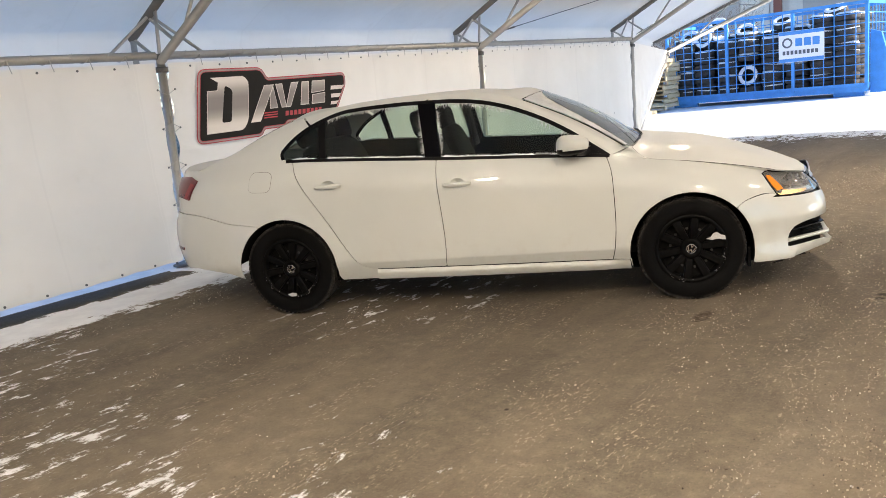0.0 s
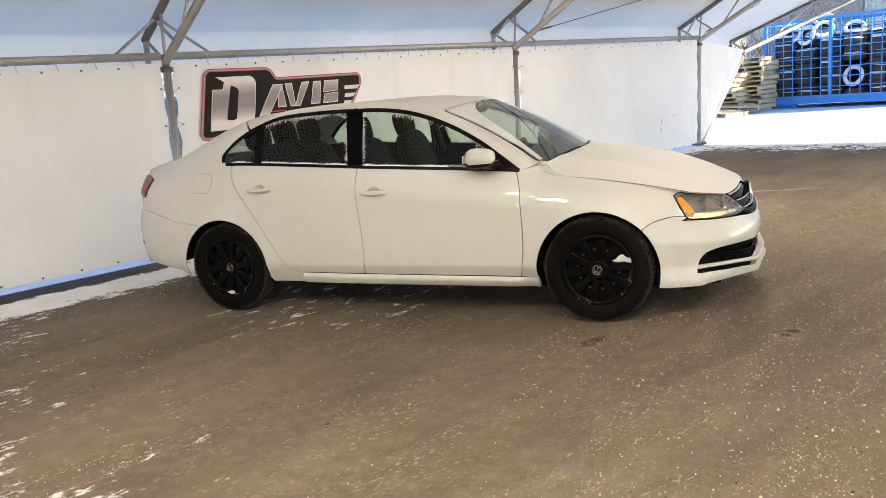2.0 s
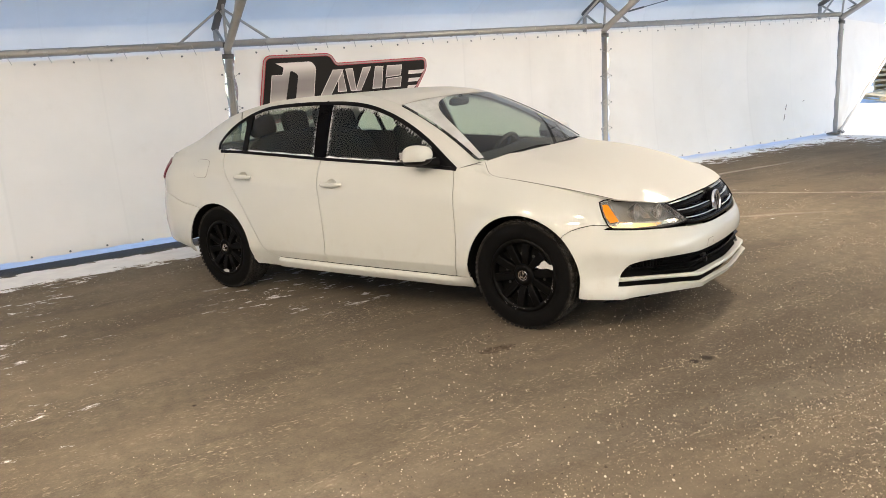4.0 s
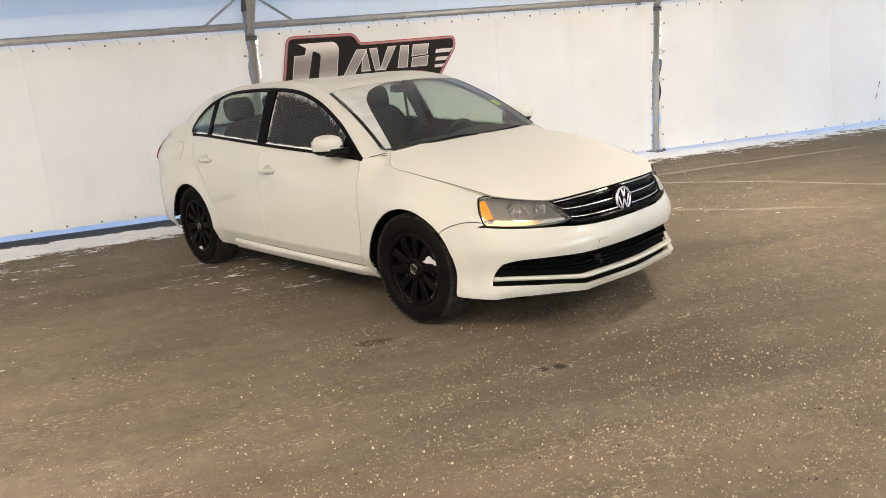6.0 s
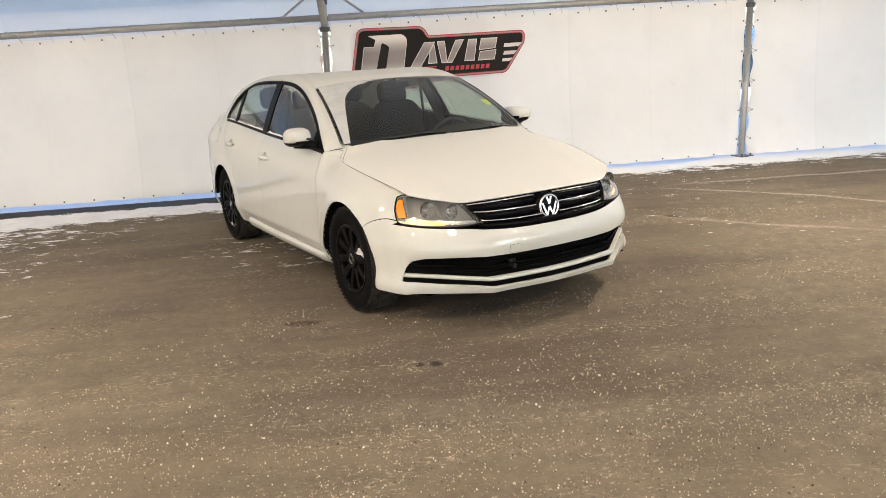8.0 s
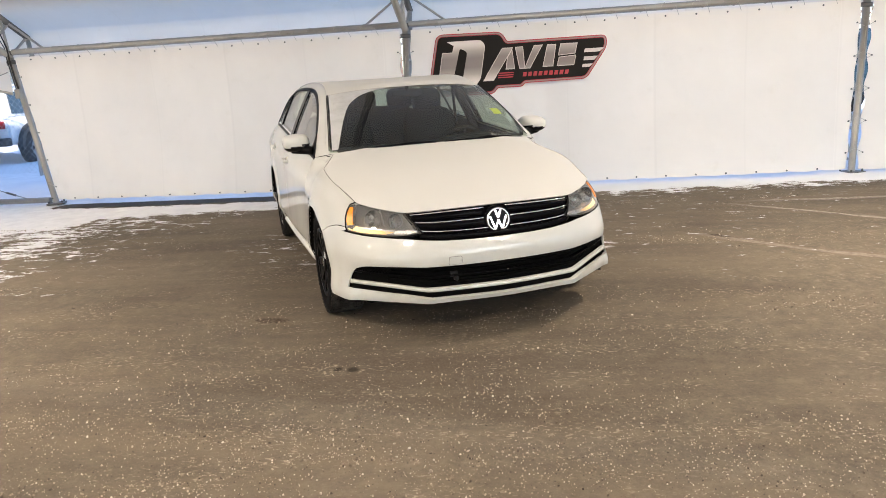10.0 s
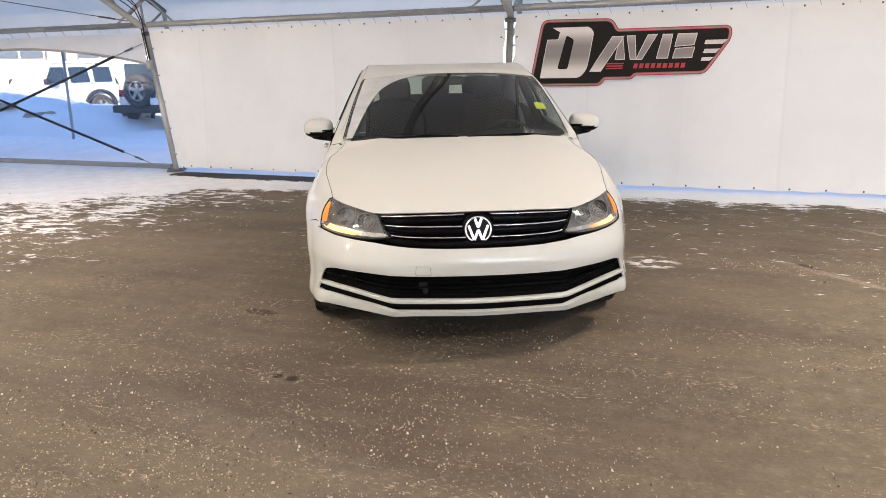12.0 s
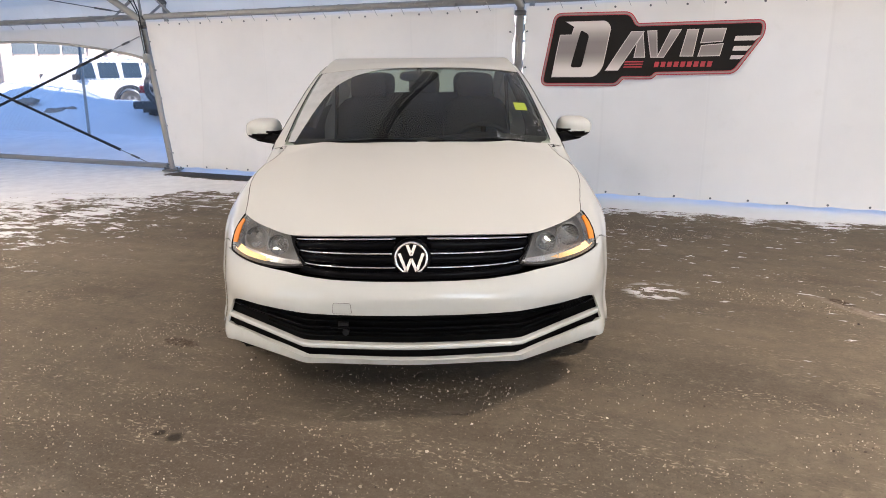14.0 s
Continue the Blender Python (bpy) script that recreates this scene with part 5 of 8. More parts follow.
# the bumper's corners stay wide down to the lip
nose_width = curve((0.17, 0.830), (0.20, 0.868), (0.23, 0.884), (0.262, 0.882), (0.33, 0.874), (0.40, 0.877), (0.47, 0.8825), (0.55, 0.881), (0.62, 0.880), (0.75, 0.884), (0.82, 0.885), (1.2, 0.885))
nose = curve((0.17, 2.14), (0.205, 2.212), (0.235, 2.236), (0.262, 2.238), (0.31, 2.220), (0.36, 2.206), (0.41, 2.212), (0.46, 2.217), (0.50, 2.212), (0.55, 2.192),
             (0.60, 2.168), (0.65, 2.140), (0.70, 2.095), (0.74, 2.045), (0.80, 1.93))
nose_n = curve((0.20, 3.3), (0.30, 3.05), (0.41, 2.95), (0.60, 2.70), (0.75, 2.60))
tail = curve((0.20, -2.32), (0.30, -2.38), (0.45, -2.43), (0.55, -2.44), (0.66, -2.425), (0.75, -2.38), (0.95, -2.365), (1.02, -2.37), (1.08, -2.36))
plan_x = curve((-2.5, 0.965), (-1.9, 0.985), (-1.3, 0.998), (-0.6, 1.0), (-0.1, 0.999), (0.3, 0.991), (0.8, 0.979), (1.0, 0.981), (1.3, 0.995), (2.3, 0.995))

# arc length of a plan corner, for even steps round it
_th = np.linspace(0, math.pi / 2, 400)


def _arc(a, w, n):
    x, y = a * np.sin(_th) ** (2 / n), w * np.cos(_th) ** (2 / n)
    return np.concatenate([[0], np.cumsum(np.hypot(np.diff(x), np.diff(y)))])


ARC_F, ARC_R = _arc(0.87, 0.88, 2.8), _arc(0.98, 0.87, 3.2)
LEN_F, LEN_R = float(ARC_F[-1]), float(ARC_R[-1])


def roll_in(x, z):
    """How far the shoulder turns in below the belt line."""
    t = belt(x) - z
    if t < 0:
        t = 0.0
    f = 1 - smooth01((t / 0.21) ** (0.62 - 0.13 * smooth01((x - 0.85) / 0.2)))
    return edge_in(x) * f


def body(s, z, lift=0.0):
    """Right-hand outer skin. s is x along the side, then runs round the corners to the middle of the nose and tail."""
    w = half_width(z)
    if s > FRONT0:
        w += (nose_width(z) - w) * smooth01((s - 1.50) / 0.16)
        th = float(np.interp(s - FRONT0, ARC_F, _th))
        n, a = nose_n(z), nose(z) - FRONT0
        x = FRONT0 + a * math.sin(th) ** (2 / n)
        y = w * plan_x(min(x, 1.3)) * max(0.0, math.cos(th)) ** (2 / n)
        k = smooth01((0.45 - z) / 0.12) * smooth01((0.842 - y) / 0.09)
        if k > 0:   # the lower bumper is cut in straight facets
            kink = nose(z) - 0.030
            xp = nose(z) - 0.030 * smooth01(y / 0.42) if y < 0.42 else kink - (y - 0.42) * 0.80
            x += (xp - x) * k
    elif s < REAR0:
        th = float(np.interp(REAR0 - s, ARC_R, _th))
        n, a = 3.2, REAR0 - tail(z)
        x = REAR0 - a * math.sin(th) ** (2 / n)
        y = w * plan_x(x) * max(0.0, math.cos(th)) ** (2 / n)
    else:
        x, y = s, w * plan_x(s)
    swell = 0.0
    for c in (AXLE, -AXLE):   # flared arches
        r = math.hypot(x - c, z - HUB_Z)
        swell += 0.012 * math.exp(-((r - ARCH_R - 0.01) / 0.05) ** 2)
    share = min(1.0, y / 0.5)
    y -= roll_in(x, z) * share
    y += swell * share
    return Vector((x, -y, z))


def s_from_y(y, z):
    """Where on the front the half width is y."""
    lo, hi = FRONT0, FRONT0 + LEN_F
    for _ in range(22):
        mid = (lo + hi) / 2
        if -body(mid, z).y > y:
            lo = mid
        else:
            hi = mid
    return (lo + hi) / 2


def s_from_x(x, z):
    if x > FRONT0:
        n = nose_n(z)
        th = math.asin(max(0.0, min(1.0, ((x - FRONT0) / (nose(z) - FRONT0)))) ** (n / 2))
        return FRONT0 + float(np.interp(th, _th, ARC_F))
    if x < REAR0:
        th = math.asin(max(0.0, min(1.0, ((REAR0 - x) / (REAR0 - tail(z))))) ** 1.6)
        return REAR0 - float(np.interp(th, _th, ARC_R))
    return x


roof_mid = curve((0.30, 1.372), (0.1, 1.408), (-0.15, 1.434), (-0.45, 1.447), (-0.75, 1.440), (-1.0, 1.415), (-1.25, 1.372))

def rail_z(x):
    """Top edge of the side frame: windscreen edge, roof edge, rear window edge."""
    return RAIL(x)


RAIL = curve((-2.0, 1.045), (-1.8, 1.105), (-1.5, 1.225), (-1.25, 1.312), (-1.0, 1.362), (-0.75, 1.392), (-0.45, 1.402), (-0.15, 1.394), (0.1, 1.366), (0.335, 1.303),
             (0.60, 1.160), (0.80, 1.046), (0.977, 0.945))


def cabin(x, z, lift=0.0):
    """Right-hand side of the cabin above the belt."""
    b = belt(x)
    t = max(0.0, z - b)
    y0 = (half_width(b) * plan_x(x) - edge_in(x))
    y = y0 - 0.44 * t - 0.22 * t * t
    if x < -1.1:
        y -= 0.05 * smooth01((-1.1 - x) / 0.8) * smooth01(t / 0.1)
    k = rail_z(x) - z
    turn = 0.028 + 0.012 * smooth01((x - 0.3) / 0.6)
    y -= turn * (1 - smooth01(k / 0.055))
    return Vector((x, -(y + lift), z))


def skin(s, z, lift=0.0):
    """Side skin: below the belt the body, above it the cabin."""
    if z <= belt(s) or s > 1.0:
        return body(s, z, lift)
    return cabin(s, z, lift)


def line(*pts, n=12):
    """A smooth line through points of the plan or elevation."""
    ps = [Vector(p) for p in pts]
    out = []
    for i in range(len(ps) - 1):
        p0, p1, p2, p3 = ps[max(i - 1, 0)], ps[i], ps[i + 1], ps[min(i + 2, len(ps) - 1)]
        for j in range(n):
            t = j / n
            out.append(tuple(0.5 * ((2 * p1) + (p2 - p0) * t + (2 * p0 - 5 * p1 + 4 * p2 - p3) * t * t + (3 * p1 - p0 - 3 * p2 + p3) * t ** 3)))
    out.append(tuple(ps[-1]))
    return out


def arc(cx, cz, r, a0, a1, n=26):
    return [(cx + r * math.cos(radians(a0 + (a1 - a0) * i / n)), cz + r * math.sin(radians(a0 + (a1 - a0) * i / n))) for i in range(n + 1)]


def inside(p, poly):
    x, y = p
    c = False
    for (x0, y0), (x1, y1) in zip(poly, poly[1:] + poly[:1]):
        if (y0 > y) != (y1 > y) and x < (x1 - x0) * (y - y0) / (y1 - y0) + x0:
            c = not c
    return c


def spread(poly, step):
    """Puts even steps on an outline."""
    out = []
    n = len(poly)
    for i in range(n):
        a, b = Vector(poly[i]), Vector(poly[(i + 1) % n])
        k = max(1, int((b - a).length / step + 0.5))
        if (b - a).length < 1e-5:
            continue
        for j in range(k):
            out.append(tuple(a.lerp(b, j / k)))
    return out


def sheet(poly, fn, step=0.035, depth=0.012, mirror=False, holes=(), ridges=()):
    """A curved panel: an outline in the plane, filled with even triangles, laid on fn, with a turned-in edge."""
    poly = spread(poly, step)
    xs, ys = [p[0] for p in poly], [p[1] for p in poly]
    pts = [Vector(p) for p in poly]
    bp = np.array(poly)
    rows = int((max(ys) - min(ys)) / step) + 1
    cols = int((max(xs) - min(xs)) / step) + 1
    for i in range(cols + 1):
        for j in range(rows + 1):
            p = (min(xs) + (i + (0.5 if j % 2 else 0)) * step, min(ys) + j * step)
            if any(abs(p[1] - z) < step * 0.6 + 0.006 for z in ridges):
                continue
            if any(((p[0] - hx) / (rx + 0.012)) ** 2 + ((p[1] - hz) / (rz + 0.012)) ** 2 < 1 for hx, hz, rx, rz in holes):
                continue
            if inside(p, poly) and float(np.min(np.hypot(bp[:, 0] - p[0], bp[:, 1] - p[1]))) > step * 0.55:
                pts.append(Vector(p))
    for z in ridges:   # rows of points that hold a crease
        for dz in (-0.005, 0.0, 0.005):
            for x in np.arange(min(xs) + 0.01, max(xs), 0.012):
                p = (float(x), z + dz)
                if inside(p, poly) and float(np.min(np.hypot(bp[:, 0] - p[0], bp[:, 1] - p[1]))) > 0.006:
                    pts.append(Vector(p))
    for hx, hz, rx, rz in holes:
        pts += [Vector((hx + rx * math.cos(k * math.pi / 14), hz + rz * math.sin(k * math.pi / 14))) for k in range(28)]
    vs, _, fs, _, _, _ = flat_geometry.delaunay_2d_cdt(pts, [], [list(range(len(poly)))], 1, 1e-6)
    bm = bmesh.new()
    sgn = -1 if mirror else 1
    eps = 0.004
    out, norm = [], []
    for v in vs:
        p = fn(v[0], v[1])
        du = fn(v[0] + eps, v[1]) - fn(v[0] - eps, v[1])
        dv = fn(v[0], v[1] + eps) - fn(v[0], v[1] - eps)
        nrm = du.cross(dv)
        nrm = nrm.normalized() if nrm.length > 1e-12 else Vector((0, -1, 0))
        out.append(bm.verts.new((p.x, p.y * sgn, p.z)))
        norm.append(Vector((nrm.x, nrm.y * sgn, nrm.z)))
    for f in fs:
        if len(set(f)) < 3:
            continue
        mid = sum((vs[i] for i in f), Vector((0, 0))) / 3
        if any(((mid[0] - hx) / rx) ** 2 + ((mid[1] - hz) / rz) ** 2 < 1 for hx, hz, rx, rz in holes):
            continue
        try:
            face = bm.faces.new([out[i] for i in f])
        except ValueError:
            continue
        face.smooth = True
    bm.normal_update()
    bm.verts.index_update()
    total = 0.0
    for f in bm.faces:
        total += f.normal.dot(norm[f.verts[0].index]) * f.calc_area()
    if total < 0:
        bmesh.ops.reverse_faces(bm, faces=list(bm.faces))
    if depth:
        edges = [e for e in bm.edges if len(e.link_faces) == 1]
        start = {v.index: norm[v.index].copy() for e in edges for v in e.verts}
        for e in edges:
            e.smooth = False
        r = bmesh.ops.extrude_edge_only(bm, edges=edges)
        pair = {}
        known = set(edges)
        for e in edges:
            for f in e.link_faces:
                if len(f.verts) == 4:
                    for g in f.edges:
                        if g not in known and len({g.verts[0], g.verts[1]} & set(e.verts)) == 1:
                            va, vb = g.verts
                            a, b = (va, vb) if va in e.verts else (vb, va)
                            pair[b] = a
        for b, a in pair.items():
            b.co = a.co - start[a.index] * depth
        for f in bm.faces:
            if len(f.verts) == 4:
                f.smooth = False
    return bm


def flip_to(bm, toward):
    bm.normal_update()
    t = sum((f.normal.dot(toward) * f.calc_area() for f in bm.faces), 0.0)
    if t < 0:
        bmesh.ops.reverse_faces(bm, faces=list(bm.faces))
    return bm


# ---------------------------------------------------------------- the car: materials


def car_paint():
    m = Mat("white_car_paint")
    vec = m.coords()
    slow, fine = m.noise(2.2, 5, 0.6, vec), m.noise(420, 2, 0.5, vec)
    film = m.noise(14, 6, 0.7, vec)
    sep = m.t.nodes.new("ShaderNodeSeparateXYZ")
    m.link(vec, sep.inputs[0])
    base = m.mix(m.range(slow, 0.35, 0.7), (0.590, 0.605, 0.575), (0.565, 0.580, 0.55))
    splash = m.math("MULTIPLY", m.range(film, 0.50, 0.80, 0, 0.45), m.range(sep.outputs["Z"], 0.55, 0.18, 0.0, 1.0))
    base = m.mix(splash, base, (0.42, 0.37, 0.30))
    # a dry rime film dulls upward faces; their colour is lightened as if lit
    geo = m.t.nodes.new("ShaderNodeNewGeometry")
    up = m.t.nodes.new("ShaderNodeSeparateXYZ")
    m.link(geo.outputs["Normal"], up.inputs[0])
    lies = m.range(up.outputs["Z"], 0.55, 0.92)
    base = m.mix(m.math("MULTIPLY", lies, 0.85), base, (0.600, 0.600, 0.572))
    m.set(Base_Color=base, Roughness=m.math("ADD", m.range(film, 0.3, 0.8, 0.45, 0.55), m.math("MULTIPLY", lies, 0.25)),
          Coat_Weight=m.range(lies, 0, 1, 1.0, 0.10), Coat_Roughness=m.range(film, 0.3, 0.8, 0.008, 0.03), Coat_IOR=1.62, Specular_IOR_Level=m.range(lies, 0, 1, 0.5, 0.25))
    return m.m


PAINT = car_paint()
BLACK_TRIM = plain("black_trim", (0.005, 0.005, 0.006), 0.45, spec=0.09)
GLOSS_BLACK = plain("gloss_black", (0.003, 0.003, 0.004), 0.2, spec=0.06)
def tyre_rubber():
    """Black rubber, greyed by road salt towards the tread."""
    m = Mat("tyre_rubber")
    vec = m.coords()
    flat = m.t.nodes.new("ShaderNodeVectorMath")
    flat.operation = "MULTIPLY"
    flat.inputs[1].default_value = (1, 0, 1)
    m.link(vec, flat.inputs[0])
    size = m.t.nodes.new("ShaderNodeVectorMath")
    size.operation = "LENGTH"
    m.link(flat.outputs[0], size.inputs[0])
    fine, slow = m.noise(150, 5, 0.7, vec), m.noise(14, 5, 0.7, vec)
    salt = m.math("MULTIPLY", m.range(size.outputs["Value"], 0.296, 0.317), m.range(m.math("ADD", m.math("MULTIPLY", fine, 0.5), m.math("MULTIPLY", slow, 0.5)), 0.40, 0.66))
    base = m.ramp(slow, [(0.3, (0.0030, 0.0030, 0.0033)), (0.7, (0.0055, 0.0053, 0.0055))])
    m.set(Base_Color=m.mix(m.math("MULTIPLY", salt, 0.75), base, (0.13, 0.12, 0.11)), Roughness=0.8, Specular_IOR_Level=0.09)
    m.bump(fine, 0.3, 0.003)
    return m.m


RUBBER = tyre_rubber()
COVER_BLACK = plain("wheel_cover_black", (0.0024, 0.0024, 0.0026), 0.42, scale=20, vary=0.4, spec=0.09)
VENT_STEEL = plain("dull_steel", (0.05, 0.05, 0.05), 0.6, 0.3)
CHROME = plain("chrome", (0.80, 0.80, 0.80), 0.10, 1.0, vary=0.04)
SATIN = plain("satin_silver", (0.62, 0.62, 0.62), 0.25, 1.0, vary=0.08)
DARK_HOLLOW = plain("dark_hollow", (0.004, 0.004, 0.004), 0.9, spec=0.1)
CABIN_CLOTH = plain("charcoal_seat_cloth", (0.014, 0.014, 0.015), 0.9, scale=40, vary=0.3, bump=0.3, spec=0.2)
CABIN_PLASTIC = plain("charcoal_plastic", (0.010, 0.010, 0.011), 0.6, scale=40, bump=0.15, spec=0.25)
HEADLINER = plain("pale_headliner", (0.38, 0.36, 0.33), 0.9)
SIDE_GLASS = glass_material("side_glass", (0.68, 0.77, 0.69))
SCREEN_GLASS = glass_material("windscreen_glass", (0.74, 0.82, 0.74), body=0.006)
LAMP_GLASS = glass_material("lamp_lens", (0.93, 0.94, 0.93), gloss_face=0.06, body=0.075)
AMBER = plain("amber_reflector", (1.0, 0.27, 0.002), 0.35, coat=0.1)
SHUT_LINE = plain("shut_line_shade", (0.10, 0.095, 0.085), 0.8, spec=0.1)
SEAM_GREY = plain("seam_grey", (0.20, 0.195, 0.18), 0.6)
RED_LENS = plain("red_lens", (0.125, 0.006, 0.010), 0.3, coat=0.1)
RED_LIGHT = plain("bright_red_lens", (0.26, 0.010, 0.016), 0.3, coat=0.1)
REFLECTOR = plain("lamp_reflector", (0.55, 0.55, 0.55), 0.28, 1.0, vary=0.1)
LAMP_BEZEL = plain("lamp_bezel", (0.055, 0.055, 0.057), 0.36, 0.5)
LAMP_BACK = plain("lamp_back", (0.21, 0.21, 0.21), 0.45)
LAMP_SILVER = plain("lamp_silver", (0.36, 0.36, 0.36), 0.25, 0.8)
YELLOW_TAG = plain("yellow_sticker", (0.80, 0.82, 0.06), 0.6)
SCRAPE = plain("bare_scraped_plastic", (0.55, 0.55, 0.55), 0.45)


def glow(name, color, strength):
    """A lit lamp: brightest by its bulb at the outer end."""
    m = Mat(name)
    spots = m.noise(60, 3)
    sep = m.t.nodes.new("ShaderNodeSeparateXYZ")
    m.link(m.coords(), sep.inputs[0])
    near = m.range(m.math("ABSOLUTE", sep.outputs["Y"]), 0.575, 0.715, 0.05, 1.0)
    m.set(Base_Color=tuple(color), Roughness=0.3, Emission_Color=m.ramp(spots, [(0.3, tuple(c * 0.75 for c in color)), (0.7, color)]),
          Emission_Strength=m.math("MULTIPLY", near, strength))
    return m.m


LIT_AMBER = glow("lit_amber_bulb", (1.0, 0.60, 0.22), 1.0)


def frost_material():
    """Rime on glass: dense at the edges of a pane, broken into flakes and feathers."""
    m = Mat("frost")
    vec = m.coords()
    a, b = m.noise(9, 5, 0.7, vec), m.noise(260, 4, 0.7, vec)
    both = m.math("ADD", m.math("MULTIPLY", a, 0.5), m.math("MULTIPLY", b, 0.5))
    mask = m.range(both, 0.38, 0.62, 0.60, 0.84)
    tp = m.t.nodes.new("ShaderNodeBsdfTransparent")
    mx = m.t.nodes.new("ShaderNodeMixShader")
    m.set(Base_Color=(0.66, 0.68, 0.68), Roughness=0.7)
    m.link(mask, mx.inputs[0])
    m.link(tp.outputs[0], mx.inputs[1])
    m.link(m.b.outputs[0], mx.inputs[2])
    m.link(mx.outputs[0], m.out.inputs[0])
    return m.m


FROST = frost_material()


def rime_material(name, low, high):
    m = Mat(name)
    vec = m.coords()
    mp = m.node("ShaderNodeMapping")
    mp.inputs["Scale"].default_value = (1.0, 1.0, 0.35)
    m.link(vec, mp.inputs[0])
    a, b = m.noise(120, 6, 0.8, mp.outputs[0]), m.noise(16, 4, 0.7, vec)
    both = m.math("ADD", m.math("MULTIPLY", a, 0.6), m.math("MULTIPLY", b, 0.4))
    mask = m.range(both, low, high, 0.0, 0.92)
    tp = m.t.nodes.new("ShaderNodeBsdfTransparent")
    mx = m.t.nodes.new("ShaderNodeMixShader")
    m.set(Base_Color=(0.62, 0.64, 0.64), Roughness=0.8)
    m.link(mask, mx.inputs[0])
    m.link(tp.outputs[0], mx.inputs[1])
    m.link(m.b.outputs[0], mx.inputs[2])
    m.link(mx.outputs[0], m.out.inputs[0])
    return m.m


RIME = rime_material("window_rime", 0.30, 0.52)
THIN_RIME = rime_material("thin_rime", 0.54, 0.60)

# ---------------------------------------------------------------- the car: panels
car = empty("car", Matrix.Translation((0, 0.06, 0)))
tagged(car, "white four-door sedan with frosted windows and black wheel covers", "car")


def both_sides(name, poly, fn, material, step=0.035, depth=0.012, label="", parent=None, holes=(), ridges=()):
    """The same panel on the right and on the left."""
    made = []
    for mirror in (False, True):
        bm = sheet(poly, fn, step, depth, mirror, holes, ridges)
        made.append(part(name, bm, material, parent or car, label))
    return made


GAP = 0.0023
# window opening in elevation, from its lower front corner up over the top to the rear
DLO_TOP = line((0.872, 0.917), (0.755, 1.000), (0.62, 1.092), (0.445, 1.188), (0.262, 1.264), (0.078, 1.316), (-0.12, 1.343), (-0.345, 1.353), (-0.50, 1.356),
               (-0.745, 1.352), (-0.905, 1.336), (-1.075, 1.279), (-1.195, 1.214), (-1.275, 1.148), (-1.306, 1.108), (-1.292, 1.068), n=8)


def sill_z(x):
    return 0.284 - 0.013 * (x + 0.2)


def under_z(x):
    return 0.212 - 0.011 * x


REAR_GAP = line((-1.225, 1.047), (-1.190, 0.940), (-1.094, 0.778), (-0.994, 0.620), (-0.892, 0.448), (-0.830, 0.358), (-0.760, 0.310), (-0.690, 0.292), n=8)
MID_GAP = line((-0.222, 0.985), (-0.219, 0.860), (-0.200, 0.562), (-0.197, 0.415), (-0.208, 0.284), n=6)
FRONT_GAP = line((0.853, 0.912), (0.880, 0.808), (0.888, 0.600), (0.886, 0.460), (0.873, 0.338), (0.856, 0.270), n=6)


def shifted(pts, dx, dz=0.0):
    return [(x + dx, z + dz) for x, z in pts]


# front door
poly = ([(x, belt(x) - 0.004) for x in np.linspace(0.846, -0.215, 24)] + shifted(MID_GAP, GAP)[1:-1]
        + [(x, sill_z(x) + 0.004) for x in np.linspace(-0.204, 0.853, 24)] + shifted(FRONT_GAP, -GAP)[-2:0:-1])
FRONT_DOORS = both_sides("front_door", poly, skin, PAINT, 0.02, holes=[(-0.085, 0.829, 0.046, 0.031)], ridges=(0.343,))
# rear door
poly = ([(x, belt(x) - 0.004) for x in np.linspace(-0.229, -1.216, 22)] + shifted(REAR_GAP, 1.9 * GAP, 1.2 * GAP)[1:-1]
        + [(x, sill_z(x) + 0.004) for x in np.linspace(-0.685, -0.214, 10)] + shifted(MID_GAP, -GAP)[-2:0:-1])
REAR_DOORS = both_sides("rear_door", poly, skin, PAINT, 0.02, holes=[(-0.962, 0.877, 0.046, 0.031)], ridges=(0.343,))

# dark rubber behind the shut lines


def seal(pts, mirror, width=0.034, deep=0.009):
    bm = bmesh.new()
    sgn = -1 if mirror else 1
    rows = []
    for i in range(len(pts)):
        a, b = Vector(pts[max(0, i - 1)]), Vector(pts[min(len(pts) - 1, i + 1)])
        d = (b - a).normalized()
        nn = Vector((-d.y, d.x)) * width / 2
        row = []
        for e in (-1, 1):
            q = skin(pts[i][0] + nn.x * e, pts[i][1] + nn.y * e)
            row.append(bm.verts.new((q.x, (q.y + deep) * sgn, q.z)))
        rows.append(row)
    for a, b in zip(rows, rows[1:]):
        bm.faces.new((a[0], b[0], b[1], a[1]))
    part("door_seal", bm, DARK_HOLLOW, car)


for mirror in (False, True):
    for pts in (REAR_GAP, MID_GAP[1:-1], FRONT_GAP[1:-1], [(float(x), sill_z(x)) for x in np.linspace(-0.70, 0.85, 24)]):
        seal([(float(x), float(z)) for x, z in pts], mirror)

# sill below the doors
poly = ([(x, sill_z(x) - 0.003) for x in np.linspace(-0.687, 0.858, 30)] + [(0.962, sill_z(0.96) - 0.004), (0.968, under_z(0.96))]
        + [(x, under_z(x)) for x in np.linspace(0.93, -0.687, 28)])


def rocker(x, z):
    """The sill stands a little proud of the doors above a short ledge."""
    drop = sill_z(x) - 0.003 - z
    q = body(x, z)
    fade = smooth01((0.93 - x) / 0.15)
    return Vector((x, q.y - fade * (0.024 * smooth01(drop / 0.016)), z))


both_sides("sill", poly, rocker, PAINT, 0.012)

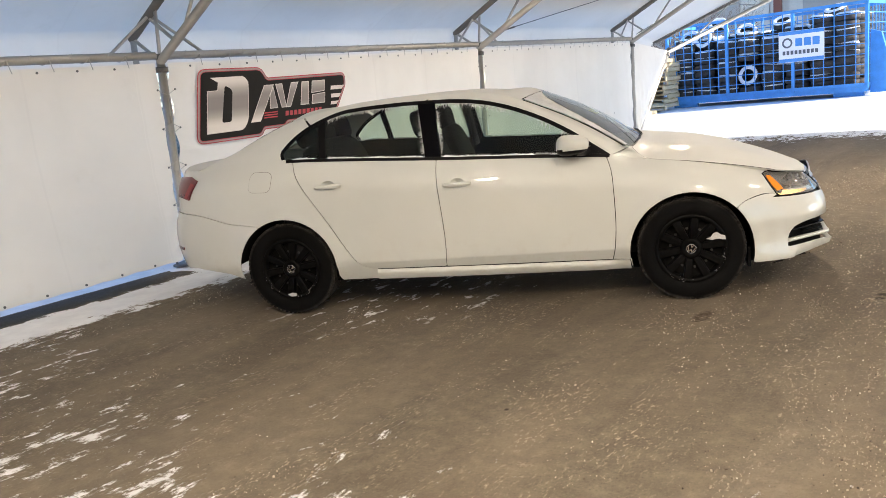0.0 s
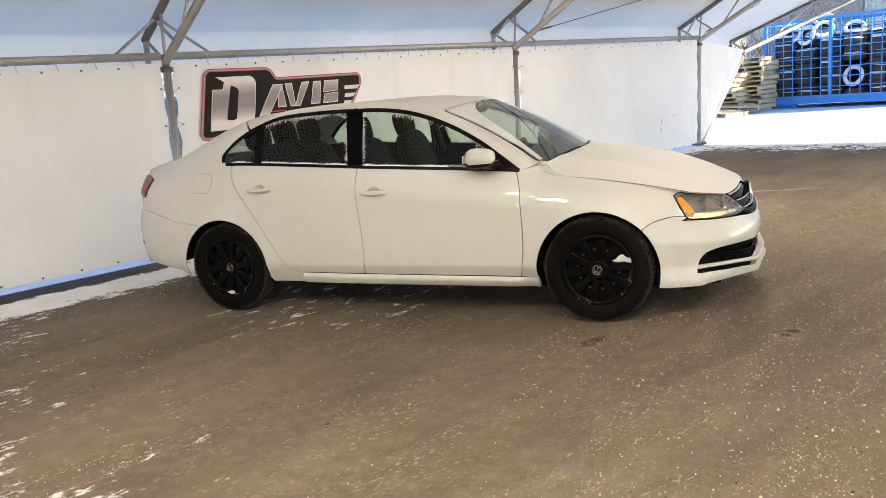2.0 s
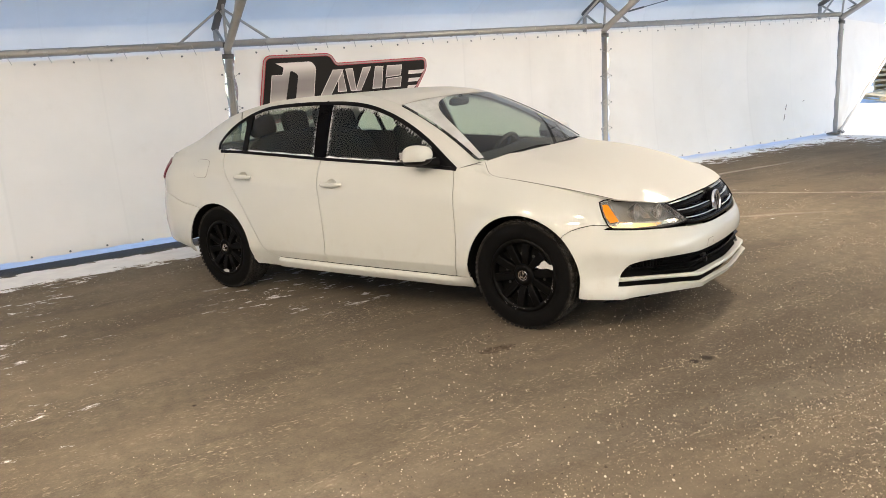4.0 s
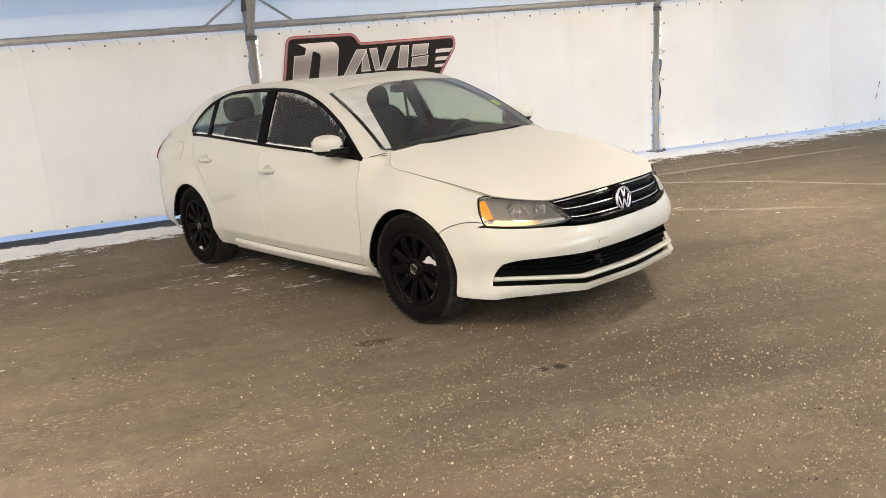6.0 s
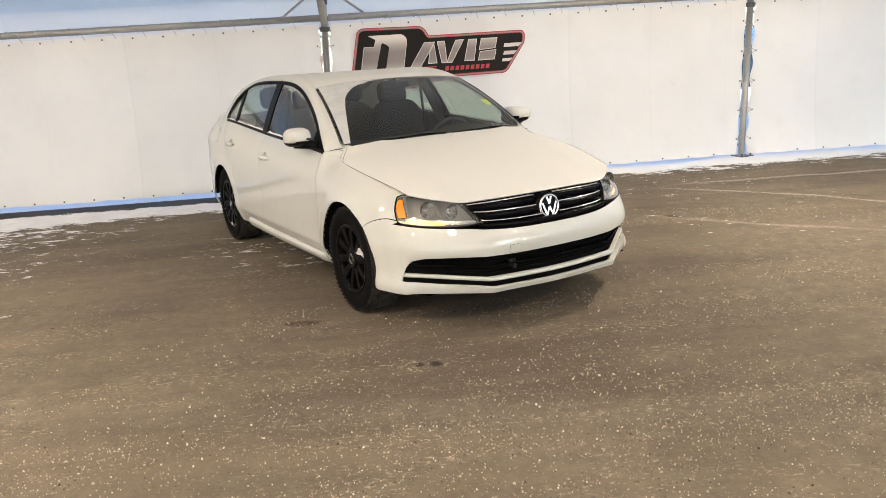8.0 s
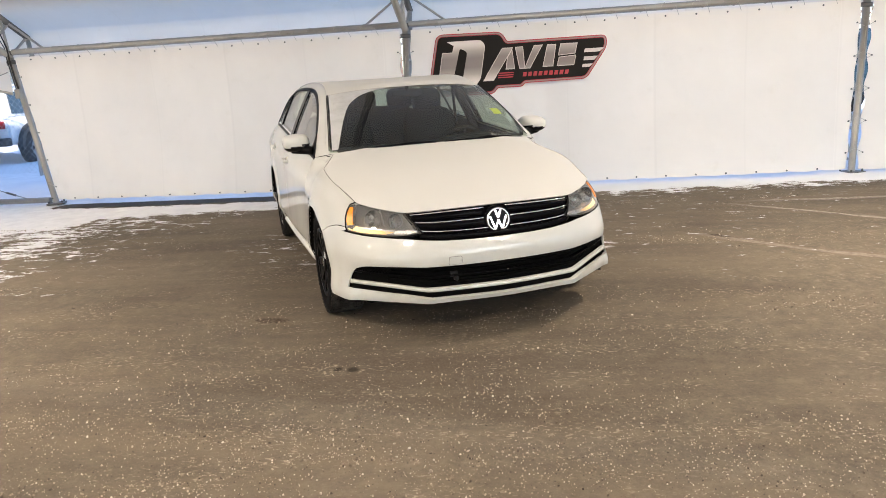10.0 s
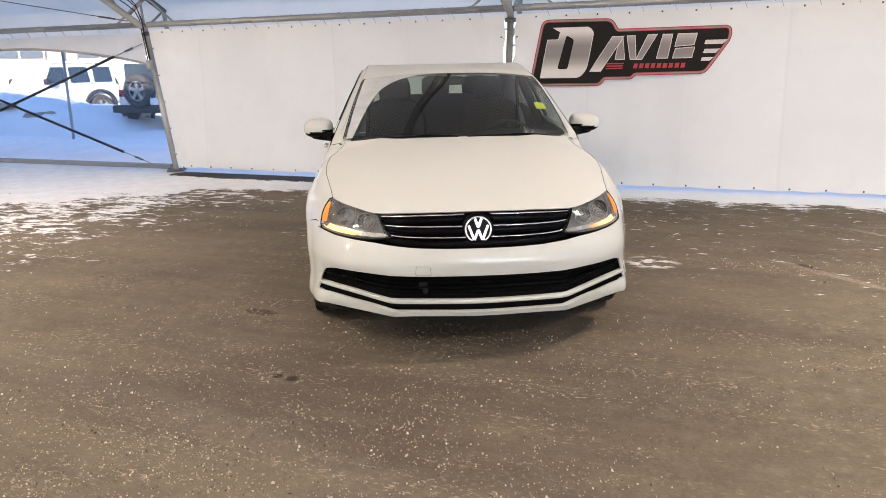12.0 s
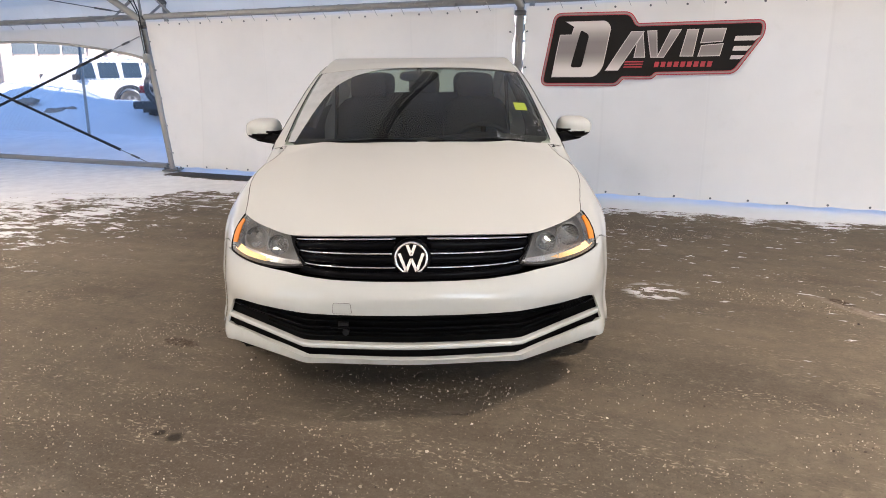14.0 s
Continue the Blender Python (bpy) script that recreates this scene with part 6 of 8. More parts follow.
# front fender: from the door to the bumper seam, over the arch, up to the bonnet edge
SEAM = line((1.600, 0.568), (1.655, 0.598), (1.750, 0.620), (1.835, 0.613), n=5)
seam_s = [(s_from_x(x, z), z) for x, z in SEAM]


def on_s(pts):
    return [(s_from_x(x, z), z) for x, z in pts]


arch_f = [(x, z) for x, z in arc(AXLE, HUB_Z, ARCH_R, 196, 43)]
hood_edge = [(x, belt(x)) for x in np.linspace(0.99, 1.834, 30)]
poly = (on_s(hood_edge) + on_s([(1.800, 0.738), (1.752, 0.728), (1.790, 0.665), (1.826, 0.617)]) + seam_s[::-1][1:] + on_s(arch_f[::-1])
        + [(0.972, sill_z(0.96) + 0.001)] + [(0.862, 0.276)] + shifted(FRONT_GAP, GAP)[-2:0:-1] + [(0.862, 0.916), (0.92, 0.925)])
both_sides("fender", poly, body, PAINT, 0.022)

# quarter panel with the rear pillar
arch_r = [(x, z) for x, z in arc(-AXLE, HUB_Z, ARCH_R, -8, 119)]
BUMP_SEAM = line((-1.508, 0.634), (-1.62, 0.648), (-1.735, 0.664), (-1.85, 0.698), (-1.94, 0.722), n=5)
poly = (REAR_GAP + [(-0.688, sill_z(-0.69) - 0.003), (-0.688, under_z(-0.69)), (-0.80, under_z(-0.8)), (-0.948, under_z(-0.95))] + on_s(arch_r) + on_s(BUMP_SEAM)
        + on_s([(-2.02, 0.735), (-2.15, 0.742), (-2.165, 0.84), (-2.12, 0.848), (-2.058, 0.836), (-1.984, 0.972), (-2.06, 0.998), (-2.10, 1.020)])
        + [(s_from_x(x, rail_z(x)), rail_z(x) - 0.002) for x in np.linspace(-1.98, -1.17, 34)] + [q for q in DLO_TOP if q[0] <= -1.10] + [(-1.25, 1.055)])
poly = shifted(poly, 0.0)


def tail_edge(x, z):
    """The upper edge runs down to the belt line beside the boot."""
    return belt(x) + (z - belt(x)) * smooth01((x + 2.03) / 0.20) if z > belt(x) else z


def quarter(s, z):
    if s < REAR0:
        p = body(s, min(z, belt(s)))
        x = p.x
        if z > belt(x):
            z = tail_edge(x, z)
            y = p.y + (cabin(x, z).y - p.y) * smooth01((x + 2.03) / 0.20)
            return Vector((x, y, z))
        return Vector((p.x, p.y, z))
    return skin(s, z)


both_sides("quarter_panel", poly, quarter, PAINT, 0.03)
# fuel flap, proud by a hair
poly = rounded([(-1.555, 0.870), (-1.385, 0.862), (-1.365, 0.990), (-1.535, 1.000)], 0.045)
flap = sheet(poly, lambda s, z: quarter(s, z) + Vector((0, -0.0022, 0)), 0.03, 0.004)
part("fuel_flap", flap, PAINT, car)
flap = sheet(rounded([(-1.5572, 0.8677), (-1.3828, 0.8597), (-1.3628, 0.9923), (-1.5372, 1.0023)], 0.046),
             lambda s, z: quarter(s, z) + Vector((0, -0.0010, 0)), 0.03, 0.003)
part("fuel_flap_gap", flap, SEAM_GREY, car)


# cant rail: frame over the side windows, windscreen pillar to rear pillar
def cant_rail(mirror):
    bm = bmesh.new()
    top_pts = [p for p in DLO_TOP if p[0] > -1.10]
    n = len(top_pts) - 1
    xa = np.linspace(0.977, -1.32, n + 1)
    rails = []
    for i, (x, z) in enumerate(top_pts):
        f = i / n
        # nearest rail point, square to the outline
        xr = x + 0.105 * smooth01(1 - f * 3.0) + 0.0 * f
        if f > 0.75:
            xr = x - 0.07 * smooth01((f - 0.75) / 0.25)
        xr = min(0.977, xr)
        rails.append((xr, rail_z(xr)))
    rails[0] = (0.977, rail_z(0.977))
    sgn = -1 if mirror else 1

    def fn(u, v):
        i = min(n, int(u * n + 0.5))
        a, b = Vector(top_pts[i]), Vector(rails[i])
        p = a.lerp(b, v)
        q = cabin(p.x, p.y)
        return Vector((q.x, q.y * sgn, q.z))
    add_grid(bm, n, 8, fn)
    return flip_to(bm, Vector((0, -sgn, 0.4)))


for mirror in (False, True):
    part("roof_rail", cant_rail(mirror), PAINT, car)

# bonnet
HOOD_MID = curve((0.95, 0.975), (1.10, 0.968), (1.25, 0.950), (1.45, 0.917), (1.65, 0.868), (1.87, 0.795), (2.0, 0.741), (2.09, 0.700))


def hood_half(x):
    b = belt(x)
    return -body(s_from_x(x, b), b).y


NOSE_X = curve((0.0, 2.092), (0.25, 2.078), (0.40, 2.054), (0.477, 2.035), (0.58, 1.972), (0.65, 1.908), (0.704, 1.838))
NOSE_Z = curve((0.0, 0.702), (0.25, 0.700), (0.477, 0.695), (0.58, 0.712), (0.65, 0.727), (0.704, 0.743))


def bonnet(u, w):
    """u from the scuttle to the nose, w from -1 to 1 across the car."""
    k = abs(w)
    xs = 1.010 + (1.834 - 1.010) * u
    es = hood_half(xs) - 0.003
    x_r = 1.075 - 0.065 * k ** 3
    yf = k * 0.704
    x = x_r + (NOSE_X(yf) - x_r) * u
    rise = math.exp(-(u / 0.045) ** 1.5) * k ** 4      # the rear corners climb to the windscreen's foot
    es -= 0.042 * rise
    y = k * es + (yf - k * (hood_half(1.834) - 0.003)) * u ** 3
    xm = 1.075 + (2.086 - 1.075) * u
    zm, ze = HOOD_MID(xm), belt(xs)
    fall = 0.42 * k ** 2 + 0.58 * k ** 6
    z = zm + (ze - zm) * fall
    z1 = 0.702 + (belt(1.834) - 0.702) * fall
    z += (NOSE_Z(yf) - z1) * u ** 5
    z += 0.050 * rise
    z += 0.008 * math.exp(-((k - 0.66) / 0.10) ** 2) * smooth01((1 - u) / 0.4)
    return Vector((x, math.copysign(y, w), z))


bm = bmesh.new()
add_grid(bm, 44, 48, lambda u, v: bonnet(u, -1 + 2 * v))
flip_to(bm, Vector((0, 0, 1)))
edges = [e for e in bm.edges if len(e.link_faces) == 1]
r = bmesh.ops.extrude_edge_only(bm, edges=edges)
for v in [g for g in r["geom"] if isinstance(g, bmesh.types.BMVert)]:
    v.co += Vector((-0.012 if v.co.x > 1.8 else 0, -math.copysign(0.006, v.co.y), -0.007 if v.co.x > 1.8 else -0.016))
for e in edges:
    e.smooth = False
part("bonnet", bm, PAINT, car)

# shut line between the bonnet and each fender, from the windscreen's corner with a kink
for sgn in (-1, 1):
    pts = [bonnet(float(u), -1) + Vector((0, -0.0015, -0.0008)) for u in np.linspace(0.0, 0.988, 46)]
    bm = bmesh.new()
    add_tube(bm, [Vector((p.x, p.y * sgn, p.z)) for p in pts], 0.0016, 6)
    part("bonnet_gap", bm, SHUT_LINE, car)

# the foot of each windscreen pillar runs into the fender and the bonnet's corner
for mirror in (False, True):
    bm = bmesh.new()
    sgn = -1 if mirror else 1

    def foot_fn(u, v):
        x = 0.868 + 0.262 * u
        low = body(x, belt(x) - 0.006)
        if x <= 1.010:
            high = cabin(0.868, 0.916).lerp(bonnet(0.0, -1), (x - 0.868) / 0.142)
        else:
            high = bonnet((x - 1.010) / 0.828, -1)
        p = low.lerp(high, v) + Vector((0, -0.006, 0.004)) * math.sin(math.pi * v) * min(1.0, u * 4, (1 - u) * 4)
        return Vector((p.x, p.y * sgn, p.z))
    add_grid(bm, 36, 8, foot_fn)
    part("pillar_foot", flip_to(bm, Vector((0, -sgn, 1))), PAINT, car)
    ends = [cabin(0.868, 0.916), cabin(0.977, rail_z(0.977)), Vector((0.995, -0.672, 0.945)), bonnet(0.0, -1)]
    bm = bmesh.new()

    def base_fn(u, v):
        p = ends[0].lerp(ends[3], u).lerp(ends[1].lerp(ends[2], u), v) + Vector((0, 0.004, -0.004))
        return Vector((p.x, p.y * sgn, p.z))
    add_grid(bm, 8, 4, base_fn)
    part("pillar_base", flip_to(bm, Vector((0, -sgn, 1))), PAINT, car)

# roof
bm = bmesh.new()


def roof_half(x):
    return -cabin(x, rail_z(x)).y


def roof_skin(u, v):
    w = -1 + 2 * v
    k = abs(w)
    x0 = 0.415 - 0.085 * k ** 2
    x1 = -1.235 - 0.02 * k ** 2
    x = x0 + (x1 - x0) * u
    zr = rail_z(x)
    mid = max(roof_mid(min(x, 0.30)) - max(0, x - 0.30) * 0.30, zr)
    return Vector((x, w * roof_half(x), zr + (mid - zr) * (1 - k ** 2.6)))


add_grid(bm, 34, 28, roof_skin)
part("roof", flip_to(bm, Vector((0, 0, 1))), PAINT, car)


# windscreen and rear window
def screen(u, v):
    """u up from the scuttle to the roof, v across."""
    w = -1 + 2 * v
    k = abs(w)
    foot = Vector((1.085 - 0.105 * k ** 2.2, w * 0.700, 0.962 - 0.014 * k * k))
    zr = rail_z(0.335)
    head = roof_skin(0, v) + Vector((0.001, 0, -0.002))
    p = foot.lerp(head, u)
    bow = 0.028 * math.sin(math.pi * u)
    return p + Vector((bow * 0.45, 0, bow * 0.9 * (1 - 0.2 * k)))


bm = bmesh.new()
add_grid(bm, 24, 28, screen)
WINDSCREEN = part("windscreen", flip_to(bm, Vector((1, 0, 1))), SCREEN_GLASS, car, "windscreen, partly frosted over")


# flange between the windscreen's edge and each pillar
for k in (0.0, 1.0):
    bm = bmesh.new()
    sgn = 1 if k == 0 else -1

    def flange(u, v):
        x = 0.977 - (0.977 - 0.345) * u
        a = cabin(x, rail_z(x))
        a = Vector((a.x, a.y * sgn, a.z - 0.001))
        lo, hi = 0.0, 1.0
        for _ in range(18):
            mid = (lo + hi) / 2
            if screen(mid, k).x > x:
                lo = mid
            else:
                hi = mid
        b = screen(lo, k + (0.002 if k == 0 else -0.002)) + Vector((0, 0, -0.002))
        return a.lerp(b, v)
    add_grid(bm, 26, 2, flange)
    part("pillar_flange", flip_to(bm, Vector((0.4, 0, 1))), PAINT, car)


def rear_screen(u, v):
    w = -1 + 2 * v
    head = roof_skin(1, v) + Vector((-0.004, 0, -0.004))
    x = -1.93
    foot = Vector((-1.95 + 0.06 * abs(w) ** 2, w * 0.60, 1.075 - 0.02 * abs(w) ** 2))
    p = head.lerp(foot, u)
    return p + Vector((0, 0, 0.02 * math.sin(math.pi * u)))


bm = bmesh.new()
add_grid(bm, 18, 20, rear_screen)
part("rear_window", flip_to(bm, Vector((-1, 0, 1))), SIDE_GLASS, car)
# black seals beside the windscreen
for k in (0.0, 1.0):
    bm = bmesh.new()
    add_tube(bm, [screen(0.04 + 0.94 * i / 20, k) + Vector((0, (-1 if k == 0 else 1) * 0.002, 0.0)) for i in range(21)], 0.0028, 6)
    part("windscreen_seal", bm, BLACK_TRIM, car)

# boot lid
bm = bmesh.new()


def boot(u, v):
    w = -1 + 2 * v
    k = abs(w)
    back = -2.352 + 0.13 * k ** 3
    if u < 0.6:
        f = u / 0.6
        x = -1.955 + (back + 1.955) * f
        z = 1.072 - 0.040 * f + 0.016 * f * f - 0.030 * k ** 2.5
        return Vector((x, w * (0.66 - 0.15 * f), z))
    f = (u - 0.6) / 0.4
    return Vector((back - 0.012 * math.sin(f * 3.1) + 0.02 * f, w * 0.51, 1.048 - 0.030 * k ** 2.5 - 0.30 * f))


add_grid(bm, 24, 20, boot)
part("boot_lid", flip_to(bm, Vector((-0.3, 0, 1))), PAINT, car)
# deck beside the boot lid
for mirror in (False, True):
    bm = bmesh.new()
    sgn = -1 if mirror else 1

    def deck(u, v):
        x = -1.215 - 1.000 * u
        zr = rail_z(x) if x > -1.98 else belt(x) + 0.004
        edge = quarter(s_from_x(x, zr), zr) if x < REAR0 else cabin(x, zr - 0.001)
        a = Vector((x, edge.y, edge.z - 0.001))
        if x > -1.93:
            b = Vector((x, -0.57, rear_screen(min(1, max(0, (-1.25 - x) / 0.66)), 0).z - 0.004))
        else:
            b = boot(min(0.6, (-1.955 - x) / 0.40 * 0.6), 0) + Vector((0, 0.008, -0.003))
        if b.y < a.y:
            b.y = a.y + 0.01
        p = a.lerp(b, v)
        return Vector((p.x, p.y * sgn, p.z))
    add_grid(bm, 26, 4, deck)
    part("rear_deck", flip_to(bm, Vector((0, 0, 1))), PAINT, car)

# rear bumper
poly = ([(s_from_x(x, z), z - 0.004) for x, z in BUMP_SEAM] + on_s([(-2.02, 0.731), (-2.15, 0.738)]) + [(REAR0 - LEN_R, 0.745), (REAR0 - LEN_R, 0.30)]
        + on_s([(-2.20, 0.33), (-2.08, 0.345), (-1.90, 0.322), (-1.78, 0.30), (-1.68, 0.262)]) + on_s(arc(-AXLE, HUB_Z, ARCH_R, 187, 121, 16)))
both_sides("rear_bumper", poly, body, PAINT, 0.035)
both_sides("rear_reflector", on_s([(-2.20, 0.470), (-2.30, 0.472), (-2.30, 0.494), (-2.20, 0.492)]), lambda s, z: body(s, z) + Vector((-0.002, -0.003, 0)), RED_LENS, 0.02, 0.006)
# panel behind the tail lamps
poly = on_s([(-2.02, 0.745), (-2.15, 0.745)]) + [(REAR0 - LEN_R, 0.745), (REAR0 - LEN_R, 1.022)] + on_s([(-2.33, 1.021), (-2.15, 1.029), (-2.02, 1.031), (-1.96, 0.99), (-2.03, 0.85)])
both_sides("rear_panel", poly, lambda s, z: body(s, z) + Vector((0.003, 0.003, 0)), PAINT, 0.035, 0.0)
# tail lamps
poly = on_s([(-2.060, 0.994), (-1.988, 0.970), (-2.060, 0.839), (-2.12, 0.852), (-2.20, 0.862), (-2.27, 0.982), (-2.15, 0.996)])
for lamp in both_sides("tail_lamp", poly, lambda s, z: body(s, z) + Vector((-0.006, -0.005, 0)), RED_LENS, 0.025, 0.008, "dark red tail lamp"):
    sg = 1 if lamp.data.vertices[0].co.y < 0 else -1
    bm = sheet(on_s([(-2.050, 0.955), (-2.012, 0.945), (-2.072, 0.850), (-2.105, 0.858)]), lambda s, z: body(s, z) + Vector((-0.0075, -0.0075, 0)), 0.02, 0.002, sg < 0)
    part("lamp_stripe", bm, RED_LIGHT, lamp, "brighter red stripe")

# ---------------------------------------------------------------- the car: front end


def front(y, z, push=0.0):
    """The nose skin by half width y (0 at the middle); negative y is the right-hand side."""
    p = body(s_from_y(abs(y), z), z)
    d = Vector((1.0, -0.0, 0)) * push
    return Vector((p.x + push, math.copysign(p.y, y) if y else 0.0, z))


def on_y(pts):
    return [(s_from_y(y, z), z) for y, z in pts]


S_MID = FRONT0 + LEN_F
# lower intake outline (half width, height), its inner end at the middle
IN_TOP = line((0.0, 0.412), (0.25, 0.413), (0.42, 0.416), (0.58, 0.422), (0.70, 0.420), (0.755, 0.402), n=5)
IN_END = [(0.768, 0.380), (0.784, 0.345), (0.796, 0.312)]
LIP_TOP = line((0.802, 0.290), (0.70, 0.282), (0.60, 0.270), (0.46, 0.252), (0.38, 0.245), (0.20, 0.242), (0.0, 0.241), n=4)
CORNER = on_y([(0.803, 0.289)]) + on_s([(1.84, 0.283), (1.76, 0.274), (1.687, 0.267)])
# bumper skin above the intake
poly = ([(s, z - 0.004) for s, z in seam_s] + on_y([(0.795, 0.592), (0.70, 0.579), (0.60, 0.572), (0.50, 0.566), (0.42, 0.556), (0.30, 0.547), (0.15, 0.543)])
        + [(S_MID, 0.542), (S_MID, 0.412)] + on_y(IN_TOP[1:]) + on_y(IN_END) + CORNER + on_s(arc(AXLE, HUB_Z, ARCH_R, -6.5, 42, 16)))
both_sides("front_bumper", poly, body, PAINT, 0.022, 0.010)
# lip below
poly = (on_y(LIP_TOP[:-1]) + [(S_MID, 0.241), (S_MID, 0.218)] + on_y([(0.2, 0.218), (0.41, 0.219), (0.62, 0.220), (0.78, 0.220)])
        + on_s([(1.84, 0.218), (1.76, 0.216), (1.682, 0.219)]) + on_s(arc(AXLE, HUB_Z, ARCH_R, -13, -7, 3)) + CORNER[::-1])
both_sides("front_lip", poly, lambda s, z: body(s, z) + Vector((0.004 * smooth01((s - 1.75) / 0.3), 0, 0)), PAINT, 0.022, 0.03)
# hollow behind the openings
bm = bmesh.new()
n = 30


def fn(u, v):
    y = -0.815 + 1.63 * u
    z = 0.19 + 0.26 * v
    p = front(y, z)
    back = 0.055 - 0.040 * smooth01((abs(y) - 0.70) / 0.09)
    return Vector((p.x - back, p.y * 0.992, z))


add_grid(bm, n, 6, fn)
part("intake_backing", flip_to(bm, Vector((1, 0, 0))), DARK_HOLLOW, car)


def bar_along(pts, h, proud, material, name, depth=0.03, label="", taper=False):
    """A curved slat across the nose. pts: (y, z) from right to left."""
    bm = bmesh.new()
    rings = []
    for i, (y, z) in enumerate(pts):
        f = 1.0
        if taper:
            f = 0.35 + 0.65 * min(1, i / 3, (len(pts) - 1 - i) / 3)
        p = front(y, z)
        hh = h * f
        rings.append([bm.verts.new(Vector((p.x + dx, p.y, z + dz))) for dx, dz in
                      ((proud - depth, -hh / 2), (proud - 0.004, -hh / 2), (proud, -hh / 4), (proud, hh / 4), (proud - 0.004, hh / 2), (proud - depth, hh / 2))])
    for a, b in zip(rings, rings[1:]):
        for k in range(6):
            f = bm.faces.new((a[k], b[k], b[(k + 1) % 6], a[(k + 1) % 6]))
            f.smooth = k in (1, 2, 3)
    bm.faces.new(rings[0])
    bm.faces.new(rings[-1][::-1])
    bmesh.ops.recalc_face_normals(bm, faces=list(bm.faces))
    return part(name, bm, material, car, label)


def across(ymax, zf, n=44):
    return [(-ymax + 2 * ymax * i / n, zf(abs(-ymax + 2 * ymax * i / n))) for i in range(n + 1)]


low_z = curve((0.0, 0.288), (0.25, 0.288), (0.40, 0.291), (0.60, 0.306), (0.79, 0.322))
mid_z = curve((0.0, 0.352), (0.25, 0.353), (0.42, 0.356), (0.60, 0.367), (0.75, 0.380))
bar_along(across(0.786, low_z), 0.019, 0.002, PAINT, "lower_trim_strip", 0.035, "white trim strip across the intake")
bar_along(across(0.762, mid_z), 0.010, -0.012, GLOSS_BLACK, "intake_slat")
for dz in (0.022, 0.040, -0.022, -0.038):
    bar_along(across(0.60, lambda y: mid_z(y) + dz), 0.006, -0.030, DARK_HOLLOW, "intake_slat", 0.02)
# gloss black frame round the upper intake and sensor bosses
for y in (-0.48, 0.48):
    bm = sheet([(y - 0.10, 0.318), (y + 0.10, 0.325 if y < 0 else 0.318), (y + 0.09, 0.405), (y - 0.09, 0.405)], lambda a, z: front(a, z, -0.048), 0.03, 0.004)
    part("intake_blank", flip_to(bm, Vector((1, 0, 0))), DARK_HOLLOW, car)
for y in (-0.66, 0.66):
    bm = bmesh.new()
    for i in range(9):
        for j in range(4):
            yy, zz = y - 0.06 + 0.015 * i + (0.0075 if j % 2 else 0), 0.378 + 0.011 * j
            p = front(yy, zz)
            add_tube(bm, [p + Vector((-0.026, 0, 0)), p + Vector((-0.020, 0, 0))], 0.0048, 6)
    part("honeycomb_grille", bm, DARK_HOLLOW, car)
bm = bmesh.new()
p = front(-0.26, 0.335)
add_tube(bm, [p + Vector((-0.04, 0, 0)), p + Vector((-0.012, 0, 0))], 0.014, 10)
add_box(bm, p.x - 0.04, p.x - 0.02, p.y - 0.03, p.y + 0.01, 0.345, 0.372)
part("sensor", bm, CABIN_PLASTIC, car)

# upper grille
GR_TOP = curve((0.0, 0.700), (0.25, 0.697), (0.48, 0.690))
GR_BOT = curve((0.0, 0.549), (0.20, 0.551), (0.36, 0.558), (0.46, 0.575))


def grille_end(z):
    return 0.474 - (0.690 - z) / (0.690 - 0.575) * 0.060


bm = bmesh.new()


def fn(u, v):
    w = -1 + 2 * u
    z0 = 0.53
    y = w * 0.475
    top, bot = GR_TOP(abs(y)) + 0.006, GR_BOT(abs(y)) - 0.008
    z = bot + (top - bot) * v
    y = w * (grille_end(z) + 0.02)
    return front(y, z, -0.030)


add_grid(bm, 40, 8, fn)
part("grille_backing", flip_to(bm, Vector((1, 0, 0))), GLOSS_BLACK, car)
for k, f in enumerate((0.93, 0.60, 0.27)):
    for side in (-1, 1):
        y_end = 0.462 - (0, 0.018, 0.038)[k]
        pts = []
        for i in range(21):
            y = 0.062 + (y_end - 0.062) * i / 20
            z = GR_BOT(min(y, 0.46)) + (GR_TOP(y) - GR_BOT(min(y, 0.46))) * f
            if k == 0:
                z = GR_TOP(y) - 0.011
            pts.append((y * side, z))
        bar_along(pts if side > 0 else pts[::-1], 0.0075, -0.003, CHROME, "chrome_strip", 0.018, "thin chrome grille strip")
        if k < 2:
            bar_along([(y, z - 0.024) for y, z in (pts if side > 0 else pts[::-1])], 0.036, -0.012, GLOSS_BLACK, "grille_slat", 0.02)
bar_along(across(0.44, lambda y: GR_BOT(min(y, 0.46)) + 0.010), 0.030, -0.006, GLOSS_BLACK, "grille_lower_slat", 0.02)

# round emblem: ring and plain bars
emb = front(0, 0.622)


def disc(bm, r0, r1, x0, x1, n=36):
    """A ring with rounded face about the x axis."""
    prof = [(r0, x0), (r0, x1 - 0.002), ((r0 + r1) / 2, x1), (r1, x1 - 0.002), (r1, x0)]
    rings = [[bm.verts.new((x, r * math.cos(2 * math.pi * i / n), r * math.sin(2 * math.pi * i / n))) for r, x in prof] for i in range(n)]
    for i in range(n):
        for k in range(len(prof) - 1):
            f = bm.faces.new((rings[i][k], rings[(i + 1) % n][k], rings[(i + 1) % n][k + 1], rings[i][k + 1]))
            f.smooth = True


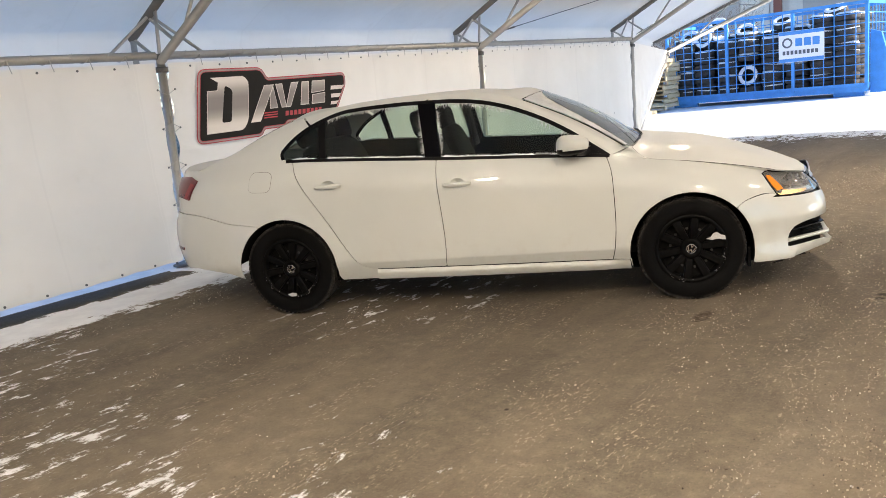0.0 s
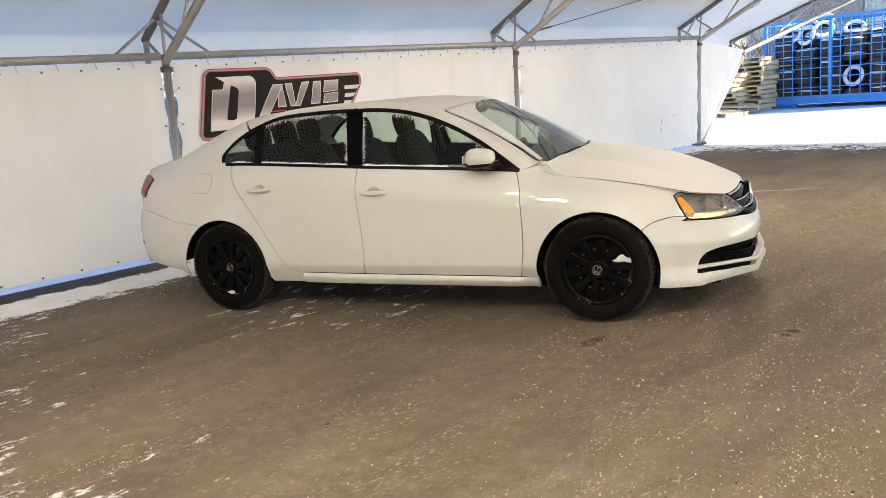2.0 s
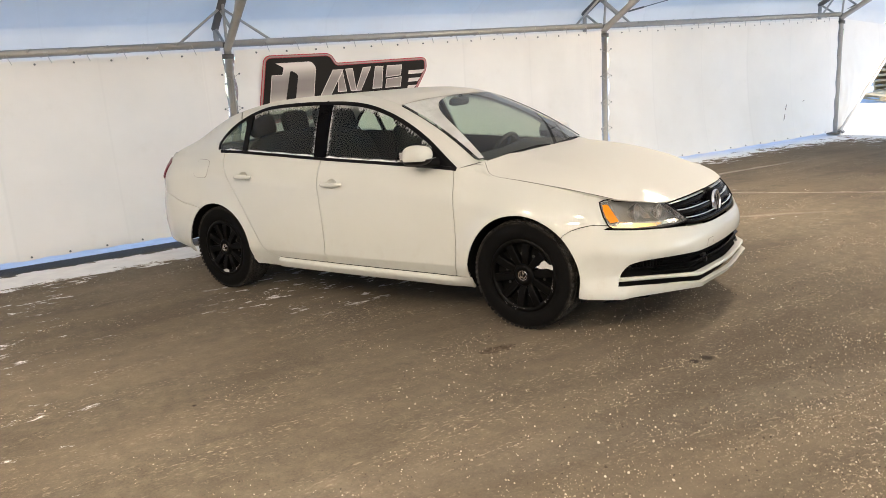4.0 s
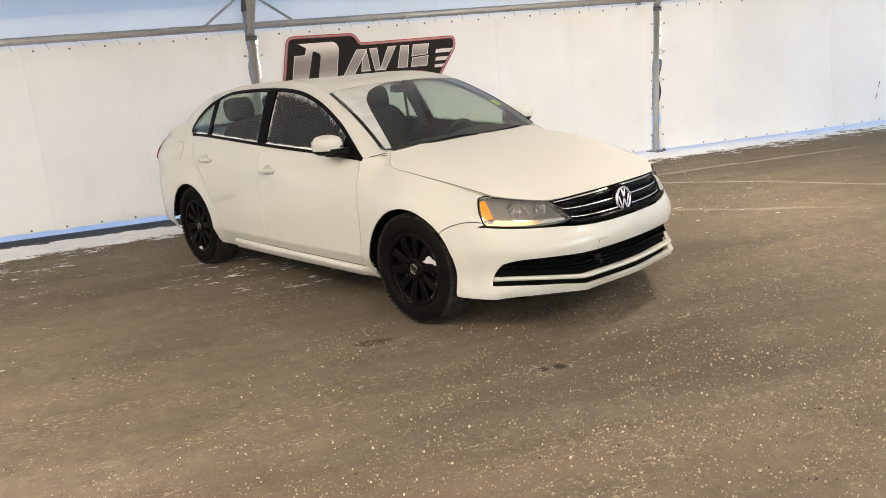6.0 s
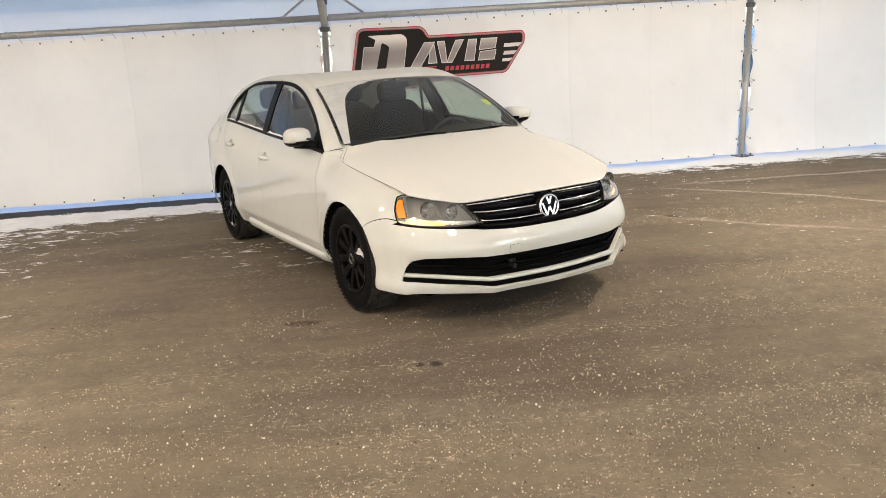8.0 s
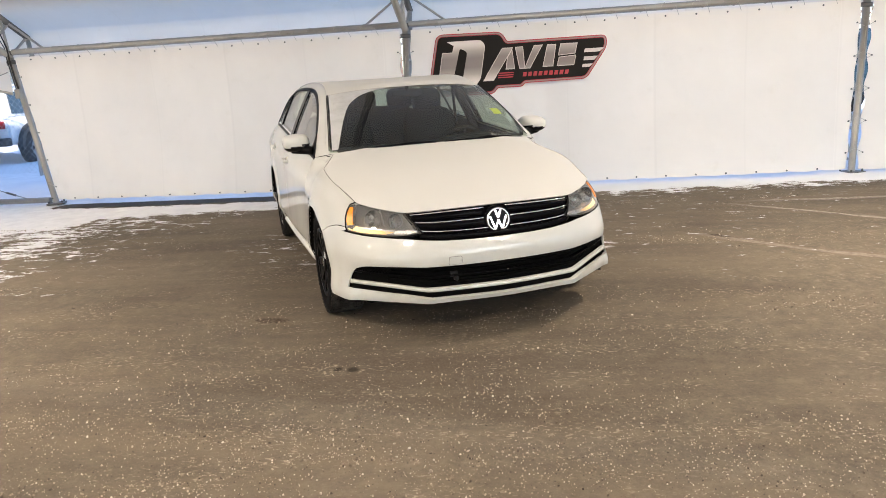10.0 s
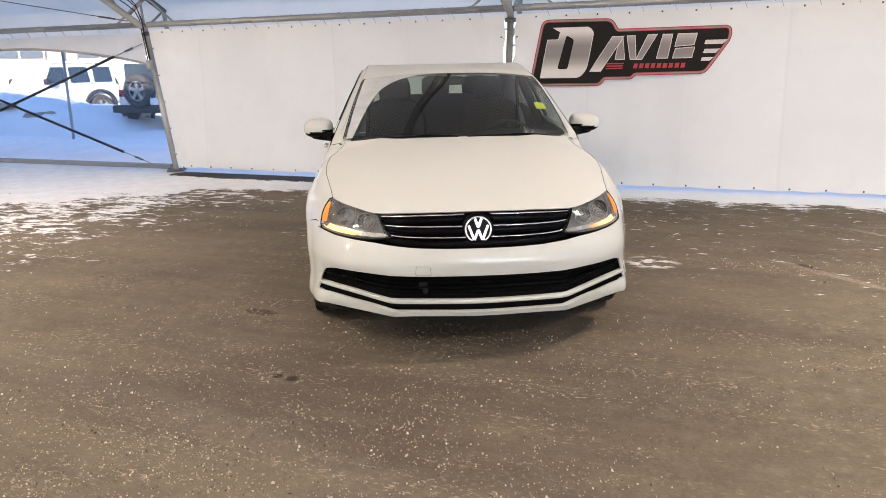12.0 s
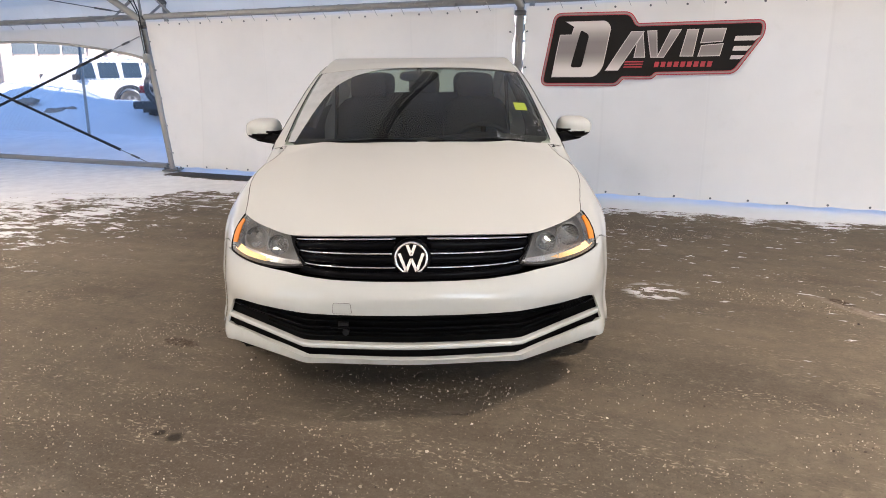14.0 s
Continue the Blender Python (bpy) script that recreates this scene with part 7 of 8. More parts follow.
def emblem_bars(bm, r, x0, x1, w):
    """Leaning plain bars inside the ring."""
    for (ya, za), (yb, zb) in (((-0.60, 0.70), (-0.30, -0.10)), ((0.60, 0.70), (0.30, -0.10)), ((-0.26, 0.90), (0.0, 0.20)), ((0.26, 0.90), (0.0, 0.20)),
                               ((-0.78, 0.35), (-0.34, -0.82)), ((0.78, 0.35), (0.34, -0.82)), ((-0.34, -0.82), (0.0, -0.02)), ((0.34, -0.82), (0.0, -0.02))):
        if (abs(ya), za) == (0.60, 0.70):
            continue
        a, b = Vector((0, ya * r, za * r)), Vector((0, yb * r, zb * r))
        d = (b - a).normalized()
        side = Vector((0, -d.z, d.y)) * w
        q = [a + side, b + side, b - side, a - side]
        lo = [bm.verts.new((x0, v.y, v.z)) for v in q]
        hi = [bm.verts.new((x1, v.y, v.z)) for v in q]
        bm.faces.new(hi)
        for i in range(4):
            bm.faces.new((lo[i], lo[(i + 1) % 4], hi[(i + 1) % 4], hi[i]))
    bmesh.ops.recalc_face_normals(bm, faces=list(bm.faces))


def emblem_at(m, r, parent, name="emblem"):
    bm = bmesh.new()
    add_tube(bm, [(-0.02, 0, 0), (0.002, 0, 0)], r * 0.97, 32)
    backing = part(name, bm, GLOSS_BLACK, parent, "round chrome emblem", loc=m)
    bm = bmesh.new()
    disc(bm, r * 0.84, r, -0.01, 0.010)
    part("ring", bm, CHROME, backing)
    bm = bmesh.new()
    emblem_bars(bm, r * 0.90, 0.0, 0.007, r * 0.085)
    part("bars", bm, CHROME, backing)
    return backing


emblem_at(pose(emb.x - 0.004, 0, 0.624, 0, -6, 0), 0.066, car)
bm = bmesh.new()
disc(bm, 0.060, 0.076, -0.03, 0.0)
part("emblem_surround", bm, GLOSS_BLACK, car, loc=pose(emb.x - 0.006, 0, 0.625, 0, -6, 0))

# head lamps


def lamp_outline():
    top = line((0.480, 0.693), (0.56, 0.709), (0.66, 0.725), (0.735, 0.735), (0.770, 0.732), n=4)
    out = [(0.780, 0.700), (0.788, 0.650), (0.789, 0.605)]
    low = line((0.784, 0.597), (0.70, 0.585), (0.60, 0.578), (0.50, 0.580), (0.418, 0.591), n=4)
    return top + out + low


outline_y = lamp_outline()
outline_s = on_y([q for q in outline_y[:17] if q[0] < 0.69]) + on_s([(1.800, 0.739), (1.772, 0.736), (1.754, 0.728), (1.770, 0.700), (1.792, 0.660), (1.822, 0.614), (1.834, 0.603)]) + on_y([q for q in outline_y[-16:] if q[0] < 0.772])
for mirror in (False, True):
    sgn = -1 if mirror else 1
    lamp = part("head_lamp", sheet(outline_s, lambda s, z: body(s, z) + Vector((0.002, 0, 0)), 0.03, 0.0, mirror), LAMP_GLASS, car, "clear head lamp with lit amber corner")
    # bowl behind the lens

    def bowl(s, z):
        p = body(s, z)
        return Vector((p.x - 0.075, p.y * 0.955, p.z))
    part("lamp_housing", sheet(outline_s, bowl, 0.03, 0.0, mirror), LAMP_BACK, lamp)
    bm = bmesh.new()
    pts = spread(outline_s, 0.025)
    va, vb = [], []
    for s, z in pts:
        a, b = body(s, z), bowl(s, z)
        va.append(bm.verts.new((a.x, a.y * sgn, a.z)))
        vb.append(bm.verts.new((b.x, b.y * sgn, b.z)))
    for i in range(len(pts)):
        bm.faces.new((va[i], va[(i + 1) % len(pts)], vb[(i + 1) % len(pts)], vb[i]))
    part("lamp_wall", bm, LAMP_BEZEL, lamp)
    bm = bmesh.new()
    add_tube(bm, [Vector((body(s, z).x + 0.001, body(s, z).y * sgn, z)) for s, z in pts + pts[:1]], 0.0042, 6, caps=False)
    part("lamp_seal", bm, BLACK_TRIM, lamp)
    # two round reflectors in bright rims, with a fin between them
    for y, z, r in ((0.640, 0.664, 0.047), (0.538, 0.652, 0.041)):
        c = body(s_from_y(y, z), z)
        bm = bmesh.new()
        rings = []
        for k in range(8):
            f = k / 7
            rr, dx = r * (0.22 + 0.78 * f), -0.066 + 0.044 * f * f
            rings.append([bm.verts.new((c.x + dx, c.y * sgn + rr * math.cos(i * math.pi / 14), z + rr * math.sin(i * math.pi / 14))) for i in range(28)])
        for a, b in zip(rings, rings[1:]):
            for i in range(28):
                f = bm.faces.new((a[i], a[(i + 1) % 28], b[(i + 1) % 28], b[i]))
                f.smooth = i % 4 != 0
        bm.faces.new(rings[0])
        flip_to(bm, Vector((1, 0, 0)))
        part("reflector_bowl", bm, LAMP_SILVER, lamp)
        bm = bmesh.new()
        add_tube(bm, [Vector((c.x - 0.021, c.y * sgn + r * math.cos(i * math.pi / 14), z + r * math.sin(i * math.pi / 14))) for i in range(29)], 0.0018, 6, caps=False)
        part("reflector_rim", bm, LAMP_BACK, lamp)
        bm = bmesh.new()
        add_tube(bm, [Vector((c.x - 0.062, c.y * sgn, z)), Vector((c.x - 0.036, c.y * sgn, z)), Vector((c.x - 0.031, c.y * sgn, z))], 0.012, 12, 0.006)
        part("bulb", bm, SATIN, lamp)
    a, b = body(s_from_y(0.592, 0.70), 0.70), body(s_from_y(0.592, 0.625), 0.625)
    bm = bmesh.new()
    vs = [bm.verts.new((q.x + dx, (q.y + dy) * sgn, q.z)) for dy in (-0.0025, 0.0025) for q, dx in ((a, -0.070), (a, -0.028), (b, -0.028), (b, -0.070))]
    for q in ((0, 1, 2, 3), (7, 6, 5, 4), (1, 5, 6, 2), (0, 4, 5, 1), (2, 6, 7, 3)):
        bm.faces.new([vs[i] for i in q])
    part("lamp_fin", bm, LAMP_SILVER, lamp)
    # bright inner frame, amber side reflector, the lit lower strip and the silver floor
    fr = on_y([(0.700, 0.724)]) + on_s([(1.772, 0.728), (1.764, 0.722), (1.780, 0.690), (1.806, 0.648), (1.832, 0.612)]) + on_y([(0.752, 0.603), (0.735, 0.622)])
    part("lamp_frame", sheet(fr, lambda s, z: body(s, z) + Vector((-0.012, 0.006, 0)), 0.02, 0.004, mirror), LAMP_SILVER, lamp)
    am = on_y([(0.716, 0.716)]) + on_s([(1.774, 0.716), (1.787, 0.688), (1.809, 0.652), (1.832, 0.626)]) + on_y([(0.738, 0.632)])
    part("amber_reflector", sheet(am, lambda s, z: body(s, z) + Vector((0.002, -0.004, 0)), 0.02, 0.004, mirror), AMBER, lamp)
    st = on_y([(0.768, 0.606), (0.745, 0.624), (0.68, 0.612), (0.590, 0.602), (0.560, 0.596), (0.60, 0.586), (0.70, 0.590), (0.764, 0.599)])
    part("turn_lamp", sheet(st, lambda s, z: body(s, z) + Vector((-0.022, 0.006, 0)), 0.012, 0.004, mirror), LIT_AMBER, lamp, "lit amber turn lamp")
    st = on_y([(0.590, 0.588), (0.50, 0.585), (0.428, 0.593), (0.450, 0.603), (0.55, 0.606), (0.70, 0.622), (0.70, 0.614), (0.590, 0.602)])
    part("chrome_floor", sheet(st, lambda s, z: body(s, z) + Vector((-0.026, 0.0, 0)), 0.02, 0.004, mirror), REFLECTOR, lamp)
# tow-eye cover on the bumper
poly = rounded([(-0.305, 0.420), (-0.232, 0.420), (-0.236, 0.462), (-0.301, 0.462)], 0.008)
part("tow_cover_gap", flip_to(sheet(grown(poly, 0.002), lambda y, z: front(y, z, 0.0008), 0.02, 0.002), Vector((1, 0, 0))), SEAM_GREY, car)
part("tow_cover", flip_to(sheet(poly, lambda y, z: front(y, z, 0.0022), 0.02, 0.003), Vector((1, 0, 0))), PAINT, car)

# ---------------------------------------------------------------- the car: side glass and trim


def strip_on(pts, width, lift, name, material, mirror, parent=None, smooth_n=1):
    """A flat trim strip that follows a line in elevation."""
    bm = bmesh.new()
    sgn = -1 if mirror else 1
    rows = []
    n = len(pts)
    for i in range(n):
        a, b = Vector(pts[max(0, i - 1)]), Vector(pts[min(n - 1, i + 1)])
        d = (b - a).normalized()
        nn = Vector((-d.y, d.x)) * width / 2
        p = Vector(pts[i])
        row = []
        for q, l in ((p + nn, 0.0), (p + nn, lift), (p - nn, lift), (p - nn, 0.0)):
            w = cabin(q.x, q.y, l)
            row.append(bm.verts.new((w.x, w.y * sgn, w.z)))
        rows.append(row)
    for a, b in zip(rows, rows[1:]):
        for k in range(3):
            bm.faces.new((a[k], b[k], b[k + 1], a[k + 1]))
    bm.faces.new(rows[0])
    bm.faces.new(rows[-1])
    bmesh.ops.recalc_face_normals(bm, faces=list(bm.faces))
    return part(name, bm, material, parent or car)


GL_IN = -0.010


def below_top(x):
    """Height of the window opening's upper edge over x."""
    best = [p for p in DLO_TOP[:-8]]
    for (xa, za), (xb, zb) in zip(best, best[1:]):
        if xb <= x <= xa:
            return za + (zb - za) * (x - xa) / (xb - xa)
    return best[-1][1]


top_line = [p for p in DLO_TOP]
front_glass = ([(x, belt(x) + 0.012) for x in np.linspace(-0.200, 0.800, 20)] + [(x, below_top(x) - 0.012) for x in np.linspace(0.735, -0.242, 30)])
rear_glass = ([(x, belt(x) + 0.012) for x in np.linspace(-0.985, -0.282, 16)] + [(x, below_top(x) - 0.012) for x in np.linspace(-0.342, -1.005, 20)])
fixed_glass = ([(x, belt(x) + 0.014) for x in np.linspace(-1.270, -1.025, 8)] + [(x, below_top(x) - 0.012) for x in np.linspace(-1.045, -1.235, 10)] + [(-1.278, 1.115), (-1.283, 1.085)])
for mirror in (False, True):
    sgn = -1 if mirror else 1
    door_f, door_r = FRONT_DOORS[int(mirror)], REAR_DOORS[int(mirror)]
    for name, poly, parent in (("door_glass", front_glass, door_f), ("door_glass", rear_glass, door_r), ("quarter_glass", fixed_glass, car)):
        part(name, sheet(poly, lambda s, z: cabin(s, z, GL_IN), 0.04, 0.0, mirror), SIDE_GLASS, parent, "side window with frost along its edges")
    strip_on([(x, belt(x) + 0.002) for x in np.linspace(-1.27, 0.872, 40)], 0.020, 0.006, "waist_strip", BLACK_TRIM, mirror)
    strip_on([(x, z - 0.002) for x, z in top_line], 0.020, 0.004, "window_surround", BLACK_TRIM, mirror)
    strip_on([(x, z - 0.005) for x, z in top_line], 0.024, -0.004, "window_frame", BLACK_TRIM, mirror)
    # pillar between the doors, division bar, mirror triangle
    poly = [(-0.292, belt(-0.29) + 0.008), (-0.192, belt(-0.19) + 0.008), (-0.238, below_top(-0.24) - 0.006), (-0.352, below_top(-0.35) - 0.006)]
    part("door_pillar", sheet(poly, lambda s, z: cabin(s, z, 0.003), 0.04, 0.012, mirror), GLOSS_BLACK, car)
    poly = [(-1.030, belt(-1.03) + 0.008), (-0.982, belt(-0.98) + 0.008), (-1.000, below_top(-1.0) - 0.010), (-1.050, below_top(-1.05) - 0.010)]
    part("division_bar", sheet(poly, lambda s, z: cabin(s, z, -0.002), 0.04, 0.008, mirror), BLACK_TRIM, car)
    poly = [(0.66, belt(0.66) + 0.008), (0.862, 0.925), (0.74, 1.000), (0.665, 1.050)]
    part("mirror_triangle", sheet(poly, lambda s, z: cabin(s, z, -0.001), 0.03, 0.008, mirror), BLACK_TRIM, door_f)
    # frost along the panes
    for name, pts, w, grow in (("frost", [(x, below_top(x) - 0.030) for x in np.linspace(0.66, -0.235, 40)], 0.040, 1), ("frost", [(x, below_top(x) - 0.027) for x in np.linspace(-0.355, -0.98, 30)], 0.030, 1),
                               ("frost", [(x, belt(x) + 0.020) for x in np.linspace(-0.975, -0.295, 20)], 0.010, 1), ("frost", [(x, belt(x) + 0.020) for x in np.linspace(-0.19, 0.66, 20)], 0.013, 1),
                               ("frost", [(-0.312 - 0.13 * (z - 1.0), z) for z in np.linspace(1.03, 1.325, 14)], 0.030, 1), ("frost", [(-0.172 - 0.14 * (z - 1.0), z) for z in np.linspace(1.02, 1.325, 14)], 0.028, -1)):
        bm = bmesh.new()
        # a thin rim along the edge, and needles that grow from it into the pane
        rnd = random.Random(int(1000 * (pts[0][0] + 3 * pts[0][1])) + (7 if mirror else 0))
        path = [Vector(p) for p in pts]
        total = sum((q - p).length for p, q in zip(path, path[1:]))
        for i in range(int(total / 0.0014)):
            f = rnd.random() * (len(path) - 1)
            k = int(f)
            p, d = path[k].lerp(path[k + 1], f - k), (path[k + 1] - path[k]).normalized()
            into = Vector((-d.y, d.x)) * grow
            if noise.noise(Vector((p.x * 8, p.y * 8, 4))) < rnd.uniform(-0.6, 0.25):
                continue
            p = p - into * w * 0.5
            size = w * (0.30 + 0.95 * rnd.random() ** 2.2)
            tip = p + (into + d * rnd.uniform(-0.5, 0.5)) * size
            half = d * rnd.uniform(0.0012, 0.0034)
            mid = p.lerp(tip, 0.5) + half * 0.7
            quad = [cabin(q.x, q.y, GL_IN + 0.002) for q in (p - half, p + half, mid, tip)]
            bm.faces.new([bm.verts.new((q.x, q.y * sgn, q.z)) for q in quad])
        tagged(part(name, bm, RIME, car), "white feathered frost on the window edge", kind="stuff")
    for x0, x1 in ((-1.235, -1.045), (-0.975, -0.30), (-0.185, 0.42), (0.50, 0.64)):
        bm = bmesh.new()
        count = int((x1 - x0) / 0.012)
        rows = []
        for i in range(count + 1):
            x = x0 + (x1 - x0) * i / count
            h = max(0.0004, 0.007 + 0.010 * noise.noise(Vector((x * 9, 3, 1))) + 0.006 * noise.noise(Vector((x * 45, 1, 6)))) * min(1, i / 2, (count - i) / 2)
            zb = belt(x) + 0.011
            a, b = cabin(x, zb, 0.004), cabin(x, zb, GL_IN - 0.002)
            rows.append([bm.verts.new((q.x, q.y * sgn, q.z)) for q in (a, a.lerp(b, 0.25) + Vector((0, 0, h * 0.8)), a.lerp(b, 0.8) + Vector((0, 0, h)), b)])
        for p, q in zip(rows, rows[1:]):
            for k in range(3):
                f = bm.faces.new((p[k], q[k], q[k + 1], p[k + 1]))
                f.smooth = True
        part("snow_line", flip_to(bm, Vector((0, -sgn, 1))), SNOW, car, "thin line of snow on the window sill")
    # door handles: bowl, grip
    for x, z, parent in ((-0.085, 0.824, door_f), (-0.962, 0.872, door_r)):
        c = skin(x, z)
        bm = bmesh.new()
        bowl_r = []
        for k in range(6):
            f = k / 5
            ringv = []
            for i in range(24):
                a = i * math.pi / 12
                px, pz = x + 0.046 * f * math.cos(a), z + 0.005 + 0.031 * f * math.sin(a)
                q = skin(px, pz)
                ringv.append(bm.verts.new((px, (q.y + 0.024 * (1 - f ** 2)) * sgn, pz)))
            bowl_r.append(ringv)
        for a, b in zip(bowl_r[1:], bowl_r[2:]):
            for i in range(24):
                f = bm.faces.new((a[i], a[(i + 1) % 24], b[(i + 1) % 24], b[i]))
                f.smooth = True
        bm.faces.new(bowl_r[1])
        flip_to(bm, Vector((0, -sgn, 0)))
        part("handle_cup", bm, PAINT, parent)
        bm = bmesh.new()
        rows = []
        for i in range(17):
            t = -1 + 2 * i / 16
            px = x + 0.093 * t
            hh = 0.0150 * (1 - 0.35 * abs(t) ** 4)
            off = 0.026 - 0.014 * abs(t) ** 3
            q = skin(px, z)
            row = []
            for k in range(10):
                a = k * math.pi / 5
                row.append(bm.verts.new((px, (q.y - off - 0.008 * math.cos(a) * (1 - 0.5 * t ** 6)) * sgn, z + hh * math.sin(a) * (1 - 0.6 * t ** 8))))
            rows.append(row)
        for a, b in zip(rows, rows[1:]):
            for k in range(10):
                f = bm.faces.new((a[k], b[k], b[(k + 1) % 10], a[(k + 1) % 10]))
                f.smooth = True
        bm.faces.new(rows[0])
        bm.faces.new(rows[-1])
        bmesh.ops.recalc_face_normals(bm, faces=list(bm.faces))
        part("handle", bm, PAINT, parent)
        for e in (-0.082, 0.082):
            bm = bmesh.new()
            q = skin(x + e, z)
            add_box(bm, x + e - 0.010, x + e + 0.010, min(q.y * sgn, (q.y - 0.014) * sgn), max(q.y * sgn, (q.y - 0.014) * sgn), z - 0.009, z + 0.009, bevel=0.003)
            part("handle_foot", bm, PAINT, parent)

    # door mirror
    mc = Vector((0.655, -0.872, 1.005))
    mir = empty("door_mirror", Matrix.Identity(4))
    mir.parent = car

    def shell(u, v, low):
        a = u * 2 * math.pi
        lat = (-0.5 + v) * math.pi
        c, s_ = math.cos(lat), math.sin(lat)

        def se(w, e):
            return math.copysign(abs(w) ** e, w)
        x = se(c, 0.62) * se(math.cos(a), 0.75)
        y = se(c, 0.62) * se(math.sin(a), 0.75)
        z = se(s_, 0.72)
        px = 0.098 * x - 0.02 * y + 0.006 * z
        py = 0.092 * y
        pz = 0.061 * z * (1 - 0.12 * x) * (1 + 0.10 * y) - 0.004 * y
        return px, py, pz
    bm = bmesh.new()
    vs = add_grid(bm, 28, 16, lambda u, v: Vector((mc.x + shell(u, v, 0)[0], (mc.y - 0 + shell(u, v, 0)[1]) * sgn, mc.z + shell(u, v, 0)[2])))
    bmesh.ops.remove_doubles(bm, verts=list(bm.verts), dist=1e-5)
    top_faces = [f for f in bm.faces if f.calc_center_median().z < mc.z - 0.014 - 0.10 * (abs(f.calc_center_median().y) - abs(mc.y))]
    bm2 = bm.copy()
    bmesh.ops.delete(bm, geom=top_faces, context="FACES")
    part("mirror_cap", flip_to(bm, Vector((0, 0, 1))), PAINT, mir)
    bmesh.ops.delete(bm2, geom=[f for f in bm2.faces if f.calc_center_median().z >= mc.z - 0.014 - 0.10 * (abs(f.calc_center_median().y) - abs(mc.y))], context="FACES")
    part("mirror_base", flip_to(bm2, Vector((0, 0, -1))), BLACK_TRIM, mir)
    bm = bmesh.new()
    a = Vector((0.70, -0.835 * sgn, 0.962))
    add_tube(bm, [Vector((0.735, -0.775 * sgn, 0.955)), Vector((0.71, -0.83 * sgn, 0.962)), Vector((0.67, -0.90 * sgn, 0.972))], 0.028, 12, 0.032)
    part("mirror_arm", bm, BLACK_TRIM, mir)
    bm = bmesh.new()
    rows = []
    for i in range(14):
        f = i / 13
        yy = mc.y - 0.076 + 0.12 * f
        xx = mc.x + 0.103 - 0.060 * (1 - f) ** 3 + 0.004
        rows.append([bm.verts.new((xx, yy * sgn, mc.z - 0.014 - 0.006 * (1 - f) + d)) for d in (0, 0.004)])
    for p, q in zip(rows, rows[1:]):
        bm.faces.new((p[0], q[0], q[1], p[1]))
    part("side_indicator", bm, LAMP_SILVER, mir)
    bm = bmesh.new()
    add_box(bm, mc.x - 0.094, mc.x - 0.086, (mc.y - 0.055) * sgn if sgn > 0 else (mc.y + 0.055) * sgn, (mc.y + 0.055) * sgn if sgn > 0 else (mc.y - 0.055) * sgn, mc.z - 0.026, mc.z + 0.028, bevel=0.004)
    part("mirror_glass", bm, CHROME, mir)

# frost on the windscreen: the part that was not wiped, and the corner by the pillars
bm = bmesh.new()
UNWIPED = curve((0.0, 0.025), (0.43, 0.065), (0.69, 0.105), (0.86, 0.175), (0.95, 0.27), (1.0, 0.40))


def frost_sheet(u, v):
    """Unwiped corner on the right-hand side, up to a curve swept by the wiper."""
    w = v
    uu = 0.03 + 0.96 * u
    reach = UNWIPED(uu)
    p = screen(uu, 0.012 + reach * w)
    return p + Vector((0.002, 0, 0.003))


add_grid(bm, 40, 16, frost_sheet)
part("frost", flip_to(bm, Vector((1, 0, 1))), FROST, WINDSCREEN, "white frost where the wiper did not reach")
bm = bmesh.new()


def frost_left(u, v):
    uu = 0.05 + 0.92 * u
    return screen(uu, 0.985 - v * (0.028 + 0.012 * math.sin(uu * 9))) + Vector((0.002, 0, 0.003))


add_grid(bm, 30, 4, frost_left)
part("frost", flip_to(bm, Vector((1, 0, 1))), THIN_RIME, WINDSCREEN)
bm = bmesh.new()
add_grid(bm, 10, 10, lambda u, v: screen(0.03 + 0.16 * u * (1 - 0.6 * abs(v - 0.5)), 0.80 + 0.13 * v) + Vector((0.002, 0, 0.003)))
part("frost", flip_to(bm, Vector((1, 0, 1))), THIN_RIME, WINDSCREEN)
bm = bmesh.new()
add_grid(bm, 3, 20, lambda u, v: screen(0.955 + 0.03 * u, 0.35 + 0.5 * v) + Vector((0.002, 0, 0.003)))
part("frost", flip_to(bm, Vector((1, 0, 1))), THIN_RIME, WINDSCREEN)
bm = bmesh.new()
add_grid(bm, 4, 4, lambda u, v: screen(0.385 + 0.10 * u, 0.905 + 0.052 * v) + Vector((-0.004, 0, -0.004)))
part("sticker", flip_to(bm, Vector((1, 0, 1))), YELLOW_TAG, WINDSCREEN, "small yellow sticker inside the windscreen")
# scuttle and wipers
bm = bmesh.new()


def scuttle(u, v):
    w = -1 + 2 * v
    a = screen(0.0, v) + Vector((-0.02, 0, 0.006))
    k = abs(w)
    b = bonnet(0.006, w * 0.985) + Vector((0.004, 0, -0.014))
    return a.lerp(b, u)


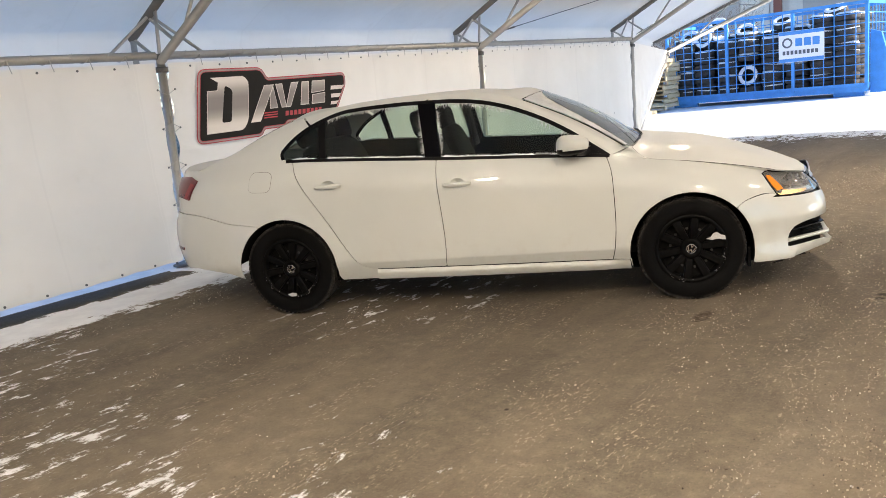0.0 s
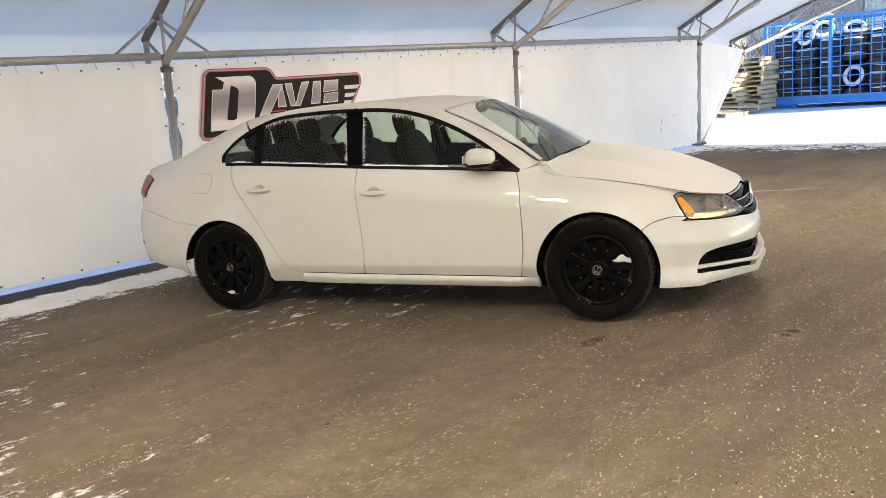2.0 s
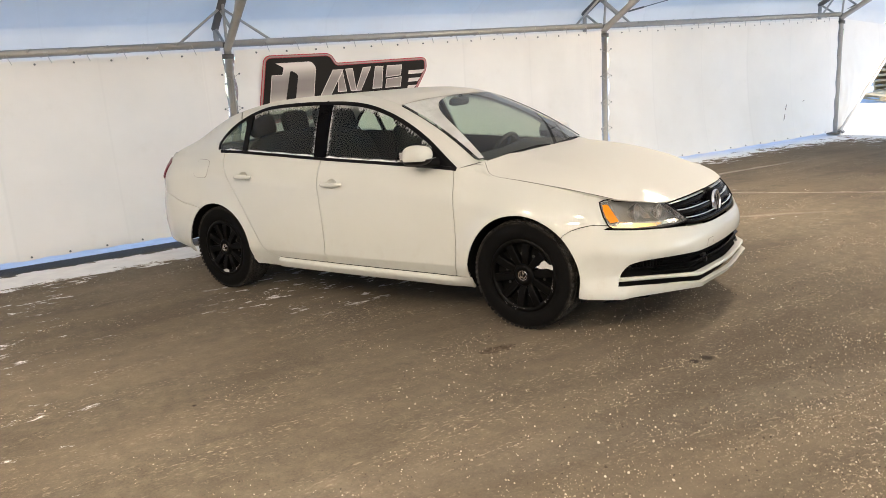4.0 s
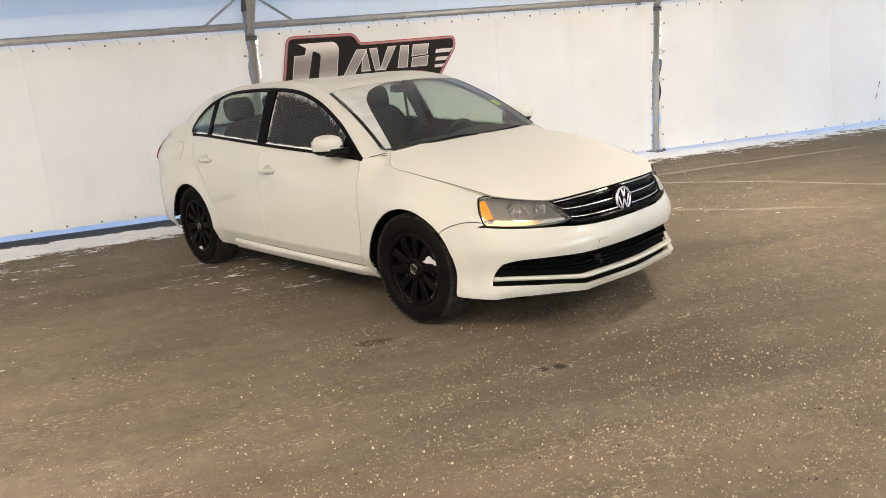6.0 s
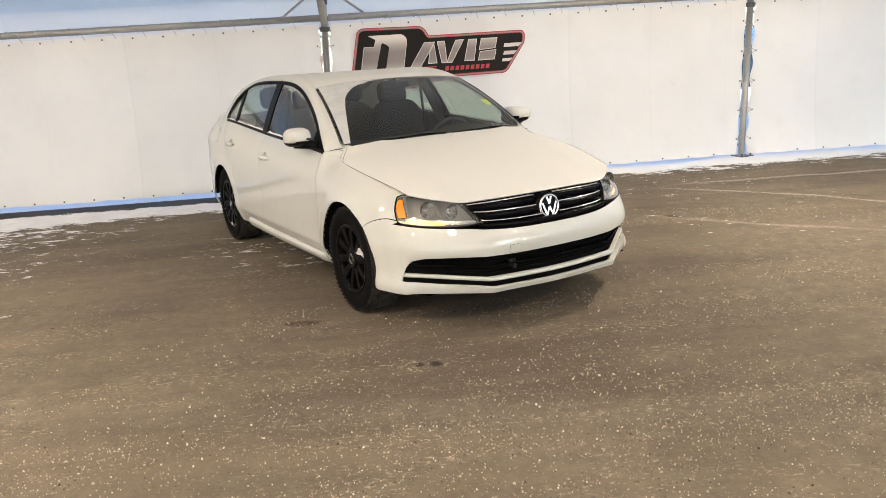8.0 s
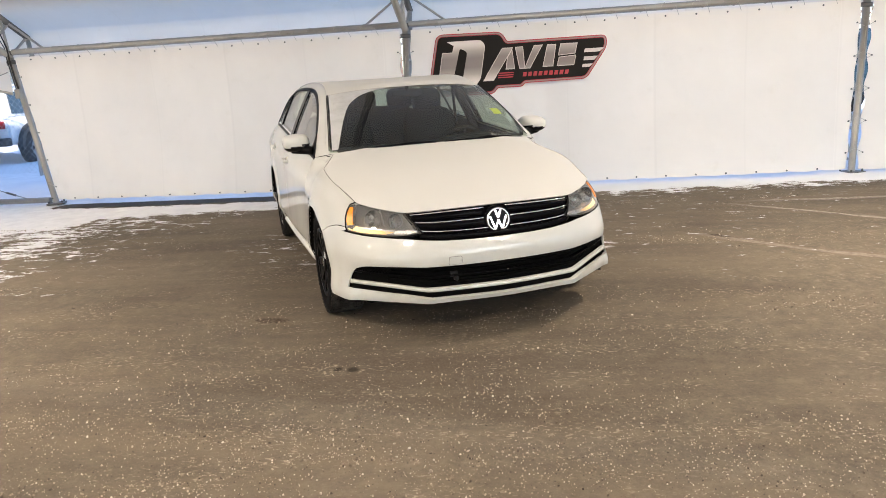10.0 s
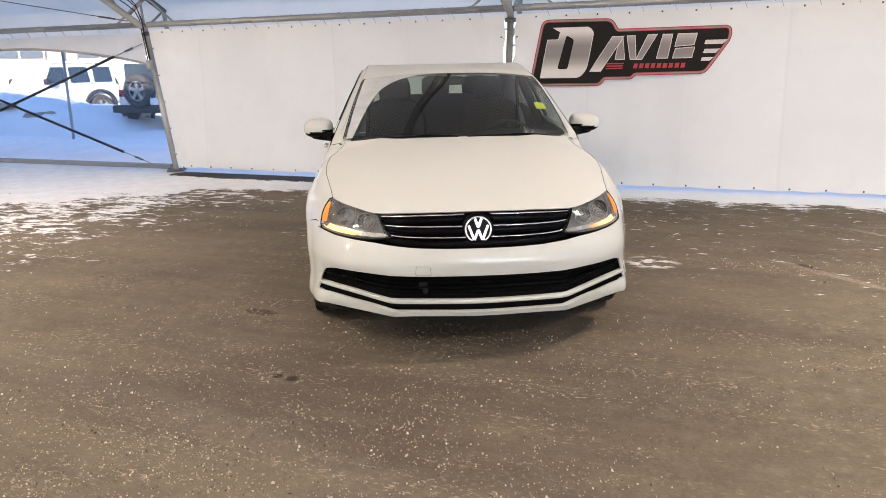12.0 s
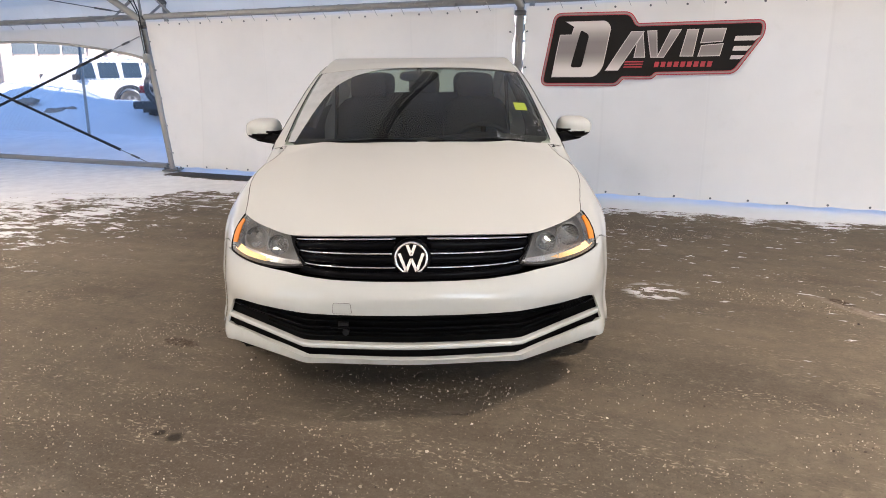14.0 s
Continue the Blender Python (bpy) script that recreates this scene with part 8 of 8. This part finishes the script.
add_grid(bm, 4, 28, lambda u, v: scuttle(u, 0.035 + 0.93 * v))
part("scuttle", flip_to(bm, Vector((0, 0, 1))), CABIN_PLASTIC, car)
for v0 in (-0.004, 0.966):
    bm = bmesh.new()
    add_grid(bm, 4, 4, lambda u, v: scuttle(u, max(0.0, min(1.0, v0 + 0.038 * v))) + Vector((0, (-0.004 if v0 < 0 else 0.004) * 0, 0.002)))
    part("scuttle_corner", flip_to(bm, Vector((0, 0, 1))), PAINT, car)
for v0, v1, u1 in ((0.14, 0.50, 0.016), (0.54, 0.90, 0.014)):
    bm = bmesh.new()
    add_tube(bm, [screen(u1 * (0.6 + 0.6 * math.sin(i / 12 * 3.1)), v0 + (v1 - v0) * i / 12) + Vector((0.004, 0, 0.006)) for i in range(13)], 0.0045, 6)
    wiper = part("wiper", bm, BLACK_TRIM, car)
    bm = bmesh.new()
    add_tube(bm, [scuttle(0.5, v1 - 0.02) + Vector((0, 0, 0.012)), screen(u1, (v0 + v1) / 2 + 0.05) + Vector((0.010, 0, 0.014)), screen(u1 * 1.2, (v0 + v1) / 2) + Vector((0.005, 0, 0.009))], 0.006, 6)
    part("wiper_arm", bm, BLACK_TRIM, wiper)

# ---------------------------------------------------------------- the car: wheels


def build_wheel(flip=1):
    """A tyre on a rim with a black spoked cover; the axle runs along y, the outer face looks to -y."""
    root = empty("wheel")
    bm = bmesh.new()
    prof = [(0.195, 0.055), (0.214, 0.096), (0.245, 0.108), (0.288, 0.106), (0.309, 0.096), (0.3165, 0.080), (0.3185, 0.04), (0.3190, 0.0)]
    prof = prof + [(r, -y) for r, y in prof[-2::-1]]
    n = 72
    rings = []
    for i in range(n):
        a = 2 * math.pi * i / n
        rings.append([bm.verts.new((r * math.cos(a), y, r * math.sin(a))) for r, y in prof])
    for i in range(n):
        for k in range(len(prof) - 1):
            f = bm.faces.new((rings[i][k], rings[(i + 1) % n][k], rings[(i + 1) % n][k + 1], rings[i][k + 1]))
            f.smooth = True
    bmesh.ops.recalc_face_normals(bm, faces=list(bm.faces))
    tyre = part("tyre", bm, RUBBER, root)
    # tread blocks
    bm = bmesh.new()
    for i in range(64):
        a = 2 * math.pi * i / 64
        for row, y in enumerate((-0.078, -0.040, 0.0, 0.040, 0.078)):
            b = a + (0.049 if row % 2 else 0)
            m = Matrix.Rotation(-b, 4, "Y") @ Matrix.Translation((0.3175 - (0.004 if abs(y) > 0.07 else 0), y, 0)) @ Matrix.Rotation(radians(20 if y > 0 else -20), 4, "X")
            add_box(bm, -0.006, 0.0045, -0.016, 0.016, -0.0105, 0.0105, m)
    part("tread", bm, RUBBER, tyre)
    bm = bmesh.new()
    for i in range(64):
        a = 2 * math.pi * (i + 0.3) / 64
        m = Matrix.Rotation(-a, 4, "Y") @ Matrix.Translation((0.308, -0.0955, 0)) @ Matrix.Rotation(radians(-48), 4, "Z")
        add_box(bm, -0.011, 0.011, -0.002, 0.0012, -0.009, 0.009, m)
    part("shoulder_tread", bm, RUBBER, tyre)
    # rim well
    bm = bmesh.new()
    for (ra, ya), (rb, yb) in (((0.216, -0.096), (0.190, -0.070)), ((0.190, -0.070), (0.188, 0.07)), ((0.190, -0.050), (0.02, -0.050))):
        vs = [[bm.verts.new((r * math.cos(2 * math.pi * i / 48), y, r * math.sin(2 * math.pi * i / 48))) for r, y in ((ra, ya), (rb, yb))] for i in range(48)]
        for i in range(48):
            f = bm.faces.new((vs[i][0], vs[(i + 1) % 48][0], vs[(i + 1) % 48][1], vs[i][1]))
            f.smooth = True
    part("rim", bm, DARK_HOLLOW, root)
    # cover: outer ring, spokes, hub
    bm = bmesh.new()
    prof = [(0.182, -0.064), (0.186, -0.090), (0.196, -0.099), (0.212, -0.100), (0.216, -0.092)]
    vs = [[bm.verts.new((r * math.cos(2 * math.pi * i / 64), y, r * math.sin(2 * math.pi * i / 64))) for r, y in prof] for i in range(64)]
    for i in range(64):
        for k in range(len(prof) - 1):
            f = bm.faces.new((vs[i][k], vs[(i + 1) % 64][k], vs[(i + 1) % 64][k + 1], vs[i][k + 1]))
            f.smooth = True
    bmesh.ops.recalc_face_normals(bm, faces=list(bm.faces))
    cover = part("wheel_cover", bm, COVER_BLACK, root, "scratched black plastic wheel cover")
    for k in range(10):
        a = 2 * math.pi * k / 10 + 0.16
        bm = bmesh.new()
        rows = []
        for j in range(9):
            f = j / 8
            r = 0.045 + 0.148 * f
            w = 0.0185 + 0.0065 * f
            y = -0.080 - 0.014 * math.sin(f * math.pi * 0.60)
            rows.append([bm.verts.new(Vector((r, yy, e * w))) for e, yy in ((-1, y + 0.034), (-1, y + 0.003), (-0.80, y), (0.80, y), (1, y + 0.003), (1, y + 0.034))])
        for p, q in zip(rows, rows[1:]):
            for i in range(5):
                f = bm.faces.new((p[i], q[i], q[i + 1], p[i + 1]))
                f.smooth = False
        bmesh.ops.rotate(bm, cent=(0, 0, 0), matrix=Matrix.Rotation(a, 3, "Y"), verts=list(bm.verts))
        bmesh.ops.recalc_face_normals(bm, faces=list(bm.faces))
        flip_to(bm, Vector((0, -1, 0)))
        part("spoke", bm, COVER_BLACK, cover)
    # vents in the wells between the spokes, where the steel rim shows
    for k in range(10):
        a = 2 * math.pi * (k + 0.5) / 10 + 0.16
        bm = bmesh.new()
        add_tube(bm, [(0.122 * math.cos(a), -0.062, -0.122 * math.sin(a)), (0.122 * math.cos(a), -0.056, -0.122 * math.sin(a))], 0.0085, 10)
        part("vent", bm, VENT_STEEL, cover)
    # flecks where the black has chipped off the ring
    rnd = random.Random(31)
    bm = bmesh.new()
    for k in range(34):
        a = rnd.choice((rnd.uniform(-0.9, 0.7), rnd.uniform(1.2, 2.0), rnd.uniform(-0.4, 0.5)))
        r0 = rnd.uniform(0.186, 0.209)
        da, dr = rnd.uniform(0.004, 0.022), rnd.uniform(0.0008, 0.0022)
        y = -0.1022 if r0 > 0.194 else -0.0985
        bm.faces.new([bm.verts.new((r * math.cos(b), y, -r * math.sin(b))) for r, b in ((r0 - dr, a - da), (r0 + dr * rnd.random(), a - da * 0.3), (r0 + dr, a + da), (r0 - dr * 0.5, a + da * 0.6))])
    tagged(part("chips", flip_to(bm, Vector((0, -1, 0))), SCRAPE, cover), "bare chips in the black", kind="stuff")
    bm = bmesh.new()
    prof = [(0.068, -0.050), (0.066, -0.083), (0.056, -0.093), (0.034, -0.095), (0.033, -0.092)]
    vs = [[bm.verts.new((r * math.cos(2 * math.pi * i / 40), y, r * math.sin(2 * math.pi * i / 40))) for r, y in prof] for i in range(40)]
    for i in range(40):
        for k in range(len(prof) - 1):
            f = bm.faces.new((vs[i][k], vs[(i + 1) % 40][k], vs[(i + 1) % 40][k + 1], vs[i][k + 1]))
            f.smooth = True
    flip_to(bm, Vector((0, -1, 0)))
    part("hub", bm, COVER_BLACK, cover)
    bm = bmesh.new()
    add_tube(bm, [(0, -0.088, 0), (0, -0.0935, 0)], 0.031, 28)
    cap = part("centre_cap", bm, GLOSS_BLACK, root, "small round chrome-edged cap")
    bm = bmesh.new()
    disc(bm, 0.026, 0.030, 0.0, 0.004, 28)
    emblem_bars(bm, 0.027, 0.0, 0.003, 0.0026)
    bmesh.ops.transform(bm, matrix=Matrix.Translation((0, -0.0925, 0)) @ Matrix.Rotation(-math.pi / 2, 4, "Z"), verts=list(bm.verts))
    part("cap_ring", bm, CHROME, cap)
    return root


proto = build_wheel()
proto.parent = car
proto.matrix_basis = pose(AXLE, -0.757, 0.316, 0, 18, 0)
for x, y, spin, turn in ((-AXLE, -0.757, 55, 0), (AXLE, 0.757, 10, 180), (-AXLE, 0.757, 75, 180)):
    w = copy_thing(proto, pose(x, y, 0.316, 0, 0, turn) @ pose(0, 0, 0, 0, spin, 0))
# scrape on the covers, where the black has come off
front_scrape = sheet([(0.088, 0.058), (0.120, 0.050), (0.160, 0.056), (0.200, 0.048), (0.196, 0.076), (0.172, 0.080), (0.150, 0.098), (0.128, 0.090), (0.115, 0.070)], lambda a, b: Vector((a, -0.1005, b)), 0.03, 0.003)
part("bare_patch", front_scrape, SCRAPE, car, "bare silver patch on the wheel cover", loc=pose(AXLE, -0.757, 0.316))
rear_scrape = sheet([(-0.05, -0.180), (-0.02, -0.196), (0.015, -0.192), (0.02, -0.176), (-0.01, -0.168)], lambda a, b: Vector((a, -0.1015, b)), 0.03, 0.003)
part("bare_patch", rear_scrape, SCRAPE, car, "bare silver patch on the wheel cover", loc=pose(-AXLE, -0.757, 0.316))

# wheel wells, underside
for x in (AXLE, -AXLE):
    for sgn in (-1, 1):
        bm = bmesh.new()
        rows = []
        for i in range(29):
            a = radians(-14 + (208 if x > 0 else 184) * i / 28)
            xe, ze = x + 0.362 * math.cos(a), HUB_Z + 0.362 * math.sin(a)
            lip = -body(s_from_x(xe, ze), max(0.2, ze)).y - 0.004
            rows.append([bm.verts.new((x + r * math.cos(a), y * sgn, HUB_Z + r * math.sin(a))) for r, y in ((0.361, lip), (0.366, lip - 0.02), (0.372, 0.58), (0.02, 0.575))])
        for p, q in zip(rows, rows[1:]):
            for k in range(3):
                f = bm.faces.new((p[k], q[k], q[k + 1], p[k + 1]))
                f.smooth = k < 2
        part("wheel_well", bm, DARK_HOLLOW, car)
        if x > 0:
            bm = bmesh.new()
            add_box(bm, 1.655, 1.672, min(0.60 * sgn, 0.800 * sgn), max(0.60 * sgn, 0.800 * sgn), 0.175, 0.30, bevel=0.004)
            part("mud_guard", bm, BLACK_TRIM, car)
bm = bmesh.new()


def belly(u, v):
    x = -1.70 + 3.70 * u
    w = min(0.78, -body(s_from_x(x, 0.22), 0.22).y - 0.05)
    return Vector((x, w * (-1 + 2 * v), 0.215 - 0.02 * math.sin(u * 3.1)))


add_grid(bm, 24, 4, belly, False)
part("underside", bm, DARK_HOLLOW, car)

# ---------------------------------------------------------------- the car: cabin


def cushion(bm, sx, sy, sz, m, p=3.2, nu=20, nv=12):
    """A soft rounded block."""
    def se(w, e):
        return math.copysign(abs(w) ** e, w)
    e = 2 / p

    def fn(u, v):
        a, l = u * 2 * math.pi, (-0.5 + v) * math.pi
        return m @ Vector((sx * se(math.cos(l), e) * se(math.cos(a), e), sy * se(math.cos(l), e) * se(math.sin(a), e), sz * se(math.sin(l), e)))
    add_grid(bm, nu, nv, fn)


def seat(x, y, wide, parent, heads):
    root = empty("seat", Matrix.Translation((x, y, 0)))
    root.parent = parent
    bm = bmesh.new()
    cushion(bm, 0.27, wide, 0.085, pose(0.02, 0, 0.52, 0, -6, 0))
    part("seat_cushion", bm, CABIN_CLOTH, root)
    bm = bmesh.new()
    cushion(bm, 0.075, wide * 0.97, 0.34, pose(-0.30, 0, 0.82, 0, -18, 0), 3.6)
    part("seat_back", bm, CABIN_CLOTH, root)
    for h in heads:
        bm = bmesh.new()
        cushion(bm, 0.055, 0.125, 0.095, pose(-0.43, h, 1.205, 0, -12, 0), 3.6)
        part("headrest", bm, CABIN_CLOTH, root)
        for d in (-0.06, 0.06):
            bm = bmesh.new()
            add_tube(bm, [(-0.40, h + d, 1.08), (-0.425, h + d, 1.18)], 0.006, 6)
            part("headrest_post", bm, SATIN, root)


seat(0.02, -0.37, 0.245, car, (0,))
seat(0.02, 0.37, 0.245, car, (0,))
seat(-0.86, 0.0, 0.62, car, (-0.36, 0.36, 0.0))
bm = bmesh.new()


def dash(u, v):
    w = -1 + 2 * v
    prof = ((1.06, 0.930), (0.90, 0.945), (0.72, 0.955), (0.60, 0.925), (0.58, 0.80), (0.66, 0.55), (0.66, 0.30))
    q = u * (len(prof) - 1)
    i = min(int(q), len(prof) - 2)
    f = q - i
    x, z = prof[i][0] + (prof[i + 1][0] - prof[i][0]) * f, prof[i][1] + (prof[i + 1][1] - prof[i][1]) * f
    z += 0.035 * math.exp(-((w - 0.5) / 0.3) ** 2) * math.exp(-((x - 0.68) / 0.12) ** 2)
    return Vector((x - 0.05 * abs(w) ** 3, w * 0.72, z))


add_grid(bm, 24, 24, dash)
part("dashboard", flip_to(bm, Vector((0, 0, 1))), CABIN_PLASTIC, car)
# steering wheel
bm = bmesh.new()
c = pose(0.49, 0.37, 0.850, 0, -66, 0)
add_tube(bm, [c @ Vector((0.185 * math.cos(i * math.pi / 18), 0.185 * math.sin(i * math.pi / 18), 0)) for i in range(37)], 0.015, 8, caps=False)
for a in (0, 180, 270):
    add_tube(bm, [c @ Vector((0.05 * math.cos(radians(a + 90)), 0.05 * math.sin(radians(a + 90)), 0)), c @ Vector((0.18 * math.cos(radians(a + 90)), 0.18 * math.sin(radians(a + 90)), 0))], 0.016, 6)
cushion(bm, 0.075, 0.085, 0.03, c, 3)
part("steering_wheel", bm, CABIN_PLASTIC, car)
bm = bmesh.new()
cushion(bm, 0.018, 0.115, 0.030, pose(0.385, 0.0, 1.288, 0, 8, 0), 3.4)
add_tube(bm, [(0.395, 0, 1.295), (0.40, 0, 1.335)], 0.012, 8)
part("rear_view_mirror", bm, CABIN_PLASTIC, car)
# floor, inner door skins, headliner, parcel shelf, inner pillars
bm = bmesh.new()
add_box(bm, -1.35, 1.0, -0.70, 0.70, 0.28, 0.33)
part("cabin_floor", bm, CABIN_PLASTIC, car)
bm = bmesh.new()
add_grid(bm, 6, 8, lambda u, v: Vector((-1.22 - 0.68 * u, -0.60 + 1.2 * v, 1.035 + 0.02 * u)))
part("parcel_shelf", bm, CABIN_PLASTIC, car)
bm = bmesh.new()
add_grid(bm, 20, 16, lambda u, v: roof_skin(0.02 + 0.96 * u, 0.01 + 0.98 * v) + Vector((0, 0, -0.022)))
part("headliner", flip_to(bm, Vector((0, 0, -1))), HEADLINER, car)
for mirror in (False, True):
    sgn = -1 if mirror else 1
    bm = bmesh.new()

    def door_in(u, v):
        x = 0.92 - 2.25 * u
        z = 0.30 + (belt(x) + 0.006 - 0.30) * v
        p = skin(x, min(z, belt(x) - 0.001))
        return Vector((x, (p.y + 0.05 + 0.03 * (1 - v)) * sgn, z))
    add_grid(bm, 30, 8, door_in)
    part("door_lining", bm, CABIN_PLASTIC, car)
    bm = bmesh.new()
    for xa, xb in ((-0.285, -0.325),):
        add_tube(bm, [Vector((xa + 0.03, (cabin(xa, 0.99).y + 0.05) * sgn, 0.95)), Vector((xb + 0.03, (cabin(xb, 1.34).y + 0.05) * sgn, 1.35))], 0.035, 8)
    part("inner_pillar", bm, CABIN_PLASTIC, car)
    bm = bmesh.new()
    add_tube(bm, [Vector((-0.27, (cabin(-0.27, 1.28).y + 0.09) * sgn, 1.28)), Vector((-0.24, -0.60 * sgn, 0.60))], 0.012, 6)
    part("seat_belt", bm, CABIN_CLOTH, car)
from mathutils.bvhtree import BVHTree

# ---------------------------------------------------------------- small marks on the cloth
def torn_mark(s, z0, z1, wide, seed):
    """A short torn strip in the wall cloth, laid on its folds."""
    cloth = [o for o in bpy.data.objects if o.get("label") == "white laced tent wall cloth with soft folds"][0]
    tree = BVHTree.FromPolygons([cloth.matrix_world @ v.co for v in cloth.data.vertices], [p.vertices[:] for p in cloth.data.polygons])
    rnd = random.Random(seed)
    bm = bmesh.new()
    rows = []
    n = 14
    for i in range(n + 1):
        f = i / n
        half = wide * (0.25 + 0.75 * math.sin(math.pi * f)) * rnd.uniform(0.3, 1.0)
        mid = s + 0.05 * f + 0.012 * rnd.uniform(-1, 1)
        row = []
        for e in (-1, 1):
            start = tent(mid + e * half, 1.0, z0 + (z1 - z0) * f)
            hit = tree.ray_cast(start, -WALL_N)[0]
            row.append(bm.verts.new(hit + WALL_N * 0.004))
        rows.append(row)
    for a, b in zip(rows, rows[1:]):
        bm.faces.new((a[0], a[1], b[1], b[0]))
    tagged(part("wall_tear", bm, TORN), "short torn brown slit in the white tent wall", "tear")


TORN = plain("torn_edge", (0.085, 0.055, 0.045), 0.8)
torn_mark(8.86, 0.36, 0.47, 0.012, 3)
torn_mark(8.93, 0.52, 0.63, 0.014, 4)
torn_mark(9.38, 0.63, 0.655, 0.02, 6)


# ---------------------------------------------------------------- cables and a socket box on the post by the open bay
def post_cables():
    base = tent(-5.12, 0.07, 1.42)
    root = empty("cable_run", Matrix.Translation(base))
    for k, (ds, di) in enumerate(((0.0, 0.0), (0.02, 0.012), (-0.02, 0.008))):
        top = [(-5.10, 0.90 - 0.05 * k, 2.53), (-5.12, 0.62, 2.42 - 0.03 * k), (-5.14, 0.36, 2.36 - 0.05 * k), (-5.15, 0.19, 2.26 - 0.04 * k), (-5.15, 0.11, 2.06)]
        down = [(-5.185 + 0.30 * (1 - z / EAVE), 0.062, z) for z in (1.90, 1.78, 1.66, 1.54)]
        bm = bmesh.new()
        add_tube(bm, [tent(s + ds, inn + di, z) - base for s, inn, z in top + down], 0.007, 6)
        part("cable", bm, SLEEVE, root, "black cable strapped to the post")
    bm = bmesh.new()
    add_box(bm, -0.035, 0.035, -0.03, 0.03, 0.0, 0.12, Matrix.Rotation(math.atan2(WALL_D.y, WALL_D.x), 4, "Z"), bevel=0.006)
    part("socket_box", bm, STEEL, root, "small grey socket box")
    tagged(root, "black cables and a small socket box strapped to the tent post", "cable")


post_cables()
